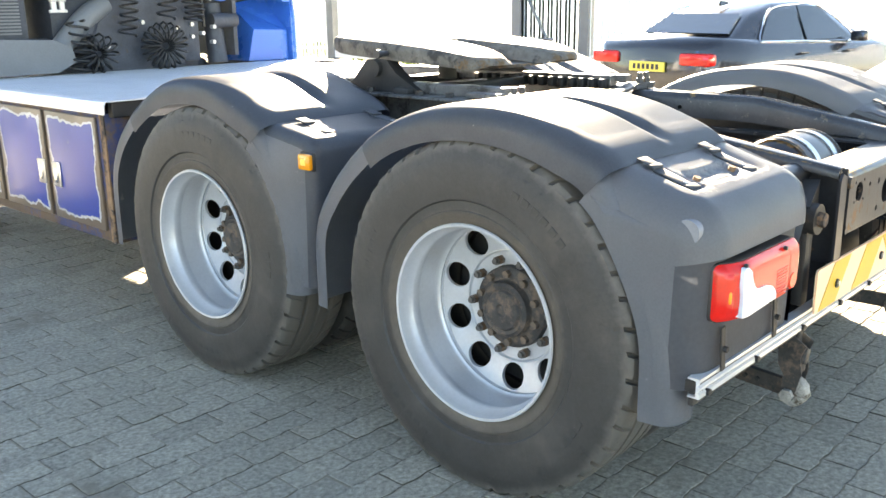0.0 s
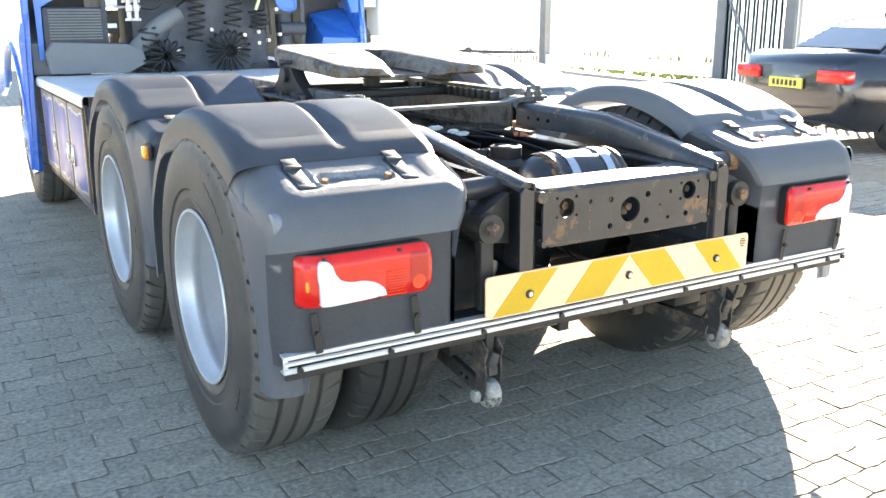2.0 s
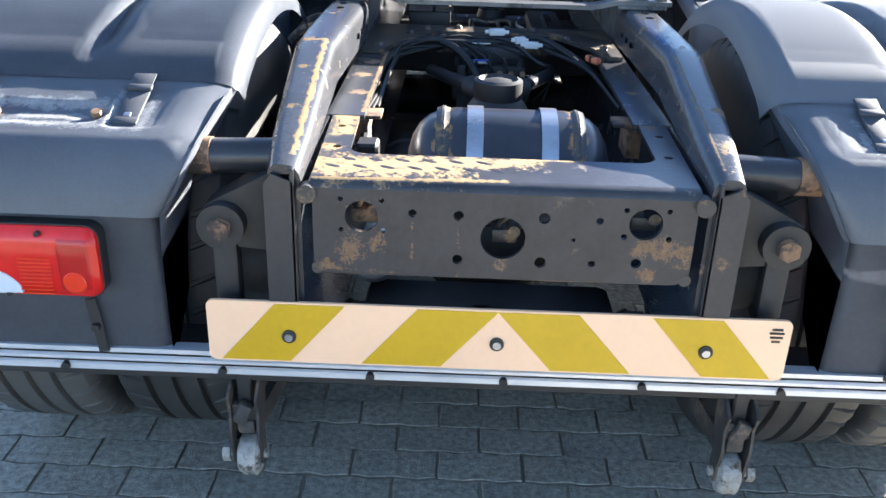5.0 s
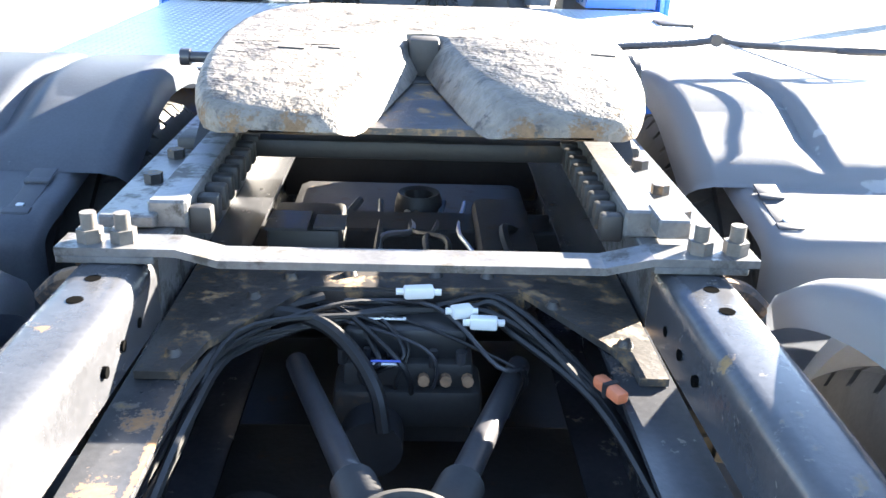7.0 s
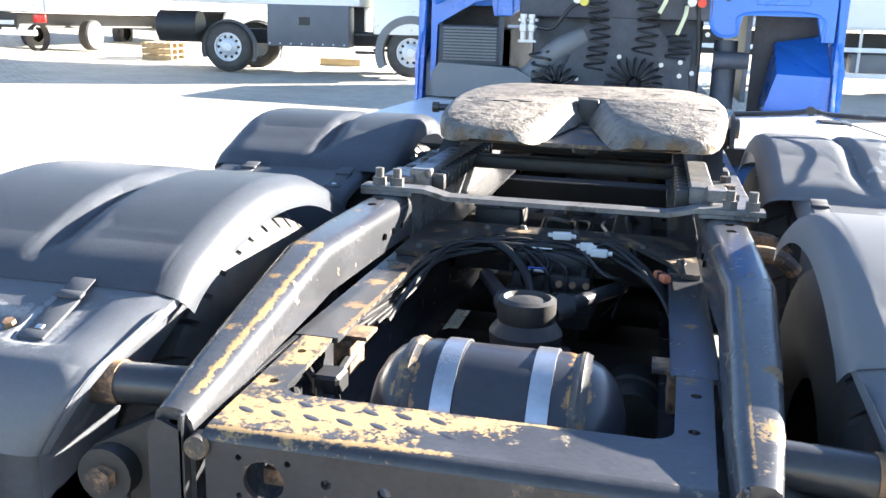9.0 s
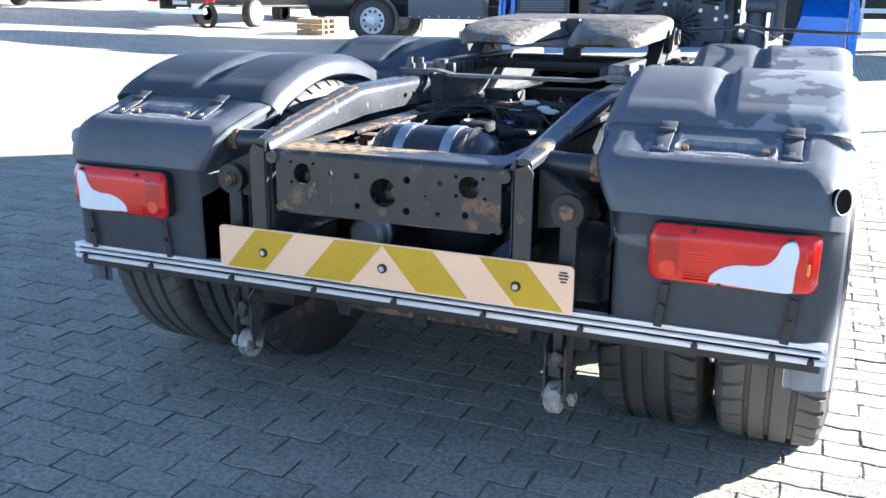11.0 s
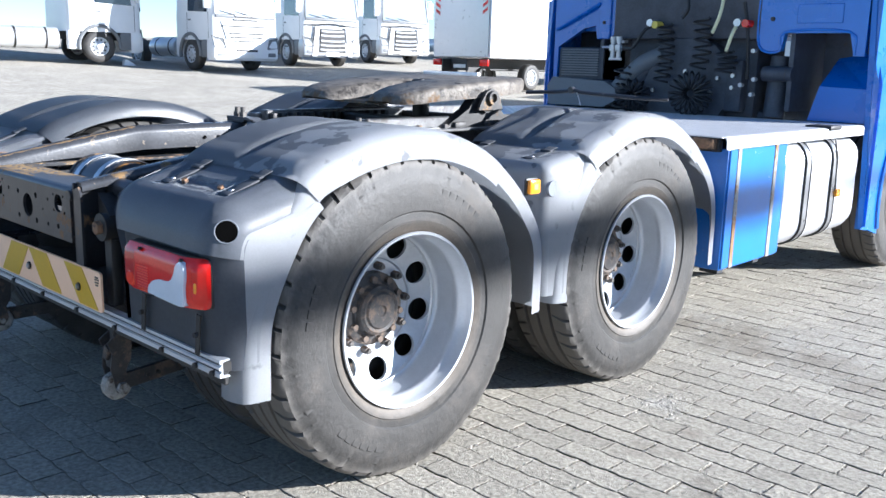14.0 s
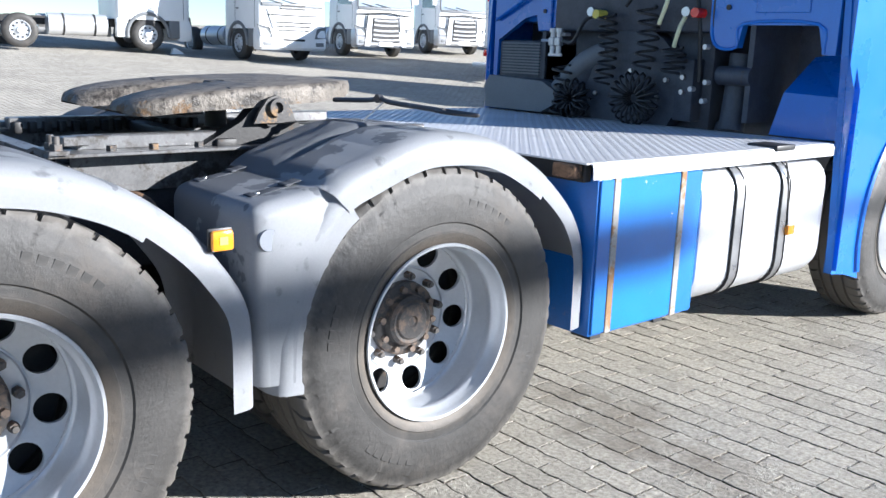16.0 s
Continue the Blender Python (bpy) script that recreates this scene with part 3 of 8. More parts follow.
def lathe(bm, prof, seg=64, radial=None):
    """Turns (x, r) about the x axis."""
    rows = []
    for i in range(seg):
        a = 2 * math.pi * i / seg
        rows.append([bm.verts.new((x, (r + (radial(i, x, r) if radial else 0)) * math.cos(a), (r + (radial(i, x, r) if radial else 0)) * math.sin(a))) for x, r in prof])
    for i in range(seg):
        a, b = rows[i], rows[(i + 1) % seg]
        for k in range(len(prof) - 1):
            bm.faces.new((a[k], a[k + 1], b[k + 1], b[k]))
    return bm


def spline(pts, n=8):
    """A smooth line through the points."""
    p = [Vector(q) for q in pts]
    p = [p[0] * 2 - p[1], *p, p[-1] * 2 - p[-2]]
    out = []
    for i in range(1, len(p) - 2):
        a, b, c, d = p[i - 1 : i + 3]
        for k in range(n):
            t = k / n
            out.append(0.5 * (2 * b + (c - a) * t + (2 * a - 5 * b + 4 * c - d) * t * t + (3 * b - a - 3 * c + d) * t ** 3))
    return out + [p[-2]]


def tube(bm, pts, r, seg=8, n=6, smooth=True):
    line = spline(pts, n) if smooth and len(pts) > 2 else [Vector(q) for q in pts]
    rings, side = [], None
    for i, p in enumerate(line):
        d = (line[min(i + 1, len(line) - 1)] - line[max(i - 1, 0)]).normalized()
        side = (side - d * side.dot(d)).normalized() if side else d.orthogonal().normalized()
        up = d.cross(side)
        rings.append([p + r * (math.cos(2 * math.pi * k / seg) * side + math.sin(2 * math.pi * k / seg) * up) for k in range(seg)])
    return loft(bm, rings)


def hexnut(bm, m, r, h):
    bmesh.ops.create_cone(bm, cap_ends=True, segments=6, radius1=r, radius2=r, depth=h, matrix=m @ Matrix.Translation((0, 0, h / 2)))
    return bm


B = bmesh.new

# ---- ground ----
def rise(x, y):
    """Ground height: level round the truck, raised farther out to fit the camera's view of the lorries."""
    d = math.hypot(x, y - 1.5)
    if d < 6.5:
        return 0.0
    return (0.02 * (min(d, 60.0) - 6.5) + 0.05 * max(0.0, min(-x, 40.0) - 14.0)) * max(0.0, min(1.0, (0.75 - x / d) / 0.5))


bm = B()
radii = [0.0, 3, 6.5, 10, 14, 17, 20, 23, 26, 30, 35, 45, 60, 120, 400, 2500]
rows = []
for r in radii[1:]:
    rows.append([bm.verts.new((r * math.cos(2 * math.pi * k / 48), 1.5 + r * math.sin(2 * math.pi * k / 48), rise(r * math.cos(2 * math.pi * k / 48), 1.5 + r * math.sin(2 * math.pi * k / 48)) - (0.016 if r < 6.0 else 0.008))) for k in range(48)])
mid = bm.verts.new((0, 1.5, -0.016))
for k in range(48):
    bm.faces.new((mid, rows[0][k], rows[0][(k + 1) % 48]))
    for a, b in zip(rows, rows[1:]):
        bm.faces.new((a[k], b[k], b[(k + 1) % 48], a[(k + 1) % 48]))
ground = tagged(part("ground", bm, M_GROUND, None, "grey concrete block paving of a truck yard"), category="ground", kind="structure")

# ---- the tractor truck ----
truck = thing("tractor_truck", "used blue six-wheel tractor truck with grey plastic mudguards, parked on paving", "truck")
HUB_Z, AXLE_2, AXLE_1, AXLE_0 = 0.53, 0.738, 2.118, 5.62
SIDE = (-1, 1)


def mirrored(bm, side):
    if side < 0:
        for v in bm.verts:
            v.co.x = -v.co.x
    return bm


# wheels
def tyre_bm():
    """Worn road tyre: ribbed tread with narrow cuts through its shoulders, ringed side walls."""
    prof = [(-0.285, 0.287), (-0.308, 0.33), (-0.318, 0.40), (-0.312, 0.46), (-0.3, 0.505), (-0.282, 0.524), (-0.262, 0.529), (-0.225, 0.53), (-0.222, 0.517), (-0.21, 0.517),
            (-0.207, 0.53), (-0.165, 0.53), (-0.162, 0.518), (-0.15, 0.518), (-0.147, 0.53), (-0.1, 0.53), (-0.097, 0.517), (-0.085, 0.517), (-0.082, 0.53), (-0.04, 0.529), (-0.022, 0.524),
            (-0.01, 0.511), (-0.006, 0.486), (0.0, 0.478), (0.003, 0.45), (0.008, 0.41), (0.005, 0.366), (-0.001, 0.361), (0.0, 0.335), (0.003, 0.332), (0.002, 0.322), (-0.004, 0.31), (-0.012, 0.29)]
    prof = [(x, q + max(0.0, q - 0.43) * 0.08) for x, q in prof]
    bm = B()
    lugs = 46
    rows = []
    for k in range(lugs):
        wear = 0.011 + 0.009 * math.sin(k * 1.7) ** 2
        for f, cut in ((0.0, 0), (0.04, 1), (0.17, 1), (0.21, 0), (0.5, 0), (0.8, 0)):
            row = []
            for x, q in prof:
                edge = x > -0.075 or x < -0.24
                deep = (wear if x > -0.03 or x < -0.27 else 0.011) if cut and q > 0.519 and edge else 0.0
                chip = 0.0035 * math.sin(k * 5.3 + f * 9.0) * math.sin(k * 2.1) if x > -0.03 and q > 0.49 else 0.0
                a = 2 * math.pi * (k + f + 0.06 * math.sin(k * 2.4) + 0.9 * abs(x + 0.155) / 0.155) / lugs
                row.append(bm.verts.new((x - (deep * 0.15 if x > -0.05 else 0.0), (q - deep + chip) * math.cos(a), (q - deep + chip) * math.sin(a))))
            rows.append(row)
    for i in range(len(rows)):
        p, q = rows[i], rows[(i + 1) % len(rows)]
        for j in range(len(prof) - 1):
            bm.faces.new((p[j], p[j + 1], q[j + 1], q[j]))
    return bm


def rim_bm():
    prof = [(-0.012, 0.287), (-0.002, 0.297), (0.004, 0.295), (0.003, 0.287), (-0.012, 0.2835), (-0.034, 0.2815), (-0.044, 0.274), (-0.052, 0.2715), (-0.066, 0.2715), (-0.078, 0.279), (-0.09, 0.2805), (-0.15, 0.2795), (-0.162, 0.279), (-0.168, 0.275), (-0.171, 0.2695), (-0.176, 0.269), (-0.181, 0.2735), (-0.187, 0.27)]
    bm = lathe(B(), prof, 96)
    # wheel disc with ten round hand holes
    holes, k = 10, 20
    r0, r1, rc, rh = 0.122, 0.27, 0.226, 0.0415

    def dish(r):
        return -0.217 + 0.03 * max(0.0, (r - r0) / (r1 - r0)) ** 1.6

    for h in range(holes):
        mid_a = 2 * math.pi * h / holes
        half = math.pi / holes
        border = []
        for i in range(k):
            f = i / k * 4
            s, u = int(f), f - int(f)
            if s == 0:
                border.append((r1, mid_a - half + 2 * half * u))
            elif s == 1:
                border.append((r1 + (r0 - r1) * u, mid_a + half))
            elif s == 2:
                border.append((r0, mid_a + half - 2 * half * u))
            else:
                border.append((r0 + (r1 - r0) * u, mid_a - half))
        out, ring, back = [], [], []
        cx, cz = rc * math.cos(mid_a), rc * math.sin(mid_a)
        flat = [(r * math.cos(a), r * math.sin(a)) for r, a in border]
        first = math.atan2(flat[0][1] - cz, flat[0][0] - cx)
        for i, (y, z) in enumerate(flat):
            r = border[i][0]
            a = first + 2 * math.pi * i / k
            out.append(bm.verts.new((dish(r), y, z)))
            depth = dish(math.hypot(cx + rh * math.cos(a), cz + rh * math.sin(a)))
            ring.append(bm.verts.new((depth, cx + rh * math.cos(a), cz + rh * math.sin(a))))
            back.append(bm.verts.new((depth - 0.012, cx + rh * math.cos(a), cz + rh * math.sin(a))))
        for i in range(k):
            j = (i + 1) % k
            bm.faces.new((out[i], out[j], ring[j], ring[i]))
            bm.faces.new((ring[i], ring[j], back[j], back[i]))
    lathe(bm, [(-0.217, 0.122), (-0.213, 0.119), (-0.228, 0.117)], 60)
    lathe(bm, [(-0.214, 0.183), (-0.205, 0.18), (-0.204, 0.176), (-0.216, 0.168)], 72)
    return bm


TYRE_MESH = to_mesh("tyre", tyre_bm(), M_SCUFFED, 32)
RIM_MESH = to_mesh("rim", rim_bm(), M_RIM, 40)
INNER_MESH = to_mesh("inner_tyre", tyre_bm(), M_TYRE, 32)
bm = lathe(B(), [(-0.215, 0.122), (-0.178, 0.12), (-0.17, 0.113), (-0.168, 0.1), (-0.166, 0.0005)], 48)
bmesh.ops.translate(bm, verts=bm.verts, vec=(-0.045, 0, 0))
FLANGE_MESH = to_mesh("hub_flange", bm, M_DARK, 35)
bm = lathe(B(), [(-0.17, 0.1), (-0.142, 0.098), (-0.135, 0.09), (-0.133, 0.07), (-0.13, 0.068), (-0.11, 0.066), (-0.101, 0.058), (-0.105, 0.05), (-0.098, 0.045), (-0.096, 0.016), (-0.102, 0.012), (-0.102, 0.0005)], 48)
bmesh.ops.transform(bm, verts=bm.verts, matrix=Matrix.Translation((-0.055, 0, 0)) @ Matrix.Diagonal((0.97, 1.3, 1.3, 1)))
HUB_MESH = to_mesh("hub", bm, M_HUB, 35)
bm = B()
hexnut(bm, Matrix.Translation((-0.138, 0, 0)) @ Matrix.Rotation(math.pi / 2, 4, "Y"), 0.0125, 0.02)
bmesh.ops.translate(bm, verts=bm.verts, vec=(-0.052, 0, 0))
HUB_BOLT = to_mesh("hub_bolt", bm, M_HUB, 30)
bm = B()
hexnut(bm, Matrix.Translation((-0.194, 0, 0)) @ Matrix.Rotation(math.pi / 2, 4, "Y"), 0.0145, 0.028)
cyl(bm, (-0.17, 0, 0), (-0.156, 0, 0), 0.009, seg=10)
bmesh.ops.translate(bm, verts=bm.verts, vec=(-0.02, 0, 0))
NUT_MESH = to_mesh("wheel_nut", bm, M_NUT, 30)
bm = lathe(B(), [(-0.31, 0.287), (-0.3, 0.276), (-0.275, 0.27), (-0.272, 0.1)], 48)
DRUM_MESH = to_mesh("brake_drum", bm, M_DARK, 35)


bm = B()
box(bm, 0.002, 0.0066, -0.016, 0.016, -0.013, 0.013, 0.001)
MARK_MESH = to_mesh("side_wall_mark", bm, M_TYRE, 30)


def wheel(side, y, dual=True, turn=0.0, x=1.225):
    m = Matrix.Translation((side * x, y, HUB_Z)) @ Matrix.Rotation(0 if side > 0 else math.pi, 4, "Z") @ Matrix.Rotation(turn, 4, "X")
    w = link("wheel", TYRE_MESH, truck, "worn black truck tyre on a silver steel rim", m)
    link("rim", RIM_MESH, w, "silver painted steel rim with round holes")
    link("hub", HUB_MESH, w, "rusty greasy wheel hub")
    link("brake_drum", DRUM_MESH, w)
    link("hub_flange", FLANGE_MESH, w, "black hub flange")
    for k in range(10):
        a = 2 * math.pi * k / 10
        link("hub_bolt", HUB_BOLT, w, "", Matrix.Translation((0, 0.108 * math.cos(a), 0.108 * math.sin(a))))
    for k in range(10):
        a = 2 * math.pi * (k + 0.5) / 10
        link("wheel_nut", NUT_MESH, w, "", Matrix.Translation((0, 0.148 * math.cos(a), 0.148 * math.sin(a))))
    for a0, n in ((0.4, 6), (2.3, 4), (3.5, 6), (5.3, 3)):
        for k in range(n):
            link("side_wall_mark", MARK_MESH, w, "", Matrix.Rotation(a0 + k * 0.085, 4, "X") @ Matrix.Translation((0, 0.428, 0)))
    if dual:
        link("inner_tyre", INNER_MESH, w, "", Matrix.Translation((-0.345, 0, 0)))
    return w


for s in SIDE:
    wheel(s, AXLE_2, turn=0.436 if s > 0 else 0.349)
    wheel(s, AXLE_1, turn=0.497 if s > 0 else 0.9)

# front wheels: convex disc
bm = lathe(B(), [(-0.012, 0.287), (-0.002, 0.297), (0.004, 0.295), (-0.005, 0.284), (-0.03, 0.272), (-0.035, 0.25), (-0.02, 0.225), (0.0, 0.2), (0.012, 0.16), (0.012, 0.11), (0.05, 0.1), (0.062, 0.08), (0.062, 0.0005)], 64)
for k in range(10):
    a = 2 * math.pi * k / 10
    hexnut(bm, Matrix.Translation((0.008, 0.143 * math.cos(a), 0.143 * math.sin(a))) @ Matrix.Rotation(math.pi / 2, 4, "Y"), 0.017, 0.03)
FRONT_RIM = to_mesh("rim", bm, M_RIM, 40)
for s in SIDE:
    m = Matrix.Translation((s * 1.2, AXLE_0, HUB_Z)) @ Matrix.Rotation(0 if s > 0 else math.pi, 4, "Z")
    w = link("wheel", TYRE_MESH, truck, "front wheel with a convex silver rim", m)
    link("rim", FRONT_RIM, w, "silver painted steel rim")

# axles
for y in (AXLE_2, AXLE_1):
    bm = B()
    cyl(bm, (-0.95, y, HUB_Z), (0.95, y, HUB_Z), 0.075, seg=20)
    bmesh.ops.create_uvsphere(bm, u_segments=20, v_segments=12, radius=0.21, matrix=Matrix.Translation((0, y, HUB_Z)) @ Matrix.Diagonal((0.9, 1.0, 1.0, 1)))
    box(bm, -0.16, 0.16, y + 0.05, y + 0.32, HUB_Z - 0.1, HUB_Z + 0.16, 0.03, 2)
    part("axle", bm, M_DARK, truck, "oily black driven axle")
bm = B()
cyl(bm, (-0.95, AXLE_0, HUB_Z - 0.06), (0.95, AXLE_0, HUB_Z - 0.06), 0.06, seg=14)
part("axle", bm, M_DARK, truck)

# ---- mudguards ----
def guard_line(y0, rear, front, top, lift=0.0):
    """The crest of a mudguard in the (y, z) plane from its rear foot over the wheel to its front foot."""
    return spline([(0, y0 - rear[0], rear[1]), (0, y0 - rear[0] + 0.012, 0.64), (0, y0 - 0.535, 0.845), (0, y0 - 0.425, 0.995 + lift), (0, y0 - 0.27, 1.09 + 0.5 * lift), (0, y0 - 0.1, top - 0.012 + 0.1 * lift),
                   (0, y0 + 0.06, top), (0, y0 + 0.23, top - 0.022), (0, y0 + 0.4, 1.075), (0, y0 + 0.54, 0.98), (0, y0 + 0.655, 0.86), (0, y0 + front[0] - 0.01, 0.7), (0, y0 + front[0], front[1])], 10)


def guard_piece(line, a, b, x_in, x_out, groove=0.0, skirt=0.1, thick=0.005, inner_roll=0.06):
    """A swept shell between steps a and b of the line."""
    sect = [(x_in, inner_roll), (x_in + 0.006, inner_roll * 0.45), (x_in + 0.02, 0.012), (x_in + 0.05, 0.0)]
    n = 44
    for k in range(1, n):
        sect.append((x_in + 0.05 + (x_out - 0.09 - x_in - 0.05) * k / n, 0.0))
    sect += [(x_out - 0.09, 0.0), (x_out - 0.055, 0.002), (x_out - 0.03, 0.009), (x_out - 0.012, 0.02), (x_out - 0.003, 0.036), (x_out, 0.06), (x_out + 0.002, skirt)]
    bm = B()
    rings = []
    for i in range(a, b + 1):
        p = line[i]
        d = (line[min(i + 1, len(line) - 1)] - line[max(i - 1, 0)]).normalized()
        inward = Vector((0, d.z, -d.y))
        f = (i - a) / max(1, b - a)
        ring = []
        for x, o in sect:
            if groove and x_in + 0.05 < x < x_out - 0.09:
                xc = 0.875 - 0.05 * f
                w = min(1.0, max(0.0, (f - 0.04) / 0.12)) * min(1.0, max(0.0, (0.86 - f) / 0.3))
                g = (x - xc) / (0.012 if x > xc else 0.034)
                o = o + groove * w * math.exp(-g * g)
            ring.append(Vector((x, p.y, p.z)) + inward * o)
        rings.append(ring)
    loft(bm, rings, closed=False)
    inner = [f for f in bm.faces]
    made = bmesh.ops.solidify(bm, geom=inner, thickness=thick)
    return bm


def press(u, v, straps):
    """Depth of the pressings on a mudguard panel: an oval tray between shallow strap channels (u across, v up the slope)."""
    def tray(x, y, hx, hy, r, soft):
        qx, qy = max(0.0, abs(x) - hx + r), max(0.0, abs(y) - hy + r)
        return max(0.0, min(1.0, 0.5 - (math.hypot(qx, qy) - r) / soft))

    mid = sum(straps) / 2
    deep = 0.010 * tray(u - mid, v + 0.035 - 0.9 * (u - mid) ** 2, 0.118, 0.036, 0.034, 0.014)
    deep -= 0.004 * tray(u - mid, v + 0.05, 0.06, 0.012, 0.01, 0.02)
    for c in straps:
        deep = max(deep, 0.006 * tray(u - c, v + 0.004, 0.033, 0.075, 0.012, 0.01))
    return deep


def guard_box(prof, x_in, x_out, r_out=0.07, r_in=0.03, pm=None, straps=()):
    """The boxed rear of a mudguard: a (y, z) profile drawn across, rounded towards its outer side, pressed under pm."""
    bm = B()
    n = 56 if pm else 10
    xs = [(x_in, r_in), (x_in + 0.004, r_in * 0.5), (x_in + r_in * 0.6, r_in * 0.12), (x_in + r_in * 1.2, 0.0)]
    for k in range(1, n):
        xs.append((x_in + r_in * 1.2 + (x_out - r_out - x_in - r_in * 1.2) * k / n, 0.0))
    for k in range(9):
        a = math.pi / 2 * k / 8
        xs.append((x_out - r_out + r_out * math.sin(a), r_out * (1 - math.cos(a))))
    line = spline([(0, y, z) for y, z in prof], 14 if pm else 5)
    back = pm.inverted() if pm else None
    rings = []
    for x, o in xs:
        ring = []
        for i, p in enumerate(line):
            d = (line[min(i + 1, len(line) - 1)] - line[max(i - 1, 0)]).normalized()
            q = o
            if pm:
                w = back @ Vector((x, p.y, p.z))
                q += press(w.x, w.y, straps)
            ring.append(Vector((x, p.y, p.z)) + Vector((0, -d.z, d.y)) * q)
        rings.append(ring)
    loft(bm, rings, closed=False)
    bmesh.ops.solidify(bm, geom=list(bm.faces), thickness=0.006)
    return bm


def side_fill(prof, r, line, span, x_out, x_skirt, deep):
    """The wall that closes the outer side between a boxed rear and the arch."""
    edge = spline([(0, y, z) for y, z in prof], 5)
    n = 16
    rim, arch = [], []
    for k in range(n + 1):
        i = round(k / n * (len(edge) - 1))
        d = (edge[min(i + 1, len(edge) - 1)] - edge[max(i - 1, 0)]).normalized()
        p = edge[i] + Vector((0, -d.z, d.y)) * (r - 0.012)
        rim.append((x_out - 0.001, p.y, p.z))
        j = round(span[0] + (span[1] - span[0]) * k / n)
        d = (line[min(j + 1, len(line) - 1)] - line[max(j - 1, 0)]).normalized()
        p = line[j] + Vector((0, d.z, -d.y)) * deep
        arch.append((x_skirt, p.y, p.z))
    mid = [tuple((a + b) / 2 for a, b in zip(p, q)) for p, q in zip(rim, arch)]
    bm = B()
    loft(bm, [rim, mid, arch], closed=False)
    bmesh.ops.solidify(bm, geom=list(bm.faces), thickness=0.004)
    return bm


def at_z(line, z):
    return next(i for i, p in enumerate(line) if p.z >= z)


def clasp(parent, x, m):
    """A black rubber strap lying flush in its channel under m (x across, y up the panel, z out), hooked over the seam above."""
    bm = B()
    obox(bm, m @ Matrix.Translation((x, -0.01, -0.004)), 0.044, 0.12, 0.007, 0.002, 2)
    obox(bm, m @ Matrix.Translation((x, -0.055, -0.001)), 0.05, 0.022, 0.007, 0.002, 2)
    st = part("strap", bm, M_STRAP, parent, "dark rubber strap catch")
    bm = B()
    obox(bm, m @ Matrix.Translation((x, 0.077, 0.0035)) @ Matrix.Rotation(0.04, 4, "X"), 0.046, 0.05, 0.003, 0.001, 2)
    obox(bm, m @ Matrix.Translation((x, 0.056, 0.002)), 0.05, 0.018, 0.008, 0.003, 2)
    part("catch", bm, M_STRAP, st)
    bm = B()
    obox(bm, m @ Matrix.Translation((x, -0.036, 0.0005)), 0.014, 0.012, 0.004, 0.001, 2)
    part("catch_pin", bm, M_STEEL, st)


X_IN, X_OUT = 0.545, 1.215


def lean_in(bm):
    """The panel widens towards the seam, so that its inner edge meets the shell above."""
    for v in bm.verts:
        v.co.x -= 0.092 * min(1.0, max(0.0, (0.74 - v.co.x) / 0.095)) * min(1.0, max(0.0, (v.co.z - 0.83) / 0.19)) ** 0.8
    return bm


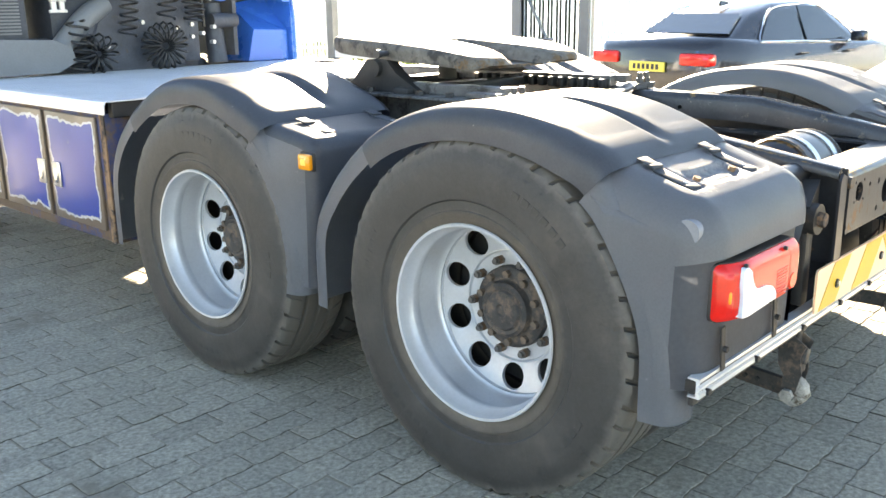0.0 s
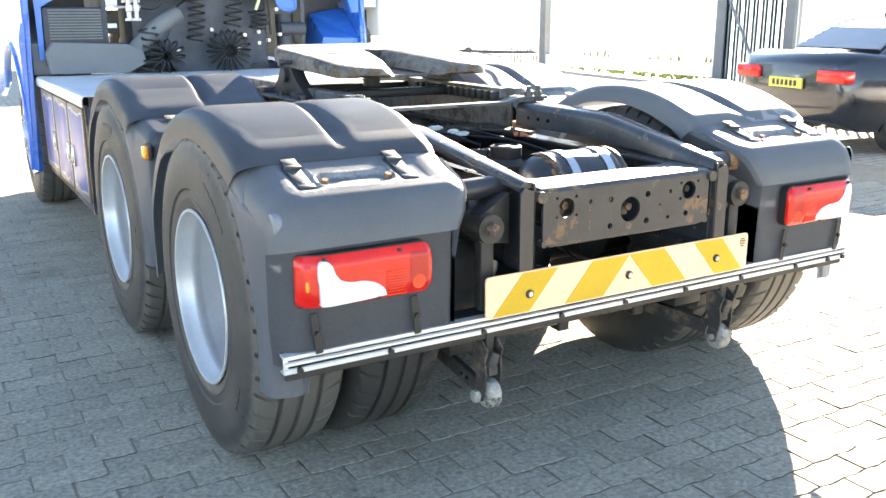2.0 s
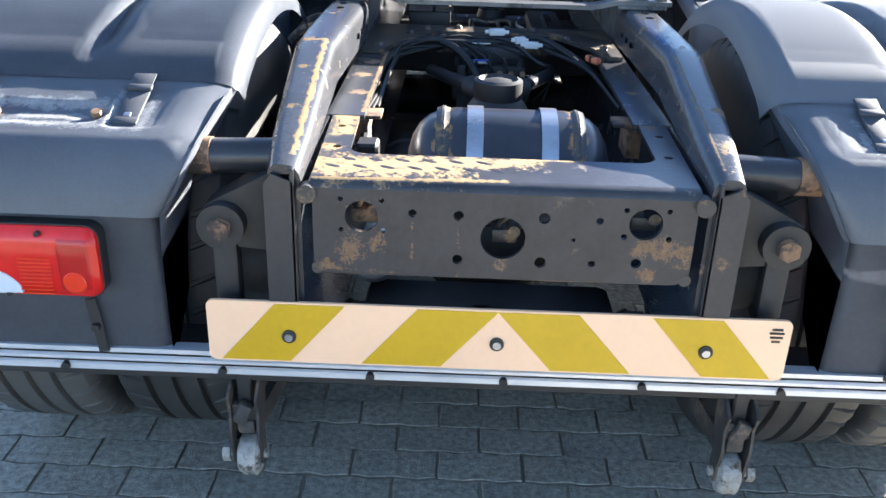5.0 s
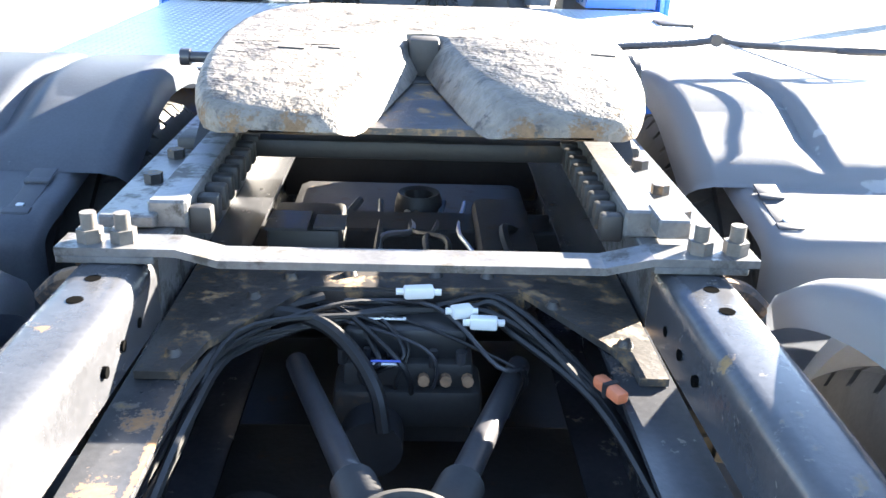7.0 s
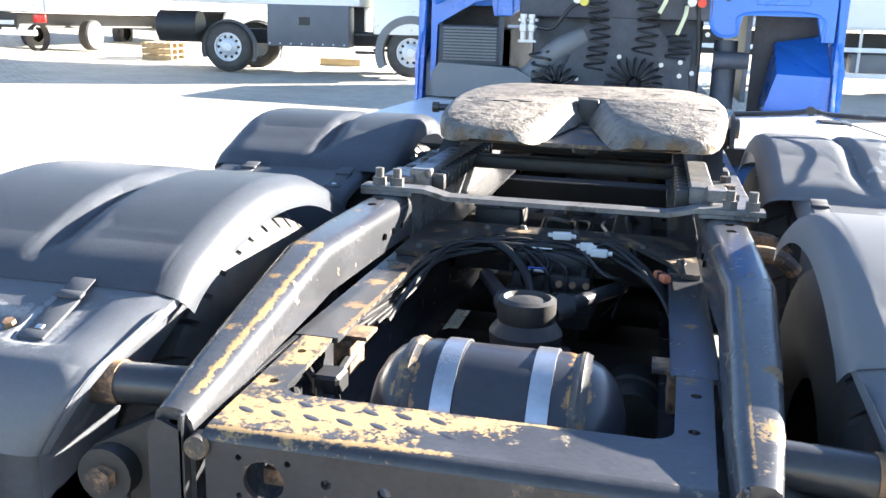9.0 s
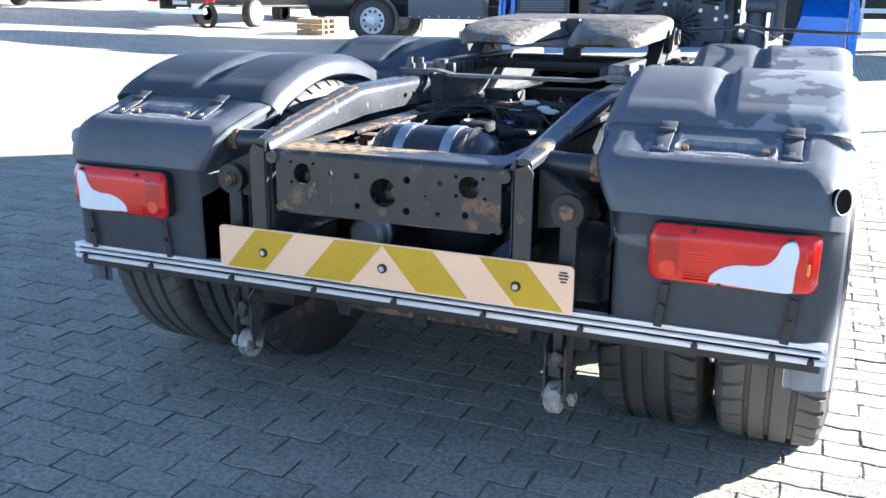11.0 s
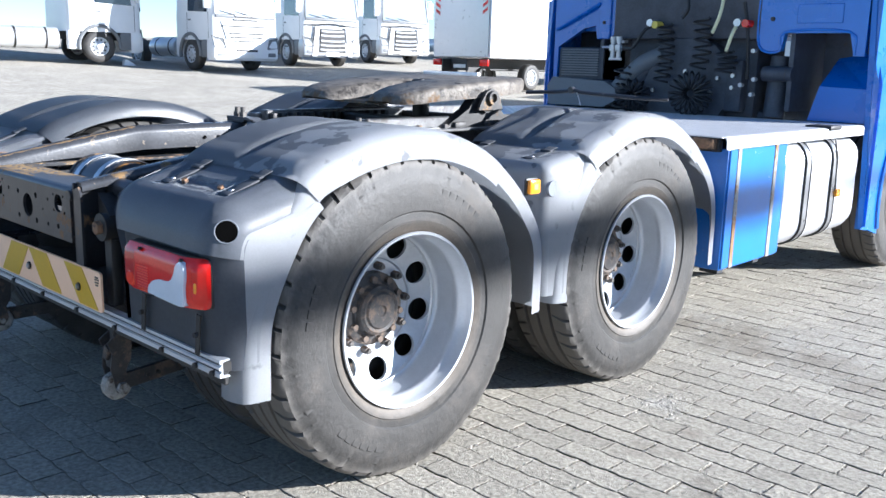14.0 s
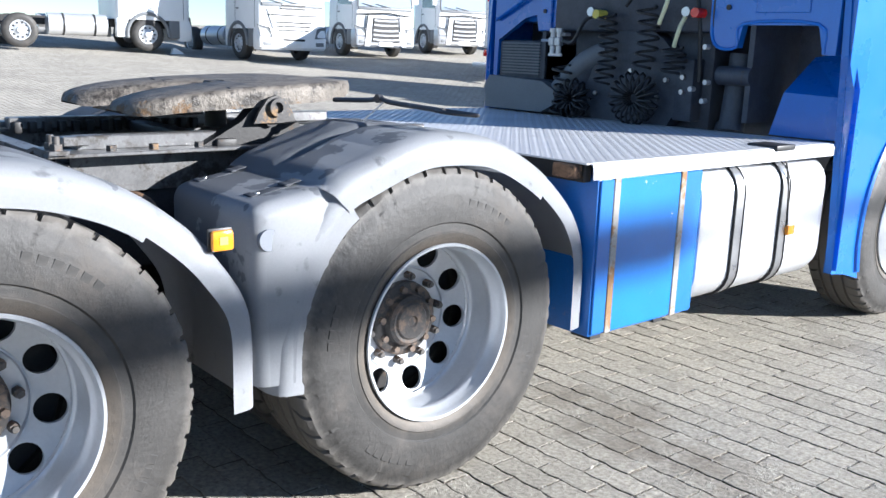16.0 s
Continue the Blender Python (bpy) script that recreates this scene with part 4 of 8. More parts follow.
STRAPS = (0.735, 1.06)
for s in SIDE:
    # offside paler as sunlit, nearside and panels darker as shaded, in the colours
    top_m, panel_m, skirt_m = (M_SUNNED_EDGE, M_PANEL, M_PLASTIC) if s > 0 else (M_WET_SHADE, M_PANEL, M_DAMP_SHADE)
    # rear guard
    line = guard_line(0.715, (0.632, 0.4), (0.752, 0.43), 1.158)
    rear_a = next(i for i, p in enumerate(line) if p.y > 0.305)
    front_b = next(i for i, p in enumerate(line) if p.y > 1.19)
    crown = guard_line(0.715, (0.632, 0.4), (0.752, 0.43), 1.158, 0.034)
    crown_a = next(i for i, p in enumerate(crown) if p.y > 0.288)
    g = part("mudguard", mirrored(guard_piece(crown, crown_a, front_b, X_IN, X_OUT + 0.001, 0.026, inner_roll=0.07), s), top_m, truck, "faded, partly damp grey plastic mudguard, shade in its colour, over the rear wheel", 50)
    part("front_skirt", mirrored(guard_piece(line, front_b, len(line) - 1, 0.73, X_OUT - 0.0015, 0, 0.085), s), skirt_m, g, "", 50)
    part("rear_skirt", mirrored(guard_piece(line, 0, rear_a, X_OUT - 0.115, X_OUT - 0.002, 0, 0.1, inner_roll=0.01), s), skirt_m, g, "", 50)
    prof = [(0.33, 1.04), (0.25, 1.015), (0.17, 0.992), (0.095, 0.972), (0.05, 0.94), (0.022, 0.89), (0.01, 0.84)]
    pm = Matrix.Translation((0, 0.2, 1.0025)) @ Matrix.Rotation(math.atan2(0.056, 0.16), 4, "X")
    rb = part("rear_panel", mirrored(lean_in(guard_box(prof, 0.645, 1.205, 0.1, 0.03, pm, STRAPS)), s), panel_m, g, "grey plastic rear panel with a moulded recess", 50)
    prof = [(0.03, 0.846), (0.033, 0.75), (0.036, 0.62), (0.04, 0.5)]
    part("light_carrier", mirrored(guard_box(prof, 0.65, 1.205, 0.09), s), M_BOX, g, "dark plastic panel behind the tail light", 50)
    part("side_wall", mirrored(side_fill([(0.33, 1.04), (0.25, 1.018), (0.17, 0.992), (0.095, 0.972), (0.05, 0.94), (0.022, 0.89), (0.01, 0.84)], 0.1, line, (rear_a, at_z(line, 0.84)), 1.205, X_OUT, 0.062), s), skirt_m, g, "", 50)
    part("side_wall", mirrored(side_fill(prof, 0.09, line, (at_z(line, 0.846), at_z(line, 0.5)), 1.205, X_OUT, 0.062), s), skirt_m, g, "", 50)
    ring = [Vector((0.65, 0.738 - 0.572 * math.cos(a), 0.53 + 0.572 * math.sin(a))) for a in [radians(8 + 6 * k) for k in range(9)]]
    back = [(0.04, 0.5), (0.036, 0.62), (0.033, 0.75), (0.02, 0.84), (0.03, 0.89), (0.056, 0.935), (0.1, 0.965), (0.17, 0.986), (0.25, 1.01)]
    bm = loft(B(), [[(0.65, y, z) for y, z in back], [tuple(p) for p in ring]], closed=False)
    bmesh.ops.solidify(bm, geom=list(bm.faces), thickness=0.004)
    part("inner_wall", mirrored(lean_in(bm), s), panel_m, g, "dark inner wall of the mudguard", 50)
    for x in STRAPS:
        clasp(g, s * x, pm)
    for u in (-0.1, 0.1):
        bm = B()
        hexnut(bm, pm @ Matrix.Translation((s * 0.897 + u, -0.032, -0.009)), 0.0105, 0.013)
        part("screw", bm, M_RUST, g)
    # front guard
    line = guard_line(2.115, (0.6, 0.44), (0.732, 0.42), 1.172)
    rear_a = next(i for i, p in enumerate(line) if p.y > 1.725)
    front_b = next(i for i, p in enumerate(line) if p.y > 2.61)
    crown = guard_line(2.115, (0.6, 0.44), (0.732, 0.42), 1.172, 0.034)
    crown_a = next(i for i, p in enumerate(crown) if p.y > 1.69)
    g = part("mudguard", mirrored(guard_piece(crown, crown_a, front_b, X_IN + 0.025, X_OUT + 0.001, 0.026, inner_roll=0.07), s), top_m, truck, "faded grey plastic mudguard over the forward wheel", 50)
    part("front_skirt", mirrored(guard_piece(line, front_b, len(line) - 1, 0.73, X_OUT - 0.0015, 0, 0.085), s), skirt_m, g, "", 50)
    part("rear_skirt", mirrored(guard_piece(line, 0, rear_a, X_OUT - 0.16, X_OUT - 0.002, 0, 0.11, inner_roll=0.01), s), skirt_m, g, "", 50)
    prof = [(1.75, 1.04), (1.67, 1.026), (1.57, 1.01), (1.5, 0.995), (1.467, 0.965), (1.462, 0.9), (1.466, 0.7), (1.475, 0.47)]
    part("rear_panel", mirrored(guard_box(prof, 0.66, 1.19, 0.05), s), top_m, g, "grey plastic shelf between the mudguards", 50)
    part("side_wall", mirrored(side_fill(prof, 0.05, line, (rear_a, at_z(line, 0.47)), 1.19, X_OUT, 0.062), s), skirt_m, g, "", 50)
    pm = Matrix.Translation((0, 1.585, 1.0145)) @ Matrix.Rotation(math.atan2(0.033, 0.17), 4, "X")
    for x in (0.72, 1.05):
        clasp(g, s * x, pm)
    # side marker lamp
    y, x = (1.354, 1.2) if s > 0 else (1.476, -1.185)
    bm = B()
    box(bm, x, x + s * 0.012, y - 0.036, y + 0.036, 0.89, 0.955, 0.006, 2)
    lamp = part("marker_lamp", bm, M_BLACKP, truck, "small amber side marker lamp")
    bm = B()
    box(bm, x + s * 0.01, x + s * 0.03, y - 0.031, y + 0.031, 0.895, 0.95, 0.008, 2)
    part("lens", bm, M_AMBER, lamp, "amber lens")
    bm = B()
    box(bm, x + s * 0.029, x + s * 0.032, y - 0.012, y + 0.012, 0.912, 0.934, 0.001)
    part("reflector", bm, M_YELLOW, lamp)

# round hole on the offside panel, its darkness a black plug, blanked on the other
bm = B()
m = Matrix.Translation((1.176, 0.074, 0.9)) @ Vector((0.82, -0.56, 0.1)).to_track_quat("Z", "Y").to_matrix().to_4x4()
bmesh.ops.create_cone(bm, cap_ends=True, segments=24, radius1=0.03, radius2=0.03, depth=0.03, matrix=m)
part("lamp_hole", bm, M_HOLE, truck, "black plug standing in for the dark of an empty lamp hole")
bm = B()
tube(bm, [m @ Vector((0.032 * math.cos(a), 0.032 * math.sin(a), 0.014)) for a in [2 * math.pi * k / 20 for k in range(21)]], 0.0022, 6, 1, False)
part("hole_rim", bm, M_DAMP_SHADE, truck)
for px, py in ((1.19, 1.51), (-1.16, 0.09)):
    bm = B()
    cyl(bm, (px - (0.01 if px > 0 else 0), py, 0.9), (px + (0.0035 if px > 0 else -0.03), py, 0.9), 0.034, 0.031, seg=24)
    part("blanking_cap", bm, M_DAMP_SHADE, truck, "", 50)

# ---- tail lights ----
def lamp_back(u):
    return 0.0 if u < 0.3 else 0.055 * ((u - 0.3) / 0.12) ** 2


def lens(u0, u1, v0, v1, out, side, r0=0.0, r1=0.0, deep=0.02):
    """A domed piece of the lamp from u0 (inner) to u1 (outer), v up, its ends rounded by r0 and r1, following the lamp's sweep."""
    bm = B()
    rings = []
    n = 26
    for k in range(n + 1):
        u = u0 + (u1 - u0) * (0.5 - 0.5 * math.cos(math.pi * k / n))
        cut = 0.0
        for e, r in ((u - u0, r0), (u1 - u, r1)):
            if r and e < r:
                cut = max(cut, r - math.sqrt(max(0.0, r * r - (r - e) ** 2)))
        fall = 0.35 * max(0.0, 1 - min(u - u0, u1 - u) / 0.012) if (r0 or r1) else 0.0
        lo, hi, y = v0 + cut * 0.98, v1 - cut * 0.98, lamp_back(u)
        ring = [(0.755 + u, y + deep, lo)]
        for q in range(9):
            f = q / 8
            ring.append((0.755 + u, y - out * (1 - 0.75 * abs(2 * f - 1) ** 7) * (1 - fall), lo + (hi - lo) * f))
        ring.append((0.755 + u, y + deep, hi))
        rings.append(ring)
    loft(bm, rings)
    return mirrored(bm, side)


for s in SIDE:
    t = part("tail_light", lens(-0.002, 0.4, 0.6765, 0.8255, 0.002, s, 0.027, 0.017, 0.03), M_BLACKP, truck, "red tail light with a swept clear turn lens", 50)
    part("lens", lens(0.0, 0.398, 0.679, 0.823, 0.02, s, 0.026, 0.016, 0.045), M_RED, t, "glossy red lens", 50)
    part("lens", lens(0.004, 0.084, 0.683, 0.819, 0.0212, s, 0.024, 0.0), M_REDD, t, "dark red lens", 50)
    part("reflector", mirrored(cyl(B(), (0.802, -0.019, 0.715), (0.802, -0.0235, 0.715), 0.024, 0.02, seg=28), s), M_ORLENS, t, "round orange-red reflector")
    for k in range(10):
        z = 0.688 + k * 0.008
        part("rib", lens(0.088, 0.15, z, z + 0.0042, 0.0222, s), M_ORLENS, t)
    part("end_lens", lens(0.356, 0.394, 0.688, 0.814, 0.023, s, 0.01, 0.012), M_RED, t, "red outer marker lens", 50)
    part("end_reflector", lens(0.362, 0.388, 0.72, 0.764, 0.0252, s, 0.006, 0.006), M_AMBER, t, "amber block on the outer marker lens", 50)
    # clear lens: a tongue that swells towards the outer end
    tongue = [(0.148, 0.69), (0.25, 0.686), (0.335, 0.685), (0.345, 0.7), (0.346, 0.74), (0.35, 0.775), (0.345, 0.806), (0.33, 0.812), (0.312, 0.8), (0.302, 0.775), (0.282, 0.752), (0.25, 0.744), (0.215, 0.742), (0.178, 0.73), (0.155, 0.71)]
    edge = [(p.x, p.y) for p in spline([(u, v, 0.0) for u, v in tongue + tongue[:1]], 4)[:-1]]
    bm = B()
    loft(bm, [[(0.755 + u, lamp_back(u) - 0.012, v) for u, v in edge], [(0.755 + u, 0.25 * lamp_back(u) - 0.0215, v) for u, v in edge], [(0.755 + 0.27 + (u - 0.27) * 0.97, 0.2 * lamp_back(u) - 0.0235, 0.74 + (v - 0.74) * 0.95) for u, v in edge]])
    part("clear_lens", mirrored(bm, s), M_CLEAR, t, "clear turn lens", 30)
    for u, v in ((0.105, 0.813), (0.175, 0.688), (0.33, 0.815), (0.325, 0.688)):
        bm = B()
        cyl(bm, (0.755 + u, lamp_back(u) - 0.014, v), (0.755 + u, lamp_back(u) - 0.023, v), 0.0055, seg=10)
        part("screw", mirrored(bm, s), M_DARK, t)
    # brackets under the lamp
    for x in (0.79, 1.1):
        bm = B()
        obox(bm, Matrix.Translation((s * x, 0.022, 0.6)) @ Matrix.Rotation(0.12 * s, 4, "Y"), 0.022, 0.006, 0.12, 0.002)
        cyl(bm, (s * x, 0.02, 0.6), (s * x, 0.008, 0.6), 0.008, seg=8)
        part("bracket", bm, M_DARK, truck)

# ---- rear bar, shelf, hazard board, rollers ----
bm = B()
prof = [(0.03, 0.493), (0.03, 0.505), (0.036, 0.508), (0.036, 0.514), (0.028, 0.517), (0.028, 0.524), (0.036, 0.527), (0.036, 0.533), (0.03, 0.536), (0.03, 0.545), (0.062, 0.545), (0.062, 0.541), (0.04, 0.538), (0.04, 0.497), (0.062, 0.497), (0.062, 0.493)]
loft(bm, [[(x, y, z) for y, z in prof] for x in (-1.195, 1.195)])
bar = part("rear_bar", bm, M_ALU, truck, "ribbed aluminium profile across the rear", 0)
for x in (-1.15, -0.87, -0.55, -0.25, 0.02, 0.3, 0.58, 0.88, 1.07, 1.16):
    bm = B()
    cyl(bm, (x, 0.034, 0.5), (x, 0.022, 0.5), 0.009, seg=12)
    part("rivet", bm, M_DARK, bar)
bm = B()
box(bm, -1.185, 1.185, 0.036, 0.16, 0.5, 0.535, 0.004)
box(bm, -1.185, 1.185, 0.05, 0.065, 0.465, 0.51, 0.003)
part("rear_shelf", bm, M_DARK, truck, "black dirty steel shelf behind the bar")
bm = B()
box(bm, -0.563, 0.563, -0.003, 0.004, 0.548, 0.681, 0.0)
edges = [e for e in bm.edges if abs((e.verts[0].co - e.verts[1].co).y) > 0.005]
bmesh.ops.bevel(bm, geom=edges, offset=0.014, segments=4, affect="EDGES", profile=0.5)
board = part("hazard_board", bm, M_PALE, truck, "pale orange reflective board with olive chevron stripes")
for s in SIDE:
    for pts in ([(0.0, 0.677), (0.155, 0.677), (0.263, 0.552), (0.108, 0.552)], [(0.295, 0.677), (0.43, 0.677), (0.538, 0.552), (0.403, 0.552)]):
        bm = B()
        loft(bm, [[(s * u, -0.0035, v) for u, v in pts], [(s * u, -0.0048, v) for u, v in pts]])
        part("stripe", bm, M_OLIVE, board, "olive yellow stripe", 0)
for x in (-0.404, 0.0, 0.404):
    bm = B()
    cyl(bm, (x, -0.004, 0.608), (x, -0.009, 0.608), 0.014, seg=18)
    b = part("board_bolt", bm, M_DARK, board)
    bm = B()
    cyl(bm, (x, -0.009, 0.608), (x, -0.014, 0.608), 0.008, seg=14)
    part("bolt_head", bm, M_STEEL, b)
for dz, w in ((0.66, 0.02), (0.652, 0.028), (0.643, 0.024), (0.634, 0.016)):
    bm = B()
    box(bm, 0.535 - w / 2, 0.535 + w / 2, -0.0052, -0.003, dz, dz + 0.004)
    part("mark", bm, M_DARK, board)
for s in SIDE:
    bm = lathe(B(), [(-0.022, 0.012), (-0.024, 0.034), (-0.018, 0.045), (-0.006, 0.049), (0.004, 0.046), (0.016, 0.048), (0.023, 0.04), (0.024, 0.03), (0.02, 0.012)], 28, None)
    for v in bm.verts:
        q = 1.0 + 0.05 * math.sin(v.co.y * 190 + v.co.x * 70) * math.sin(v.co.z * 160)
        v.co = (s * 0.51 + v.co.x, 0.055 + v.co.y * q, 0.28 + v.co.z * q)
    r = part("roller", bm, M_WORN, truck, "small pale worn guide roller under the rear bar", 40)
    for x in (0.482, 0.54):
        bm = B()
        prism(bm, [(0.015, 0.44), (0.06, 0.47), (0.1, 0.44), (0.094, 0.37), (0.075, 0.335), (0.082, 0.29), (0.062, 0.258), (0.042, 0.262), (0.034, 0.3), (0.022, 0.35), (0.03, 0.4)], YZ @ Matrix.Translation((0, 0, s * (x + 0.003) - 0.003)), 0.006)
        part("fork_plate", bm, M_HUB, r, "rusty fork plate", 0)
    bm = B()
    box(bm, s * 0.484, s * 0.542, 0.035, 0.085, 0.375, 0.415, 0.006, 2)
    box(bm, s * 0.492, s * 0.53, 0.028, 0.075, 0.345, 0.38, 0.008, 2)
    obox(bm, Matrix.Translation((s * 0.515, 0.03, 0.40)) @ Matrix.Rotation(0.4, 4, "Y"), 0.03, 0.024, 0.05, 0.006, 2)
    part("fork_block", bm, M_HUB, r, "lumpy rusted fork block")
    part("fork_head", box(B(), s * 0.498, s * 0.53, 0.045, 0.075, 0.41, 0.5, 0.004), M_DARK, r)
    part("spindle", cyl(B(), (s * 0.474, 0.055, 0.28), (s * 0.572, 0.055, 0.28), 0.011, seg=12), M_WORN, r, "worn bright spindle")
    bm = B()
    hexnut(bm, Matrix.Translation((s * 0.553, 0.055, 0.28)) @ Matrix.Rotation(s * math.pi / 2, 4, "Y"), 0.021, 0.016)
    part("spindle_nut", bm, M_WORN, r)
    bm = B()
    loft(bm, [[(s * (x - 0.01), y, z - 0.026), (s * (x + 0.01), y, z - 0.026), (s * (x + 0.01), y, z + 0.026), (s * (x - 0.01), y, z + 0.026)] for x, y, z in ((0.53, 0.05, 0.292), (0.5, 0.3, 0.3), (0.47, 0.62, 0.31))])
    arm = part("arm", bm, M_HUB, r, "rusty flat arm")
    for y in (0.16, 0.2):
        part("arm_bolt", cyl(B(), (s * 0.506, y, 0.296), (s * 0.535, y, 0.296), 0.007, seg=8), M_DARK, arm)

bm = B()
box(bm, -0.34, 0.36, 0.31, 0.35, 0.345, 0.385, 0.004)
under = part("cross_tube", bm, M_RUST, truck, "rusty square tube under the rear frame")
for x in (-0.3, -0.02, 0.34):
    bm = B()
    box(bm, x - 0.025, x + 0.025, 0.3, 0.36, 0.32, 0.5, 0.005)
    part("hanger_lug", bm, M_DARK, under)

# ---- chassis ----
for s in SIDE:
    # frame rail: a channel, open to the inside
    bm = B()
    box(bm, s * 0.376, s * 0.384, 0.02, 6.9, 0.66, 0.93)
    box(bm, s * 0.3, s * 0.384, 0.42, 6.9, 0.922, 0.932)
    box(bm, s * 0.3, s * 0.384, 0.02, 6.9, 0.66, 0.668)
    part("frame_rail", bm, M_RAILTOP, truck, "black chassis rail with scratches and rust")
    # guide ramp beside the rail
    bm = B()
    path = [(0.404, 0.012, 0.955, 0.058), (0.413, 0.16, 0.98, 0.075), (0.423, 0.34, 1.01, 0.084), (0.432, 0.52, 1.039, 0.09), (0.437, 0.62, 1.055, 0.092), (0.434, 0.66, 1.058, 0.094), (0.43, 0.85, 1.06, 0.1), (0.422, 1.18, 1.062, 0.105)]
    rings = []
    for x, y, z, w in path:
        xi, xo = x - w / 2, x + w / 2
        drop = 0.03 + 0.07 * min(1.0, y / 0.6)
        rings.append([(s * (xi - 0.004), y, z - drop), (s * (xi - 0.002), y, z - 0.03), (s * (xi + 0.001), y, z - 0.018), (s * (xi + 0.007), y, z - 0.008), (s * (xi + 0.016), y, z - 0.002), (s * (xi + 0.028), y, z), (s * (xo - 0.022), y, z), (s * (xo - 0.011), y, z - 0.002), (s * (xo - 0.003), y, z - 0.008), (s * xo, y, z - 0.016), (s * xo, y, z - 0.03),
                      (s * (xo - 0.006), y, z - 0.03), (s * (xo - 0.008), y, z - 0.02), (s * (xi + 0.012), y, z - 0.018), (s * (xi + 0.004), y, z - drop)])
    loft(bm, rings)
    part("guide_ramp", bm, M_RAMP, truck, "worn steel guide ramp with rust patches", 50)
    # bolt holes: flush black discs for the dark inside
    for y, z in ((0.95, 1.0), (1.02, 1.0), (1.09, 1.0)):
        part("bolt_hole", cyl(B(), (s * 0.378, y, z), (s * 0.3685, y, z), 0.008, seg=10), M_HOLE, truck)
    for y in (1.03, 1.1):
        part("bolt_hole", cyl(B(), (s * 0.43, y, 1.058), (s * 0.43, y, 1.0622), 0.011, seg=14), M_HOLE, truck)
    # end post: an angle with a bent foot
    bm = B()
    prism(bm, [(0.385, 0.67), (0.44, 0.67), (0.44, 0.92), (0.425, 0.94), (0.385, 0.925)], XZ, 0.008)
    box(bm, 0.384, 0.392, 0.0, 0.16, 0.66, 0.95, 0.002)
    for v in bm.verts:
        v.co.x *= s
    part("end_post", bm, M_FRAME, truck, "black steel end post of the frame", 0)
    # spring hanger with pin
    bm = B()
    loft(bm, [[(s * 0.44, 0.06, 0.92), (s * 0.44, 0.3, 0.9), (s * 0.44, 0.3, 0.74), (s * 0.44, 0.06, 0.76)], [(s * 0.56, 0.04, 0.86), (s * 0.56, 0.09, 0.86), (s * 0.56, 0.09, 0.78), (s * 0.56, 0.04, 0.78)]])
    cyl(bm, (s * 0.53, 0.02, 0.822), (s * 0.53, 0.13, 0.822), 0.045, seg=20)
    box(bm, s * 0.505, s * 0.555, 0.04, 0.08, 0.56, 0.82, 0.01, 2)
    part("hanger", bm, M_DARK, truck, "black cast hanger")
    bm = B()
    hexnut(bm, Matrix.Translation((s * 0.53, 0.02, 0.822)) @ Matrix.Rotation(math.pi / 2, 4, "X"), 0.022, 0.018)
    part("pin", bm, M_RUST, truck)
    # tube that carries the mudguard
    bm = B()
    cyl(bm, (s * 0.39, 0.14, 0.93), (s * 0.66, 0.14, 0.92), 0.034, seg=18)
    part("guard_tube", bm, M_FRAME, truck, "black steel tube carrying the mudguard")
    bm = B()
    cyl(bm, (s * 0.565, 0.14, 0.923), (s * 0.652, 0.14, 0.92), 0.037, seg=18)
    part("tube_sleeve", bm, M_RUST, truck, "rusty sleeve")
    for y in (1.4, 1.58):
        bm = B()
        tube(bm, [(s * 0.5, y, 0.925), (s * 0.55, y + 0.005, 0.927), (s * 0.6, y + 0.012, 0.915), (s * 0.64, y + 0.02, 0.88)], 0.023, 10, 5)
        part("guard_tube", bm, M_RUST, truck, "rusty bent tube carrying the mudguard")

# rear crossmember: face with holes, and a top plate open in the middle
def pierced_plate(outline, holes, y, th):
    """A plate in the xz plane with round holes cut through."""
    bm = B()
    edges = []

    def ring(pts):
        vs = [bm.verts.new((u, y, v)) for u, v in pts]
        edges.extend(bm.edges.new((vs[i], vs[(i + 1) % len(vs)])) for i in range(len(vs)))

    ring(outline)
    for x, z, r in holes:
        k = 20 if r > 0.02 else 10
        ring([(x + r * math.cos(2 * math.pi * i / k), z + r * math.sin(2 * math.pi * i / k)) for i in range(k)])
    bmesh.ops.triangle_fill(bm, use_beauty=True, edges=edges)
    made = bmesh.ops.extrude_face_region(bm, geom=list(bm.faces))
    bmesh.ops.translate(bm, verts=[g for g in made["geom"] if isinstance(g, bmesh.types.BMVert)], vec=(0, th, 0))
    return bm


HOLES = [(-0.262, 0.862, 0.031), (0.0, 0.828, 0.042), (0.26, 0.866, 0.031),
         (-0.168, 0.872, 0.008), (-0.083, 0.87, 0.01), (0.074, 0.871, 0.011), (0.175, 0.87, 0.007), (-0.083, 0.782, 0.01), (0.072, 0.782, 0.011), (0.168, 0.783, 0.007), (0.25, 0.787, 0.01), (-0.3, 0.895, 0.005), (-0.3, 0.835, 0.005),
         (-0.225, 0.895, 0.005), (-0.222, 0.835, 0.005), (0.222, 0.893, 0.005), (0.3, 0.893, 0.005), (0.222, 0.84, 0.006), (0.305, 0.838, 0.006), (0.13, 0.83, 0.004)]
foot = [(0.32 + 0.032 * math.sin(a), 0.777 - 0.032 * math.cos(a)) for a in [math.pi / 2 * k / 6 for k in range(7)]]
bm = pierced_plate([(-x, z) for x, z in foot[::-1]] + foot + [(0.352, 0.915), (-0.352, 0.915)], HOLES, 0.004, 0.01)
cross = part("rear_crossmember", bm, M_CROSS, truck, "black pressed steel crossmember with round holes and rust spots", 0)
bm = B()
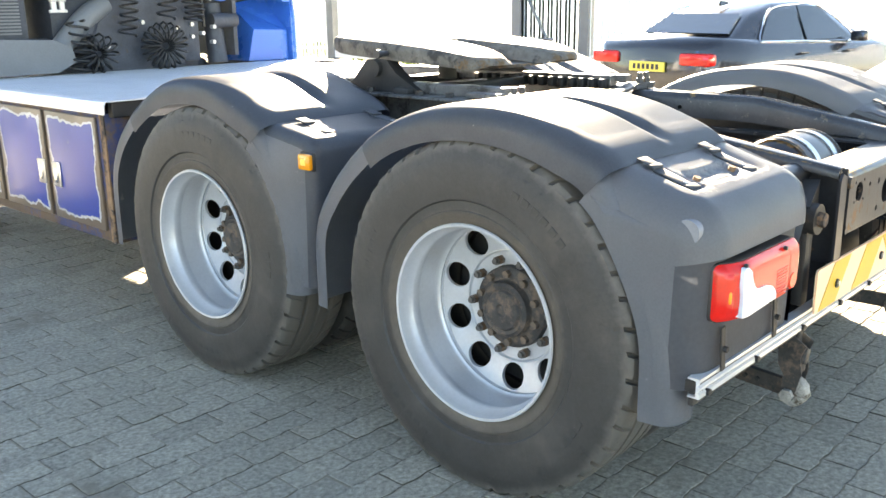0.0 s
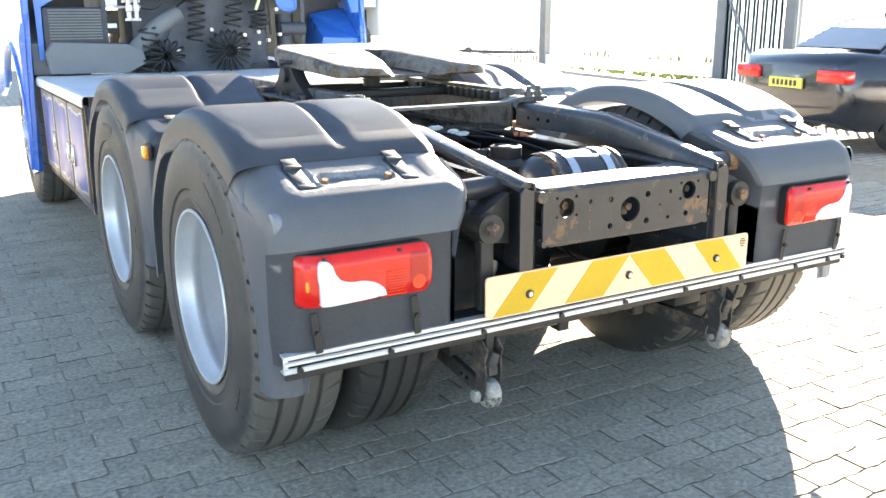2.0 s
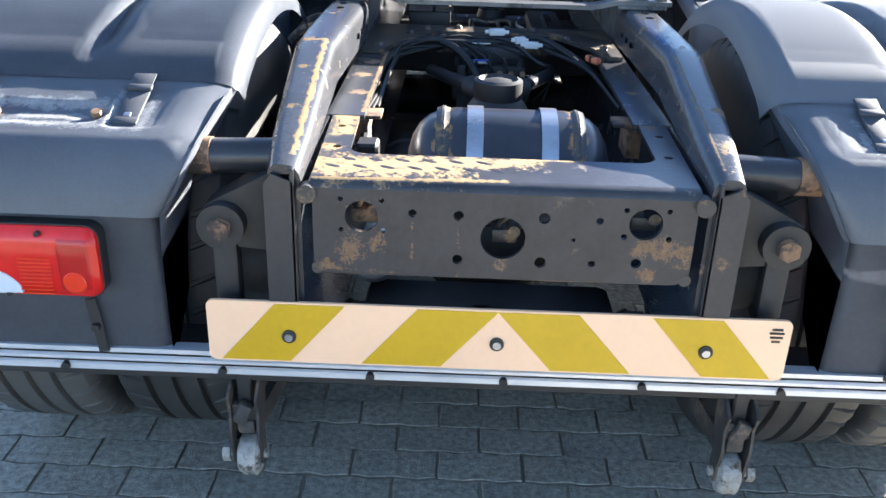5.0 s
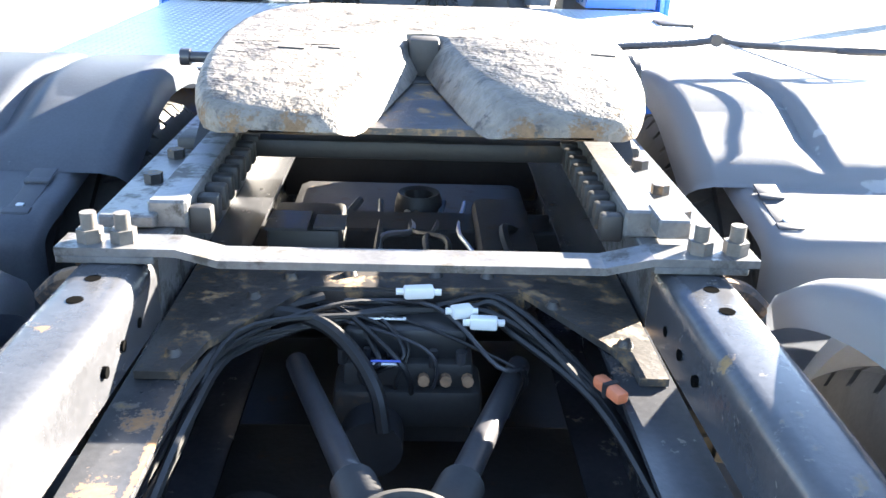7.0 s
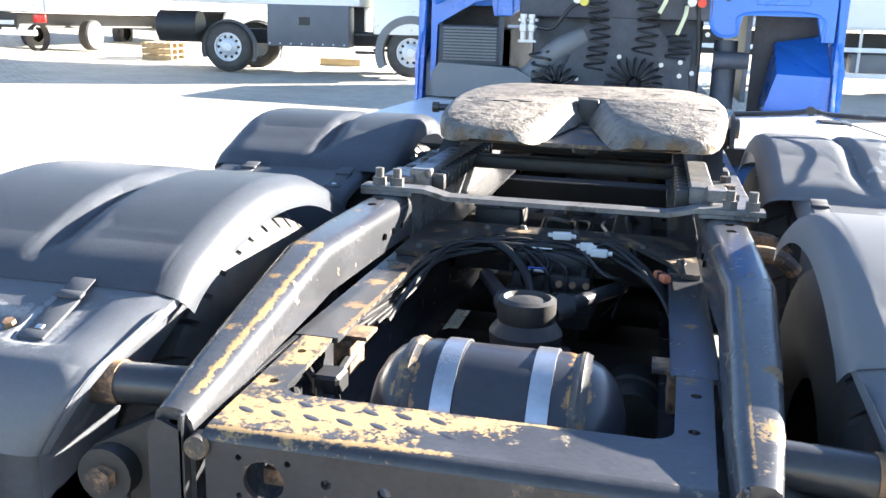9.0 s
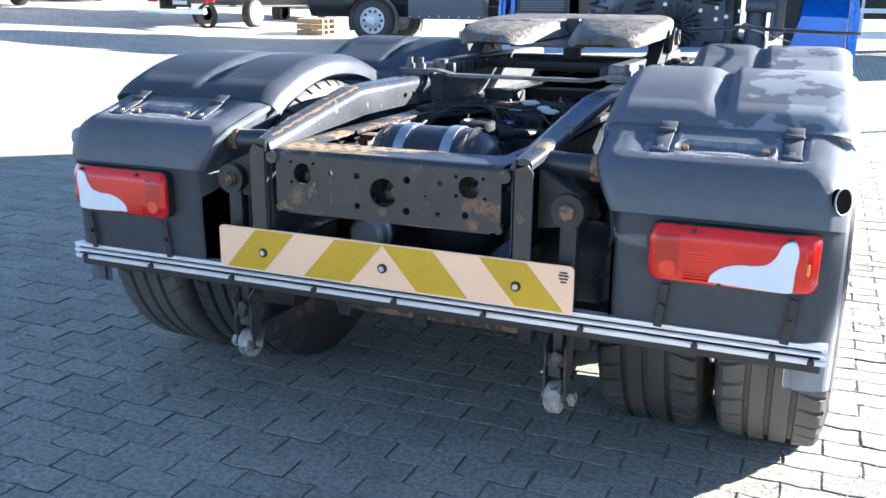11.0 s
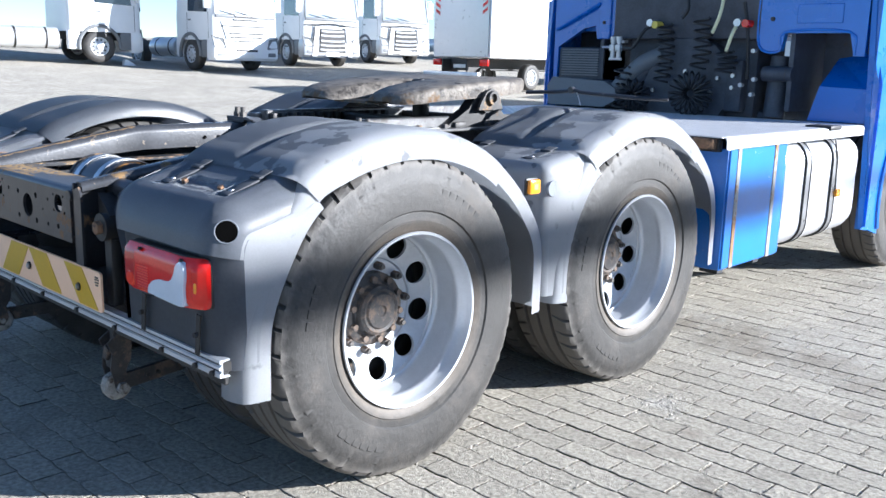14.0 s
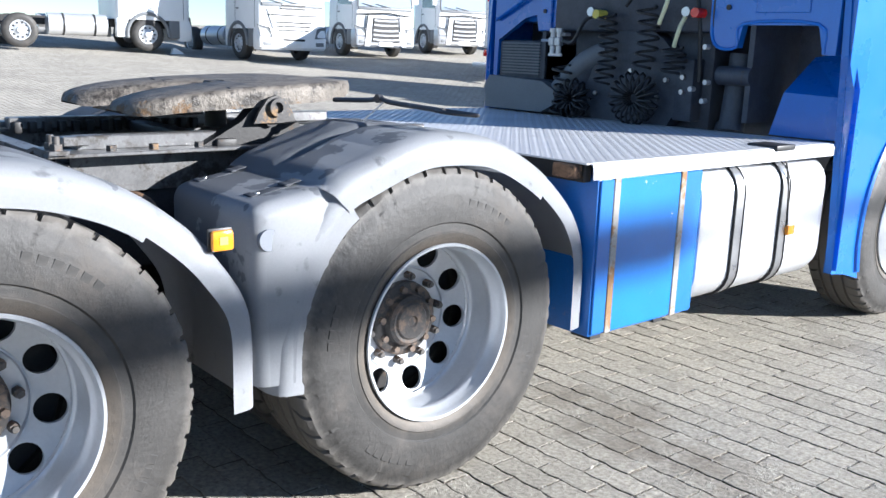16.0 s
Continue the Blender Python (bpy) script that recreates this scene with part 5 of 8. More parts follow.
loft(bm, [[(x, 0.004, 0.913), (x, 0.006, 0.921), (x, 0.014, 0.928), (x, 0.03, 0.931), (x, 0.0305, 0.931), (x, 0.0305, 0.922), (x, 0.03, 0.922), (x, 0.013, 0.912)] for x in (-0.356, 0.356)])
part("rolled_edge", bm, M_TOPPLATE, cross, "rusty rolled edge", 50)
inner = [(0.31, 0.43), (0.304, 0.215)] + [(0.264 + 0.04 * math.cos(a), 0.2 - 0.04 * math.sin(a)) for a in [math.pi / 2 * k / 6 for k in range(7)]]
outline = [(-0.356, 0.03), (0.356, 0.03), (0.37, 0.43)] + inner + [(-x, y) for x, y in inner[::-1]] + [(-0.37, 0.43)]
bm = pierced_plate(outline, [(s * x, y, 0.0095) for s in SIDE for x, y in ((0.332, 0.2), (0.34, 0.34))], 0.0, 0.0085)
for v in bm.verts:
    v.co = (v.co.x, v.co.z, 0.931 - v.co.y)
tp = part("top_plate", bm, M_TOPPLATE, cross, "rusty bent top plate of the crossmember", 0)
for j, y in enumerate((0.085, 0.128)):
    for k in range(7 - j):
        bm = lathe(B(), [(0.0, 0.018), (0.0006, 0.014), (0.0008, 0.0005)], 14)
        bmesh.ops.transform(bm, verts=bm.verts, matrix=Matrix.Translation((-0.325 + 0.052 * k + 0.026 * (j % 2), y, 0.9309)) @ Matrix.Rotation(-0.5, 4, "Z") @ Matrix.Diagonal((1, 0.4, 1, 1)) @ Matrix.Rotation(-math.pi / 2, 4, "Y"))
        part("tread_stud", bm, M_FRAME, tp, "worn dark oval tread stud")
bm = B()
box(bm, -0.32, 0.32, 0.014, 0.06, 0.738, 0.746, 0.002)
part("lower_flange", bm, M_FRAMER, cross)
bm = lathe(B(), [(0.0, 0.0005), (0.0, 0.05), (0.012, 0.064), (0.05, 0.066), (0.055, 0.076), (0.068, 0.076), (0.073, 0.066), (0.12, 0.062), (0.135, 0.045), (0.14, 0.0005)], 28)
bmesh.ops.transform(bm, verts=bm.verts, matrix=Matrix.Translation((-0.285, 0.43, 0.57)) @ Matrix.Rotation(math.pi / 2, 4, "Z"))
part("brake_chamber", bm, M_TANKALU, truck, "pale clamped brake chamber under the frame", 40)
# fittings that show through the round holes
for x, z in ((-0.255, 0.852), (0.01, 0.82), (0.27, 0.855)):
    bm = B()
    box(bm, x - 0.03, x + 0.02, 0.05, 0.09, z - 0.022, z + 0.006, 0.005, 2)
    cyl(bm, (x + 0.012, 0.035, z + 0.008), (x + 0.012, 0.09, z + 0.008), 0.012, seg=12)
    tube(bm, [(x - 0.02, 0.07, z), (x - 0.01, 0.05, z + 0.025), (x + 0.02, 0.06, z + 0.04), (x + 0.05, 0.1, z + 0.02)], 0.005, 6, 4)
    part("fitting", bm, M_RUST if x < -0.1 else M_FRAMER, cross, "rusty pipe fitting behind the plate")
for s in SIDE:
    part("weld", cyl(B(), (s * 0.362, 0.02, 0.905), (s * 0.362, -0.006, 0.905), 0.018, seg=14), M_FRAMER, truck)
    part("weld", cyl(B(), (s * 0.345, 0.03, 0.755), (s * 0.345, 0.003, 0.755), 0.012, seg=10), M_FRAMER, truck)

# middle crossmember: gusset plates round an arched opening
bm = B()
arch = [(-0.31, 1.05), (-0.31, 1.06), (-0.29, 1.14), (-0.16, 1.345), (0.19, 1.35), (0.31, 1.14), (0.33, 1.08), (0.33, 1.05)]
outer = [(-0.372, 1.05), (-0.372, 1.1), (-0.372, 1.2), (-0.372, 1.44), (0.372, 1.44), (0.372, 1.2), (0.372, 1.1), (0.372, 1.05)]
prism(bm, arch + outer[::-1], Matrix.Translation((0, 0, 0.9335)), 0.012)
part("gusset_lip", box(B(), -0.17, 0.2, 1.34, 1.352, 0.88, 0.94), M_FRAMER, truck)
part("gusset_plate", bm, M_FRAMER, truck, "rusty gusset plates round an arched opening", 0)
for x, y in ((-0.25, 1.3), (-0.1, 1.4), (0.05, 1.4), (0.24, 1.28), (-0.33, 1.1), (0.33, 1.15), (0.14, 1.4), (-0.2, 1.38)):
    part("rivet", cyl(B(), (x, y, 0.9455), (x, y, 0.956), 0.013, 0.008, seg=12), M_FRAMER, truck)
for y0 in (1.75, 2.5, 3.4):
    bm = B()
    box(bm, -0.372, 0.372, y0, y0 + 0.12, 0.72, 0.9, 0.005)
    part("crossmember", bm, M_DARK, truck)

# brackets on the rails
for s in SIDE:
    bm = B()
    box(bm, s * 0.27, s * 0.335, 0.5, 0.57, 0.9, 0.908, 0.001)
    box(bm, s * 0.3, s * 0.335, 0.49, 0.58, 0.83, 0.9, 0.002)
    part("rail_bracket", bm, M_RUST, truck, "rusty bracket")

# air tank
bm = B()
TX, TY, TZ, TR = 0.018, 0.325, 0.852, 0.128
prof = [(-0.217, 0.0005), (-0.214, 0.035), (-0.205, 0.068), (-0.19, 0.094), (-0.17, 0.112), (-0.145, 0.123), (-0.115, TR), (0.115, TR), (0.145, 0.123), (0.17, 0.112), (0.19, 0.094), (0.205, 0.068), (0.214, 0.035), (0.217, 0.0005)]
lathe(bm, prof, 48)
bmesh.ops.translate(bm, verts=bm.verts, vec=(TX, TY, TZ))
tank = part("air_tank", bm, M_TANK, truck, "black cylindrical air tank with rust at its seams", 40)
for x in (-0.055, 0.098):
    bm = lathe(B(), [(-0.017, TR + 0.001), (-0.017, TR + 0.005), (0.017, TR + 0.005), (0.017, TR + 0.001)], 48)
    bmesh.ops.translate(bm, verts=bm.verts, vec=(x + 0.0, TY, TZ))
    part("strap", bm, M_STEEL, tank, "bright steel strap", 40)
for x in (-0.125, 0.155):
    bm = lathe(B(), [(-0.014, TR - 0.002), (-0.006, TR + 0.0008), (-0.003, TR + 0.003), (0.003, TR + 0.003), (0.006, TR + 0.0008), (0.014, TR - 0.001)], 48)
    bmesh.ops.translate(bm, verts=bm.verts, vec=(x + TX - 0.015, TY, TZ))
    part("seam", bm, M_FRAMER, tank, "rusty weld seam")

# V-rod: ball joint and two rods
bm = lathe(B(), [(0.9, 0.075), (0.93, 0.078), (0.955, 0.06), (0.96, 0.062), (1.0, 0.062), (1.005, 0.05), (0.995, 0.046), (1.0, 0.03), (1.003, 0.0005)], 36)
bmesh.ops.transform(bm, verts=bm.verts, matrix=Matrix.Translation((0.008, 0.735, -0.055)) @ Matrix(((0, 0, 1, 0), (0, 1, 0, 0), (1, 0, 0, 0), (0, 0, 0, 1))))
joint = part("ball_joint", bm, M_DARK, truck, "black axle ball joint", 35)
bm = B()
box(bm, -0.1, 0.12, 0.64, 0.83, 0.7, 0.8, 0.03, 3)
for x in (-0.08, 0.1):
    for y in (0.66, 0.81):
        hexnut(bm, Matrix.Translation((x * 0.85, y, 0.8)), 0.016, 0.016)
part("joint_base", bm, M_DARK, joint)
for s in SIDE:
    bm = B()
    tube(bm, [(s * 0.03 + 0.008, 0.76, 0.905), (s * 0.185 + 0.005, 1.28, 0.835)], 0.019, 12, 1, False)
    part("v_rod", bm, M_ROD, truck, "grey steel axle rod")
    d = Vector((s * 0.155, 0.52, -0.07))
    bm = lathe(B(), [(0.018 + 0.0048 * k, 0.03 if k % 2 else 0.024) for k in range(21)], 16)
    bmesh.ops.transform(bm, verts=bm.verts, matrix=Matrix.Translation((s * 0.035 + 0.008, 0.77, 0.905)) @ d.to_track_quat("X", "Z").to_matrix().to_4x4())
    part("gaiter", bm, M_BLACKP, truck)

rng_m = (M_BLACKP, M_ROD, M_STEEL)
# valve block with labels, plugs and hoses in front of the joint
bm = B()
box(bm, -0.1, 0.11, 1.22, 1.36, 0.72, 0.87, 0.01, 2)
box(bm, -0.115, 0.125, 1.2, 1.3, 0.76, 0.83, 0.012, 2)
valve = part("valve_block", bm, M_DARK, truck, "black brake valve block with plugs and labels")
part("valve_head", box(B(), -0.1, 0.1, 1.24, 1.34, 0.86, 0.92, 0.01, 2), M_BLACKP, valve)
part("silencer", cyl(B(), (-0.05, 1.2, 0.76), (-0.05, 1.14, 0.76), 0.05, seg=16), M_BLACKP, valve)
for x in (0.03, 0.065, 0.1):
    part("port", cyl(B(), (x, 1.22, 0.845), (x, 1.195, 0.852), 0.0095, seg=8), M_RUST, valve)
for x, y, h, q in ((-0.1, 1.23, 0.02, 0.008), (-0.06, 1.215, 0.03, 0.006), (-0.02, 1.225, 0.015, 0.01), (0.045, 1.22, 0.025, 0.007), (0.09, 1.23, 0.018, 0.009)):
    part("fitting", cyl(B(), (x, y, 0.865), (x, y, 0.87 + h), q, seg=8), rng_m[round(x * 100) % 2], valve)
bm = B()
obox(bm, Matrix.Translation((-0.03, 1.193, 0.886)) @ Matrix.Rotation(radians(-40), 4, "X"), 0.046, 0.026, 0.003)
lb = part("label", bm, M_LBLUE, valve, "small blue and white label")
bm = B()
obox(bm, Matrix.Translation((-0.03, 1.191, 0.884)) @ Matrix.Rotation(radians(-40), 4, "X"), 0.04, 0.011, 0.004)
part("label_field", bm, M_LABEL, lb)
bm = B()
obox(bm, Matrix.Translation((-0.03, 1.27, 0.925)) @ Matrix.Rotation(radians(-20), 4, "X"), 0.06, 0.022, 0.003)
lb = part("label", bm, M_LABEL, valve, "worn white label")
for k in range(6):
    bm = B()
    obox(bm, Matrix.Translation((-0.052 + 0.009 * k, 1.269, 0.927)) @ Matrix.Rotation(radians(-20), 4, "X"), 0.004, 0.016, 0.003)
    part("mark", bm, M_DARK, lb)
for x, y, z, w, a in ((0.02, 1.31, 0.955, 0.05, 8), (0.09, 1.27, 0.94, 0.035, 20), (0.125, 1.25, 0.93, 0.045, -4)):
    bm = B()
    obox(bm, Matrix.Translation((x, y, z)) @ Matrix.Rotation(radians(a), 4, "Z"), w, 0.022, 0.02, 0.004, 2)
    cyl(bm, (x - w * 0.75, y, z), (x + w * 0.75, y, z), 0.006, seg=8)
    part("plug", bm, M_LABEL, valve, "pale grey electrical plug")
bm = B()
obox(bm, Matrix.Translation((0.285, 1.03, 0.94)) @ Matrix.Rotation(radians(-65), 4, "Z"), 0.06, 0.02, 0.018, 0.005, 2)
oc = part("plug", bm, M_ORANGE, truck, "faded orange electrical plug")
bm = B()
obox(bm, Matrix.Translation((0.285, 1.03, 0.94)) @ Matrix.Rotation(radians(-65), 4, "Z"), 0.008, 0.023, 0.021)
part("band", bm, M_BLACKP, oc)
rng = random.Random(4)
for k in range(5):
    bm = B()
    x0 = -0.315 + 0.008 * k
    tube(bm, [(x0 - 0.02, 0.55 + 0.05 * k, 0.9 - 0.01 * k), (x0, 0.9 + 0.02 * k, 0.9 + rng.uniform(-0.03, 0.02)), (x0 + 0.035, 1.14 + 0.015 * k, 0.92 + rng.uniform(-0.02, 0.02)), (-0.12 + 0.02 * k, 1.3 + rng.uniform(-0.03, 0.02), 0.925 + rng.uniform(-0.02, 0.02)), (0.0 + 0.03 * k, 1.33, 0.91)], rng.choice((0.004, 0.005, 0.007)), 6, 6)
    part("cable", bm, M_HOSE, truck)
for k in range(5):
    bm = B()
    tube(bm, [(0.05 + 0.02 * k, 1.31, 0.93), (0.16, 1.29 + rng.uniform(-0.03, 0.03), 0.925 + rng.uniform(-0.02, 0.02)), (0.27, 1.12 - 0.02 * k, 0.91), (0.33, 0.9 - 0.03 * k, 0.87)], rng.choice((0.004, 0.006)), 6, 6)
    part("cable", bm, M_HOSE, truck)
for pts, r in (([(-0.3, 1.26, 0.92), (-0.218, 1.275, 0.93), (-0.142, 1.245, 0.93), (-0.086, 1.205, 0.905), (-0.044, 1.155, 0.86), (-0.03, 1.13, 0.8)], 0.012), ([(-0.33, 0.28, 0.88), (-0.29, 0.22, 0.85), (-0.25, 0.3, 0.8), (-0.3, 0.4, 0.85), (-0.31, 0.6, 0.87)], 0.011),
               ([(-0.34, 0.24, 0.86), (-0.3, 0.17, 0.83), (-0.26, 0.22, 0.78), (-0.27, 0.36, 0.76)], 0.009), ([(-0.34, 0.36, 0.9), (-0.29, 0.3, 0.87), (-0.27, 0.2, 0.84), (-0.22, 0.24, 0.78)], 0.007),
               ([(-0.14, 1.335, 0.93), (-0.22, 1.28, 0.925), (-0.29, 1.12, 0.92), (-0.335, 0.7, 0.9)], 0.01)):
    bm = B()
    tube(bm, pts, r, 8, 6)
    part("hose", bm, M_HOSE, truck, "black air hose")
for k in range(7):
    bm = B()
    j = [rng.uniform(-0.03, 0.03) for _ in range(6)]
    x0, x1 = rng.uniform(-0.25, -0.1), rng.uniform(-0.05, 0.2)
    tube(bm, [(x0, 1.34, 0.9 + j[0]), ((x0 + x1) / 2 + j[1], 1.28 + j[2], 0.925 + j[3] * 0.4), (x1, 1.2 + j[4], 0.9 + j[5] * 0.5), (x1 + j[0] * 2, 1.21, 0.84 + j[1]), (x1 + j[2] * 2, 1.24, 0.76)], rng.choice((0.003, 0.004, 0.005)), 6, 6)
    part("cable", bm, rng.choice((M_HOSE, M_HOSE, M_ROD)), truck)
bm = B()
box(bm, -0.31, -0.26, 0.31, 0.37, 0.86, 0.9, 0.006)
box(bm, -0.29, -0.265, 0.3, 0.34, 0.82, 0.87, 0.004)
part("rail_plug", bm, M_BLACKP, truck)

# air springs, beams and brake gear under the rear frame
for s in SIDE:
    for y in (0.36, 1.12):
        bm = lathe(B(), [(0.42, 0.0005), (0.42, 0.1), (0.45, 0.12), (0.5, 0.135), (0.55, 0.13), (0.57, 0.118), (0.59, 0.13), (0.64, 0.135), (0.68, 0.12), (0.7, 0.09), (0.72, 0.0005)], 28)
        bmesh.ops.transform(bm, verts=bm.verts, matrix=Matrix.Translation((s * 0.5, y, 0)) @ Matrix(((0, 0, 1, 0), (0, 1, 0, 0), (1, 0, 0, 0), (0, 0, 0, 1))))
        part("air_spring", bm, M_TYRE, truck, "black rubber air spring bellows", 50)
    part("spring_beam", box(B(), s * 0.43, s * 0.57, 0.2, 1.3, 0.36, 0.43, 0.015, 2), M_DARK, truck, "oily steel spring beam")
    bm = lathe(B(), [(0.0, 0.0005), (0.0, 0.07), (0.02, 0.082), (0.07, 0.082), (0.075, 0.09), (0.085, 0.09), (0.09, 0.08), (0.2, 0.075), (0.21, 0.05), (0.21, 0.0005)], 24)
    bmesh.ops.transform(bm, verts=bm.verts, matrix=Matrix.Translation((s * 0.27, 0.5, 0.58)) @ Matrix.Rotation(math.pi / 2, 4, "Z"))
    part("brake_chamber", bm, M_DARK, truck, "dark spring brake chamber", 40)
    bm = lathe(B(), [(0.0, 0.0005), (0.0, 0.07), (0.02, 0.082), (0.07, 0.082), (0.075, 0.09), (0.085, 0.09), (0.09, 0.08), (0.2, 0.075), (0.21, 0.05), (0.21, 0.0005)], 24)
    bmesh.ops.transform(bm, verts=bm.verts, matrix=Matrix.Translation((s * 0.24, 0.95, 0.6)) @ Matrix.Rotation(math.pi / 2, 4, "Z"))
    part("brake_chamber", bm, M_DARK, truck, "dark spring brake chamber", 40)
    bm = B()
    tube(bm, [(s * 0.36, 0.5, 0.4), (s * 0.3, 0.48, 0.39), (0.0, 0.47, 0.38)], 0.03, 10, 4)
    part("stabiliser", bm, M_DARK, truck)
# made-up dark blocks and plate that hide the sunlit paving below
part("under_tray", box(B(), -0.3, 0.3, 0.2, 0.5, 0.42, 0.5, 0.03, 2), M_DARK, truck, "dark block added under the air tank to hide bright paving")
part("under_shield", box(B(), -0.4, 0.4, 0.9, 2.9, 0.4, 0.43, 0.01, 1), M_DARK, truck, "dark plate added to hide the sunlit paving under the driveline")
part("under_tray", box(B(), -0.34, 0.34, 0.98, 1.45, 0.5, 0.62, 0.03, 2), M_DARK, truck, "dark block added between the axles to hide bright paving")

# strip and side plates that carry the fifth wheel
bm = B()
prof = [(-0.5, 1.086), (-0.33, 1.086), (-0.27, 1.07), (0.29, 1.07), (0.36, 1.086), (0.515, 1.086)]
loft(bm, [[(x, 1.15, z), (x, 1.21, z), (x, 1.21, z - 0.012), (x, 1.15, z - 0.012)] for x, z in prof])
strip = part("cross_strip", bm, M_SLIDE, truck, "flat steel strip bolted across the frame", 0)
for x in (-0.457, -0.409, 0.433, 0.486):
    bm = B()
    hexnut(bm, Matrix.Translation((x, 1.18, 1.086)), 0.019, 0.02)
    n = part("strip_nut", bm, M_NUT, strip, "rusty nut on its stud")
    bm = B()
    cyl(bm, (x, 1.18, 1.1), (x, 1.18, 1.13), 0.0115, seg=12)
    part("stud", bm, M_NUT, n)
for s in SIDE:
    bm = B()
    box(bm, s * 0.36, s * 0.5, 1.15, 2.78, 1.062, 1.074, 0.002)
    box(bm, s * 0.385, s * 0.395, 1.25, 2.78, 0.93, 1.07)
    sp = part("side_plate", bm, M_SLIDE, truck, "scratched steel mounting plate along the frame")
    for y in (1.36, 1.5, 1.66, 1.95, 2.25, 2.5):
        bm = B()
        hexnut(bm, Matrix.Translation((s * 0.455, y, 1.074)), 0.017, 0.018)
        part("plate_bolt", bm, M_FRAMER, sp)
    bm = B()
    box(bm, s * 0.34, s * 0.4, 1.27, 2.7, 1.072, 1.118, 0.004)
    tr = part("toothed_rail", bm, M_SLIDE, truck, "toothed slide rail of the fifth wheel")
    for k in range(14):
        bm = B()
        box(bm, s * 0.305, s * 0.342, 1.28 + 0.055 * k, 1.308 + 0.055 * k, 1.06, 1.105, 0.006, 2)
        part("tooth", bm, M_DARK, tr)
    bm = B()
    box(bm, s * 0.385, s * 0.47, 1.25, 1.4, 1.08, 1.1, 0.003) if s < 0 else box(bm, 0.38, 0.43, 1.22, 1.3, 1.09, 1.12, 0.003)
    part("stop_block", bm, M_SLIDE, tr)

# fifth wheel


def fw_slice(y, xi, xo, zt, th, r=0.028):
    k = min(1.0, xi / 0.05)
    return [(xi - 0.045 * k, y, zt - th), (xi - 0.03 * k, y, zt - th * 0.6), (xi - 0.008 * k, y, zt - 0.012), (xi + 0.012 * k, y, zt), (xo - r, y, zt), (xo - r * 0.45, y, zt - r * 0.15), (xo - r * 0.12, y, zt - r * 0.5), (xo, y, zt - min(r, th * 0.8)), (xo - 0.004, y, zt - th)]


def fw_half(s):
    bm = B()
    rows = [(1.443, 0.2, 0.33, 1.196, 0.012), (1.45, 0.185, 0.365, 1.205, 0.026), (1.47, 0.168, 0.4, 1.215, 0.04), (1.51, 0.152, 0.432, 1.225, 0.05), (1.58, 0.132, 0.456, 1.236, 0.056), (1.66, 0.115, 0.47, 1.245, 0.06), (1.76, 0.096, 0.48, 1.252, 0.064),
            (1.87, 0.076, 0.487, 1.257, 0.068), (1.97, 0.06, 0.491, 1.26, 0.07), (2.05, 0.052, 0.492, 1.262, 0.07), (2.085, 0.05, 0.492, 1.262, 0.07), (2.108, 0.03, 0.492, 1.262, 0.07), (2.12, 0.0, 0.491, 1.262, 0.07), (2.27, 0.0, 0.478, 1.262, 0.07),
            (2.38, 0.0, 0.445, 1.261, 0.068), (2.47, 0.0, 0.39, 1.259, 0.06), (2.53, 0.0, 0.32, 1.255, 0.05), (2.56, 0.0, 0.24, 1.247, 0.04)]
    loft(bm, [[(s * x, y, z) for x, y, z in fw_slice(r[0], r[1], r[2] * 0.945, r[3], r[4])] for r in rows])
    return bm


def seated(bm):
    """The coupling as it sits: nose raised, a little off the middle, its pivot over the bearing brackets."""
    for v in bm.verts:
        y = 1.943 + (v.co.y - 2.088) * (0.765 if v.co.y < 2.088 else 0.99)
        v.co = (v.co.x * 0.942 + 0.02, y, v.co.z + 0.04 * max(0.0, (y - 1.49) / 0.92) ** 1.3)
    return bm


bm = fw_half(1)
bm2 = fw_half(-1)
tmp = bpy.data.meshes.new("tmp")
bm2.to_mesh(tmp)
bm2.free()
bm.from_mesh(tmp)
bpy.data.meshes.remove(tmp)
bmesh.ops.remove_doubles(bm, verts=bm.verts, dist=0.0005)
fw = part("fifth_wheel", seated(bm), M_FIFTH, truck, "worn greasy fifth wheel coupling plate with rust and a throat", 35)
bm = B()
loft(bm, [[(-0.17, 1.53, 1.178), (0.17, 1.53, 1.178), (0.17, 1.53, 1.166), (-0.17, 1.53, 1.166)], [(-0.11, 1.8, 1.182), (0.11, 1.8, 1.182), (0.11, 1.8, 1.168), (-0.11, 1.8, 1.168)], [(-0.06, 2.03, 1.184), (0.06, 2.03, 1.184), (0.06, 2.03, 1.168), (-0.06, 2.03, 1.168)]])
part("throat_plate", seated(bm), M_FRAMER, fw, "steel plate in the throat", 0)
bm = B()
cyl(bm, (0.02, 1.94, 1.1), (0.02, 1.94, 1.2), 0.042, seg=24)
box(bm, -0.008, 0.058, 1.9, 1.96, 1.17, 1.278, 0.008, 2)
box(bm, -0.002, 0.05, 1.84, 1.9, 1.185, 1.2, 0.003)
part("lock_jaw", bm, M_DARK, fw, "dark lock jaw")
bm = B()
tube(bm, [(-0.4, 1.78, 1.08), (-0.2, 1.74, 1.09), (0.05, 1.73, 1.095), (0.3, 1.76, 1.085)], 0.006, 6, 5)
part("cable", bm, M_HOSE, fw)
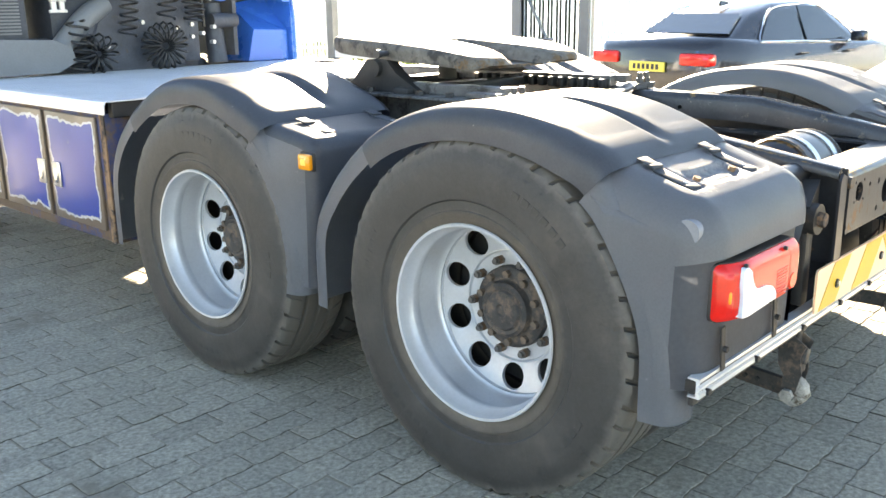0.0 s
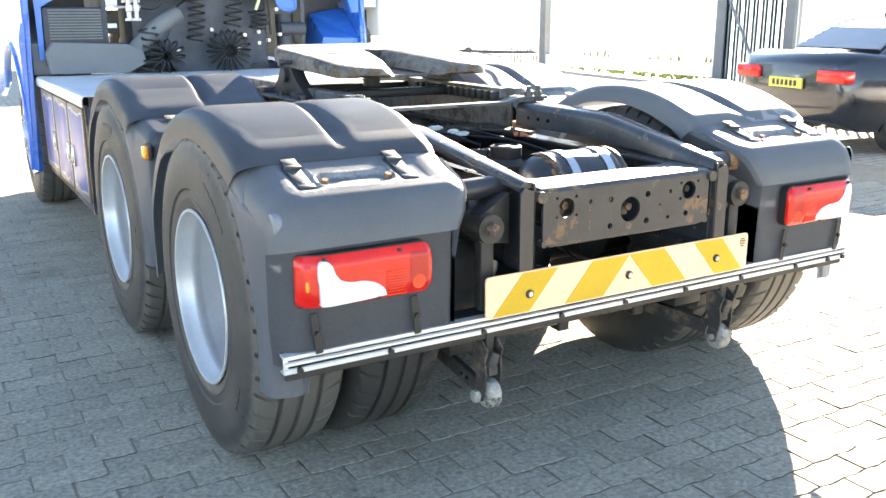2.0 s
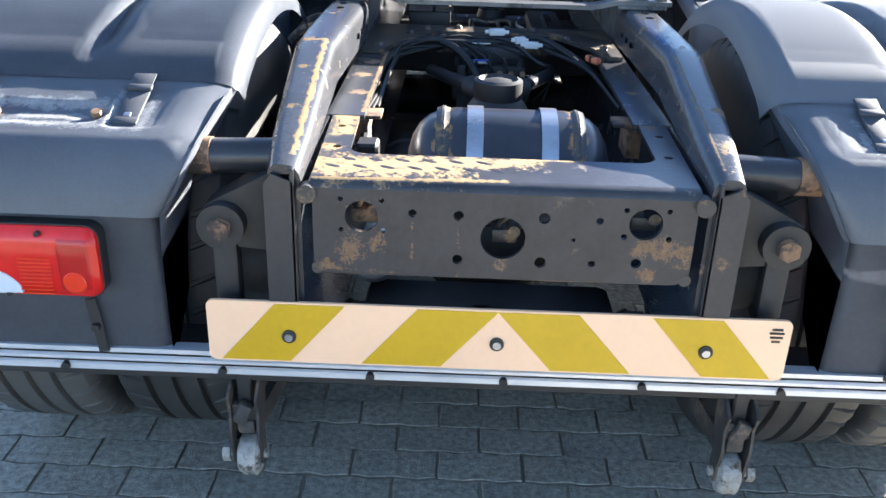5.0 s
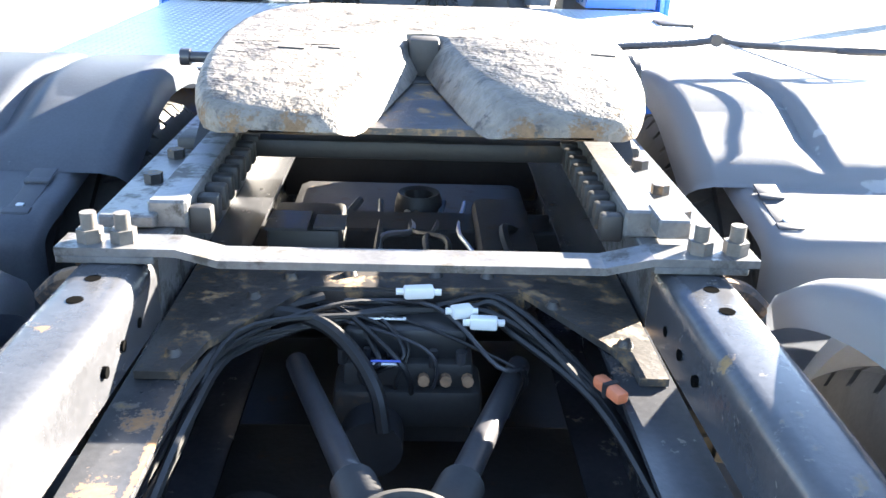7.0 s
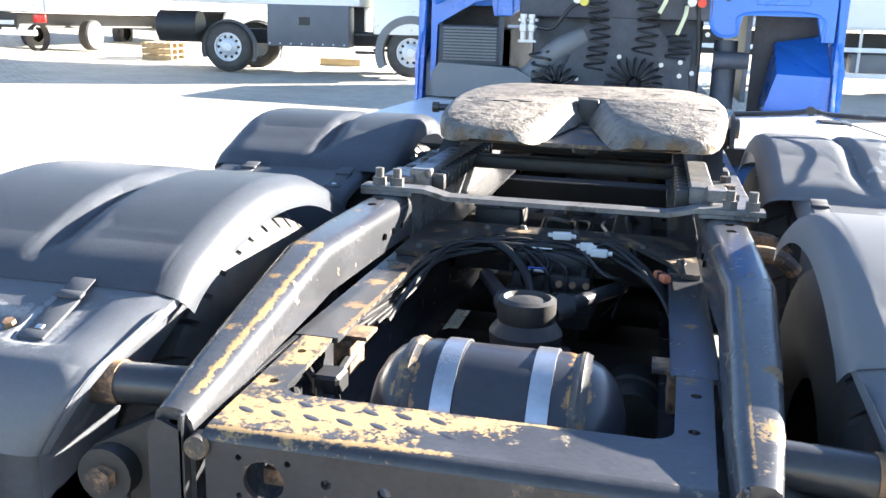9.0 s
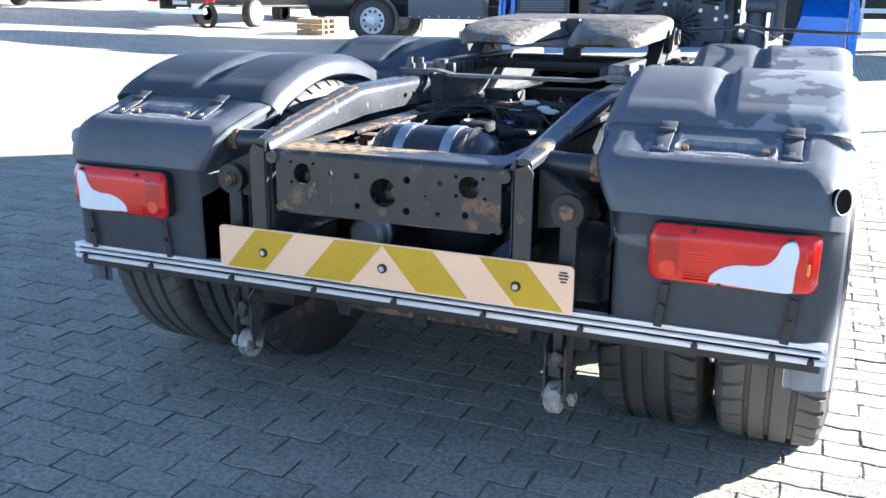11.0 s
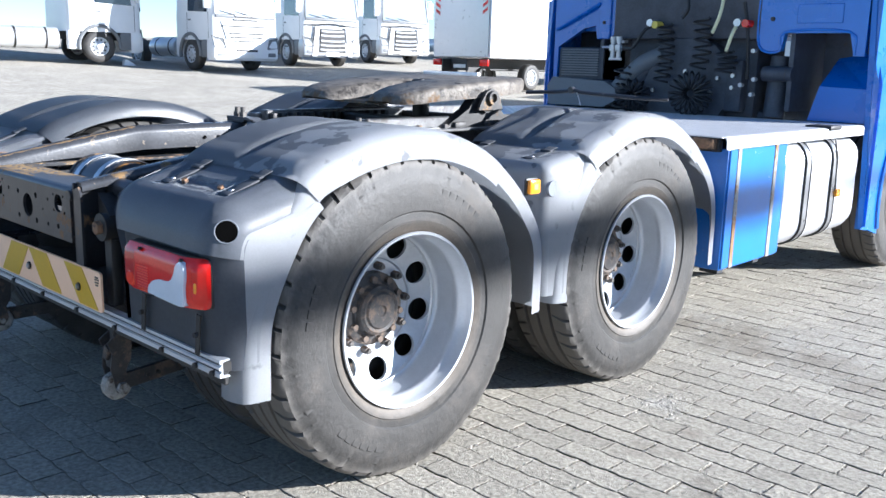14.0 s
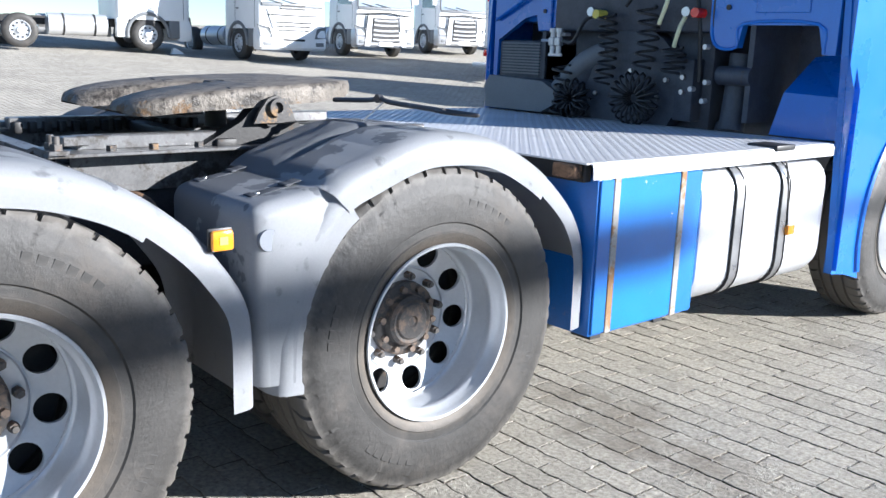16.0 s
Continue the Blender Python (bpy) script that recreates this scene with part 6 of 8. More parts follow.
for s in SIDE:
    bm = B()
    prism(bm, [(1.8, 1.07), (2.25, 1.07), (2.16, 1.16), (2.12, 1.2), (2.0, 1.2), (1.95, 1.15)], YZ @ Matrix.Translation((0, 0, s * 0.41 - 0.03)), 0.06)
    cyl(bm, (s * 0.365, 2.06, 1.165), (s * 0.46, 2.06, 1.165), 0.035, seg=16)
    bmesh.ops.translate(bm, verts=bm.verts, vec=(0.01, -0.125, 0.005))
    part("pedestal", bm, M_DARK, fw, "black bearing bracket")
bm = B()
cyl(bm, (-0.485, 1.9, 1.215), (-0.535, 1.9, 1.215), 0.012, seg=12)
cyl(bm, (-0.527, 1.9, 1.215), (-0.547, 1.9, 1.215), 0.018, seg=12)
bmesh.ops.translate(bm, verts=bm.verts, vec=(0.06, -0.025, 0.017))
part("grease_pin", bm, M_ROD, fw)
bm = B()
prism(bm, [(2.0, 1.14), (2.17, 1.14), (2.15, 1.19), (2.125, 1.225), (2.09, 1.238), (2.055, 1.225), (2.02, 1.18)], YZ @ Matrix.Translation((0, 0, 0.478)), 0.014)
bmesh.ops.translate(lathe(bm, [(0.488, 0.02), (0.508, 0.02), (0.508, 0.032), (0.488, 0.034)], 20), verts=[v for v in bm.verts if abs(v.co.y) < 0.05 and abs(v.co.z) < 0.05], vec=(0, 2.088, 1.195))
bmesh.ops.translate(bm, verts=bm.verts, vec=(-0.006, -0.145, 0.01))
part("handle_bracket", bm, M_FRAMER, fw, "rusty lug with a pierced boss")
bm = B()
tube(bm, [(0.44, 2.2, 1.215), (0.62, 2.22, 1.225), (0.7, 2.22, 1.235), (0.76, 2.225, 1.225), (1.02, 2.24, 1.215)], 0.009, 8, 5)
cyl(bm, (0.69, 2.21, 1.235), (0.69, 2.23, 1.235), 0.016, seg=10)
tube(bm, [(1.0, 2.22, 1.215), (1.06, 2.215, 1.213), (1.16, 2.235, 1.212), (1.165, 2.255, 1.212), (1.06, 2.265, 1.213), (1.0, 2.25, 1.215)], 0.007, 6, 4)
bmesh.ops.translate(bm, verts=bm.verts, vec=(0.06, -0.02, 0.016))
part("release_handle", bm, M_ROD, fw, "long steel release handle")
bm = B()
tube(bm, [(0.72, 2.22, 1.225), (0.82, 2.1, 1.2), (0.9, 2.0, 1.18)], 0.003, 6, 6)
bmesh.ops.translate(bm, verts=bm.verts, vec=(0.06, -0.02, 0.016))
part("cord", bm, M_STEEL, fw)
bm = B()
box(bm, -0.47, 0.47, 1.72, 1.8, 1.06, 1.1, 0.01, 2)
box(bm, -0.47, 0.47, 2.15, 2.23, 1.06, 1.1, 0.01, 2)
part("base_beam", bm, M_DARK, fw)

rs = random.Random(21)
def plate_z(y):
    return 1.205 + (1.259 - 1.205) * min(1.0, max(0.0, (y - 1.45) / 0.45)) ** 0.62


for k in range(60):
    s = rs.choice(SIDE)
    x, y = s * rs.uniform(0.19, 0.41), rs.uniform(1.53, 2.42)
    if abs(x) > 0.34 and (y > 2.33 or y < 1.6):
        continue
    a, w, l = rs.uniform(-0.45, 0.45), rs.uniform(0.0012, 0.0035), rs.uniform(0.006, 0.06)
    slope = math.atan2(plate_z(y + 0.02) - plate_z(y - 0.02), 0.04)
    bm = obox(B(), Matrix.Translation((x, y, plate_z(y) - 0.001)) @ Matrix.Rotation(slope, 4, "X") @ Matrix.Rotation(a, 4, "Z"), l, w * 2, 0.005, 0.001)
    part("groove", seated(bm), M_DARK, fw, "")
# dark gear under the fifth wheel
bm = B()
bmesh.ops.transform(bm, verts=lathe(bm, [(0.8, 0.06), (0.9, 0.055), (0.92, 0.048), (0.915, 0.034), (0.88, 0.03)], 24).verts, matrix=Matrix.Translation((0.02, 1.95, 0)) @ Matrix(((0, 0, 1, 0), (0, 1, 0, 0), (1, 0, 0, 0), (0, 0, 0, 1))))
box(bm, -0.27, -0.13, 1.55, 1.72, 0.88, 0.97, 0.01, 2)
box(bm, 0.14, 0.26, 1.5, 1.9, 0.86, 0.93, 0.02, 2)
box(bm, -0.3, 0.3, 1.8, 2.3, 0.7, 0.84, 0.03, 2)
cyl(bm, (0.0, 0.9, 0.52), (0.0, 4.6, 0.72), 0.06, seg=14)
part("drive_gear", bm, M_DARK, truck, "oily driveline under the coupling")
bm = B()
box(bm, -0.27, -0.19, 1.54, 1.64, 0.971, 0.977)
box(bm, -0.18, -0.12, 1.55, 1.62, 0.971, 0.977)
part("bracket", bm, M_RAIL, truck)
for k in range(8):
    bm = B()
    x = -0.12 + 0.05 * k
    tube(bm, [(x, 1.45, 0.86), (x + rng.uniform(-0.05, 0.05), 1.6, 0.93 + rng.uniform(-0.03, 0.03)), (x + rng.uniform(-0.05, 0.05), 1.75, 0.9), (x, 2.0, 0.88)], rng.choice((0.005, 0.007, 0.01)), 6, 6)
    part("hose", bm, rng.choice((M_HOSE, M_HOSE, M_STEEL)), truck)

# ---- deck ----
DECK_Z = 1.045
bm = B()
box(bm, -1.2, 1.225, 2.78, 4.6, DECK_Z - 0.006, DECK_Z)
deck = part("deck_plate", bm, M_CHECK, truck, "bright aluminium checker plate deck behind the cab", 0)
for s in SIDE:
    bm = B()
    x = 1.225 if s > 0 else 1.2
    rings = [[(s * (x - 0.002), y, DECK_Z), (s * (x + 0.014), y, DECK_Z - 0.006), (s * (x + 0.02), y, DECK_Z - 0.02), (s * (x + 0.02), y, DECK_Z - 0.06), (s * (x + 0.016), y, DECK_Z - 0.06), (s * (x + 0.014), y, DECK_Z - 0.02), (s * (x + 0.006), y, DECK_Z - 0.008), (s * (x - 0.002), y, DECK_Z - 0.005)] for y in (2.8, 4.6)]
    loft(bm, rings)
    part("deck_edge", bm, M_CHECK, deck, "", 30)
# raised lozenges of the checker plate
bm = B()
for i in range(84):
    for j in range(62):
        x, y = -1.18 + 0.0285 * i, 2.8 + 0.0285 * j
        a = 0.0115
        du, dv = (a, a) if (i + j) % 2 else (a, -a)
        w = 0.0032
        n = Vector((-dv, du)).normalized() * w
        vs = [bm.verts.new(p) for p in ((x - du, y - dv, DECK_Z), (x + n.x, y + n.y, DECK_Z), (x + du, y + dv, DECK_Z), (x - n.x, y - n.y, DECK_Z), (x, y, DECK_Z + 0.0022))]
        for p, q in ((0, 1), (1, 2), (2, 3), (3, 0)):
            bm.faces.new((vs[p], vs[q], vs[4]))
tagged(part("checker_pattern", bm, M_CHECK, deck, "", 0), kind="stuff")
bm = B()
box(bm, -1.18, 1.2, 2.8, 2.84, 0.97, DECK_Z - 0.007, 0.003)
part("deck_beam", bm, M_DARK, truck, "black beam under the deck")
bm = B()
box(bm, -1.17, 1.17, 4.4, 4.46, 0.97, DECK_Z - 0.007, 0.003)
part("deck_beam", bm, M_DARK, truck, "black beam under the deck")
bm = B()
box(bm, 1.08, 1.19, 2.755, 2.8, 0.985, 1.035, 0.004)
part("beam_end", bm, M_RUST, truck, "corroded beam end")

# ---- offside locker and fuel tank ----
bm = B()
box(bm, 0.55, 1.235, 2.84, 3.5, 0.38, 0.985, 0.008, 2)
lk = part("locker", bm, M_BLUEW, truck, "blue painted side locker with rust at its seams", 30)
for y0, y1 in ((2.85, 2.925), (2.955, 3.34), (3.375, 3.49)):
    bm = B()
    box(bm, 1.235, 1.243, y0, y1, 0.39, 0.98, 0.003)
    part("panel", bm, M_BLUEW if y1 - y0 < 0.3 else M_CHIP, lk, "glossy blue panel")
for y in (2.94, 3.357):
    bm = B()
    box(bm, 1.236, 1.247, y - 0.017, y + 0.02, 0.385, 0.985, 0.003)
    part("seam_strip", bm, M_STRIP, lk, "weathered steel strip with rust and lost paint")
for y in (2.9, 3.3):
    part("foot", box(B(), 1.1, 1.2, y, y + 0.06, 0.35, 0.38), M_DARK, lk)
bm = B()
rings = []
for y, k in ((3.505, 0.9), (3.515, 0.97), (3.54, 1.0), (4.5, 1.0), (4.56, 0.97), (4.585, 0.9)):
    ring = []
    cx, cz, hx, hz, r = 0.93, 0.69, 0.315 * k, 0.298 * k, 0.13 * k
    for q, (sx, sz) in enumerate(((1, 1), (-1, 1), (-1, -1), (1, -1))):
        for i in range(7):
            a = math.pi / 2 * (q + i / 6)
            ring.append((cx + sx * (hx - r) + r * math.cos(a), y, cz + sz * (hz - r) + r * math.sin(a)))
    rings.append(ring)
loft(bm, rings)
ft = part("fuel_tank", bm, M_TANKALU, truck, "bare aluminium fuel tank", 40)
for y in (3.78, 4.16):
    bm = B()
    rings = []
    for yy in (y - 0.03, y + 0.03):
        ring = []
        for q, (sx, sz) in enumerate(((1, 1), (-1, 1), (-1, -1), (1, -1))):
            for i in range(7):
                a = math.pi / 2 * (q + i / 6)
                ring.append((0.93 + sx * 0.185 + 0.138 * math.cos(a), yy, 0.69 + sz * 0.168 + 0.138 * math.sin(a)))
        rings.append(ring)
    loft(bm, rings)
    st = part("tank_strap", bm, M_STEEL, ft, "polished steel tank strap", 40)
    for e in (-0.035, 0.032):
        bm = B()
        rings = []
        for yy in (y + e, y + e + 0.003):
            ring = []
            for q, (sx, sz) in enumerate(((1, 1), (-1, 1), (-1, -1), (1, -1))):
                for i in range(7):
                    a = math.pi / 2 * (q + i / 6)
                    ring.append((0.93 + sx * 0.185 + 0.142 * math.cos(a), yy, 0.69 + sz * 0.168 + 0.142 * math.sin(a)))
            rings.append(ring)
        loft(bm, rings)
        part("strap_edge", bm, M_BLACKP, st)
bm = B()
box(bm, 1.245, 1.27, 4.19, 4.25, 0.635, 0.68, 0.006, 2)
part("marker_lamp", bm, M_AMBER, truck, "small amber side marker lamp")
bm = B()
tube(bm, [(1.2, 4.1, 1.04), (1.235, 4.14, 1.0), (1.25, 4.17, 0.9), (1.255, 4.2, 0.68)], 0.005, 6, 6)
part("cable", bm, M_HOSE, truck)
bm = B()
box(bm, 1.1, 1.252, 4.04, 4.2, 1.03, 1.056, 0.004, 2)
part("deck_bracket", bm, M_BLACKP, truck)

# ---- nearside lockers ----
bm = B()
box(bm, -1.19, -0.55, 2.86, 4.58, 0.4, 0.985, 0.008, 2)
lk = part("locker", bm, M_RUSTY_NAVY, truck, "navy side lockers with flaking paint and rusty corners", 30)
for y0, y1 in ((2.93, 3.42), (3.46, 3.98), (4.02, 4.55)):
    bm = B()
    box(bm, -1.205, -1.19, y0, y1, 0.45, 0.965, 0.006, 2)
    d = part("door", bm, M_DOOR, lk, "navy locker door with flaking edges")
    yy = y0 + 0.42 if y0 < 3 else y0 + 0.05
    bm = B()
    box(bm, -1.211, -1.205, yy - 0.04, yy + 0.04, 0.605, 0.725, 0.004, 2)
    part("latch_frame", bm, M_STEEL, d, "steel latch")
    bm = B()
    box(bm, -1.218, -1.21, yy - 0.014, yy + 0.014, 0.625, 0.695, 0.003, 2)
    part("latch", bm, M_CHROME, d)
    for dy in (-0.032, 0.032):
        for z in (0.613, 0.717):
            part("rivet", cyl(B(), (-1.211, yy + dy, z), (-1.214, yy + dy, z), 0.004, seg=8), M_STEEL, d)
bm = B()
box(bm, -1.196, -1.188, 2.86, 2.9, 0.4, 0.99, 0.002)
part("corner_strip", bm, M_RUST, lk, "rusty corner strip")

# ---- cab ----
CY = 4.62
bm = B()
rings = []
for z, y0, y1, hw in ((1.62, CY + 0.03, 6.85, 1.21), (1.8, CY, 6.9, 1.22), (2.6, CY, 6.82, 1.21), (3.1, CY + 0.02, 6.6, 1.18), (3.3, CY + 0.1, 6.2, 1.1)):
    r = 0.07
    ring = []
    for q, (sx, sy) in enumerate(((1, 1), (-1, 1), (-1, -1), (1, -1))):
        for i in range(5):
            a = math.pi / 2 * (q + i / 4)
            ring.append((sx * (hw - r) + r * math.cos(a), (y1 - r if sy > 0 else y0 + r) + r * math.sin(a), z))
    rings.append(ring)
loft(bm, rings)
cab = part("cab", bm, M_BLUE, truck, "bright blue truck cab seen from behind", 40)
bm = B()
box(bm, -0.62, 0.52, CY - 0.06, CY - 0.002, 1.56, 2.6, 0.02, 2)
part("rear_wall_panel", bm, M_ENGINE, cab, "dark grey rear wall panel")
for s in SIDE:
    # corner panels that run down behind the front wheel
    bm = B()
    pts = [(CY - 0.02, 1.85), (CY - 0.02, 1.42), (CY + 0.05, 1.3), (CY + 0.06, 0.38), (CY + 0.2, 0.36)]
    arch_c = (AXLE_0, HUB_Z + 0.02)
    for k in range(15):
        a = radians(200 - 12 * k)
        if a < radians(20):
            break
        pts.append((arch_c[0] + 0.68 * math.cos(a), arch_c[1] + 0.68 * math.sin(a)))
    pts += [(6.85, 0.75), (6.9, 1.3), (6.85, 1.85)]
    prism(bm, pts, YZ @ Matrix.Translation((0, 0, s * 1.245 - 0.02)), 0.04)
    part("side_panel", bm, M_BLUE, cab, "blue side panel with the wheel arch", 0)
    # arch lip
    bm = B()
    tube(bm, [(s * 1.262, arch_c[0] + 0.69 * math.cos(radians(a)), arch_c[1] + 0.69 * math.sin(radians(a))) for a in range(196, 16, -12)], 0.022, 8, 2)
    part("arch_lip", bm, M_BLUE, cab)
    # inner liner and rear corner flange
    bm = B()
    loft(bm, [[(s * 1.225, CY - 0.03, 1.9), (s * 1.255, CY - 0.03, 1.45), (s * 1.29, CY, 1.3), (s * 1.29, CY + 0.01, 0.4)], [(s * 1.2, CY - 0.04, 1.9), (s * 1.225, CY - 0.04, 1.46), (s * 1.262, CY - 0.01, 1.31), (s * 1.262, CY, 0.4)],
              [(s * 1.2, CY + 0.05, 1.9), (s * 1.225, CY + 0.05, 1.46), (s * 1.262, CY + 0.06, 1.31), (s * 1.262, CY + 0.06, 0.4)], [(s * 1.225, CY + 0.05, 1.9), (s * 1.255, CY + 0.05, 1.45), (s * 1.29, CY + 0.06, 1.3), (s * 1.29, CY + 0.06, 0.4)]])
    part("corner_flange", bm, M_BLUE, cab, "", 0)
    # wheel housing
    bm = B()
    box(bm, s * 0.8, s * 1.2, CY + 0.35, CY + 0.37, 1.0, 1.62)
    box(bm, s * 0.72, s * 0.75, CY - 0.02, 6.6, 1.1, 1.62)
    part("wheel_housing", bm, M_ENGINE, cab, "black wheel housing")
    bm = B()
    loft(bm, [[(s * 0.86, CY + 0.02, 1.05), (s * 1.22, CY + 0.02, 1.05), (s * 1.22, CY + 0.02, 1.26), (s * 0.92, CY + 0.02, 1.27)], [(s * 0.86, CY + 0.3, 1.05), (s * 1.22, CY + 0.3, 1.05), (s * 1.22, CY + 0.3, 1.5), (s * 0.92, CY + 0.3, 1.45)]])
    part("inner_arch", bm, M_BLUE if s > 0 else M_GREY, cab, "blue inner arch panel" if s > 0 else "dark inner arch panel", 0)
    # door window and handle
    bm = B()
    box(bm, s * 1.215, s * 1.232, 5.35, 6.55, 1.95, 2.7, 0.006)
    box(bm, s * 1.232, s * 1.236, 4.95, 5.2, 1.55, 2.1, 0.003)
    part("side_window", bm, M_GLASS, cab, "dark side window")
# hem of the rear wall on the offside, with its tab
bm = B()
prism(bm, [(0.5, 2.4), (0.5, 1.6), (0.545, 1.485), (0.67, 1.485), (0.69, 1.6), (1.1, 1.6), (1.135, 1.46), (1.2, 1.46), (1.2, 2.4)], XZ @ Matrix.Translation((0, 0, CY - 0.05)), 0.05)
hem = part("rear_hem", bm, M_BLUE, cab, "blue pressed rear hem with a bolt tab", 0)
bm = B()
tube(bm, [(0.505, CY - 0.052, 1.9), (0.505, CY - 0.052, 1.6), (0.548, CY - 0.052, 1.49), (0.665, CY - 0.052, 1.49), (0.69, CY - 0.052, 1.605), (1.1, CY - 0.052, 1.605), (1.14, CY - 0.052, 1.465)], 0.009, 8, 4)
box(bm, 0.76, 1.05, CY - 0.056, CY - 0.05, 1.66, 1.78, 0.004)
part("pressed_edge", bm, M_BLUE, hem)
# black disc for the dark of the tab's hole
bm = B()
cyl(bm, (0.6, CY - 0.05, 1.69), (0.6, CY - 0.058, 1.69), 0.014, seg=14)
part("bolt_hole", bm, M_BLACKP, hem)
# nearside rear panel
bm = B()
prism(bm, [(-1.18, 1.15), (-1.18, 2.4), (-0.62, 2.4), (-0.62, 1.6), (-0.68, 1.56), (-0.78, 1.56), (-0.8, 1.66), (-0.9, 1.64), (-1.14, 1.5), (-1.15, 1.15)], XZ @ Matrix.Translation((0, 0, CY - 0.03)), 0.04)
part("rear_panel", bm, M_BLUE, cab, "blue nearside rear panel", 0)
bm = B()
tube(bm, [(-1.15, CY - 0.05, 1.63), (-0.75, CY - 0.06, 1.82)], 0.012, 8, 1, False)
box(bm, -0.76, -0.66, CY - 0.05, CY - 0.02, 1.56, 1.9, 0.006)
part("stay", bm, M_BLUE, cab, "blue stay")
# black disc again, dark of a hole
bm = B()
cyl(bm, (-0.71, CY - 0.05, 1.68), (-0.71, CY - 0.056, 1.68), 0.013, seg=12)
part("bolt_hole", bm, M_BLACKP, cab)
# air filter grille and box on the nearside
bm = B()
box(bm, -1.14, -0.72, CY - 0.02, CY + 0.3, 1.1, 1.5, 0.02, 2)
box(bm, -1.12, -0.6, CY - 0.1, CY, 1.1, 1.26, 0.03, 2)
fb = part("filter_box", bm, M_ENGINE, truck, "black air filter box with slats")
for k in range(11):
    bm = B()
    box(bm, -1.1, -0.76, CY - 0.032, CY - 0.018, 1.285 + 0.019 * k, 1.295 + 0.019 * k)
    part("slat", bm, M_GREY, fb)
# engine and gearbox between the rails
bm = B()
box(bm, -0.55, 0.48, CY + 0.05, CY + 0.5, 0.7, 1.75, 0.05, 2)
cyl(bm, (0.0, CY - 0.05, 1.25), (0.0, CY + 0.5, 1.25), 0.34, seg=28)
box(bm, 0.3, 0.42, CY - 0.05, CY + 0.05, 1.08, 1.42, 0.01, 2)
box(bm, -0.3, 0.3, CY - 0.03, CY + 0.1, 1.07, 1.2, 0.02, 2)
cyl(bm, (0.62, CY + 0.05, 1.05), (0.62, CY + 0.1, 1.45), 0.07, seg=16)
cyl(bm, (0.55, CY, 1.34), (0.75, CY, 1.34), 0.05, seg=14)
tube(bm, [(-0.55, CY - 0.02, 1.15), (-0.4, CY - 0.02, 1.25), (-0.3, CY, 1.42)], 0.06, 12, 5)
box(bm, -0.15, 0.3, CY - 0.045, CY - 0.02, 1.41, 1.43)
part("engine_block", bm, M_ENGINE, truck, "dark oily engine and gearbox behind the cab", 35)
# unseen gearbox and sump blocks, added to stop sun passing under the truck
bm = B()
box(bm, -0.3, 0.3, 3.7, CY + 0.1, 0.45, 0.92, 0.06, 2)
cyl(bm, (0.0, 3.3, 0.72), (0.0, 3.75, 0.72), 0.16, 0.26, seg=20)
part("gearbox", bm, M_ENGINE, truck, "unseen gearbox block added under the deck to stop the sun", 35)
bm = B()
box(bm, -0.5, 0.6, CY + 0.1, 6.75, 0.34, 1.1, 0.07, 2)
part("engine_sump", bm, M_ENGINE, truck, "unseen engine underside added between the front wheels to stop the sun", 35)
for x, z in ((0.0, 1.34), (0.36, 1.32), (0.36, 1.24), (0.25, 1.3), (0.2, 1.2), (-0.25, 1.2), (0.1, 1.22)):
    part("bolt", cyl(B(), (x, CY - 0.07, z), (x, CY - 0.04, z), 0.014, seg=10), M_STEEL, truck)
# coupling head holder
bm = B()
cyl(bm, (-0.68, CY - 0.1, 1.5), (-0.48, CY - 0.1, 1.5), 0.009, seg=8)
for x in (-0.585, -0.535):
    cyl(bm, (x, CY - 0.1, 1.42), (x, CY - 0.1, 1.55), 0.017, seg=12)
    cyl(bm, (x, CY - 0.1, 1.55), (x, CY - 0.1, 1.575), 0.024, seg=12)
    box(bm, x - 0.021, x + 0.021, CY - 0.125, CY - 0.08, 1.47, 1.52, 0.006)
    box(bm, x - 0.03, x + 0.03, CY - 0.11, CY - 0.09, 1.405, 1.425, 0.004)
box(bm, -0.62, -0.5, CY - 0.09, CY - 0.03, 1.53, 1.55, 0.004)
part("coupling_holder", bm, M_SILVER, truck, "pale grey coupling head holder")
for x, z in ((0.5, 1.485), (0.52, 1.3), (0.51, 1.2), (0.43, 1.26)):
    part("bolt", cyl(B(), (x, CY - 0.09, z), (x, CY - 0.05, z), 0.014, seg=12), M_SILVER, truck)
bm = B()
rounded_pts = [(-1.13, 1.06), (-0.62, 1.06), (-0.5, 1.12), (-0.52, 1.2), (-0.62, 1.25), (-1.1, 1.27), (-1.15, 1.2)]
prism(bm, rounded_pts, XZ @ Matrix.Translation((0, 0, CY - 0.14)), 0.1)
part("filter_shroud", bm, M_GREY, truck, "dark grey moulded filter shroud", 30)
# coiled lines


def coil(cx, cy, z0, z1, r, turns, wire=0.008, sag=0.0):
    n = int(turns * 14)
    pts = []
    for i in range(n + 1):
        f = i / n
        a = 2 * math.pi * turns * f
        pts.append((cx + r * math.cos(a) + sag * math.sin(math.pi * f), cy + r * math.sin(a) * 0.8, z0 + (z1 - z0) * f))
    bm = B()
    tube(bm, pts, wire, 6, 1, False)
    return bm


for cx, z0, z1, r, turns in ((-0.15, 1.66, 1.26, 0.056, 8), (-0.48, 1.36, 1.06, 0.06, 6), (0.13, 1.7, 1.36, 0.06, 6), (0.32, 1.48, 1.34, 0.062, 4)):
    part("coiled_hose", coil(cx, CY - 0.13, z0, z1, r, turns, 0.008, 0.03), M_HOSE, truck, "black coiled air hose")
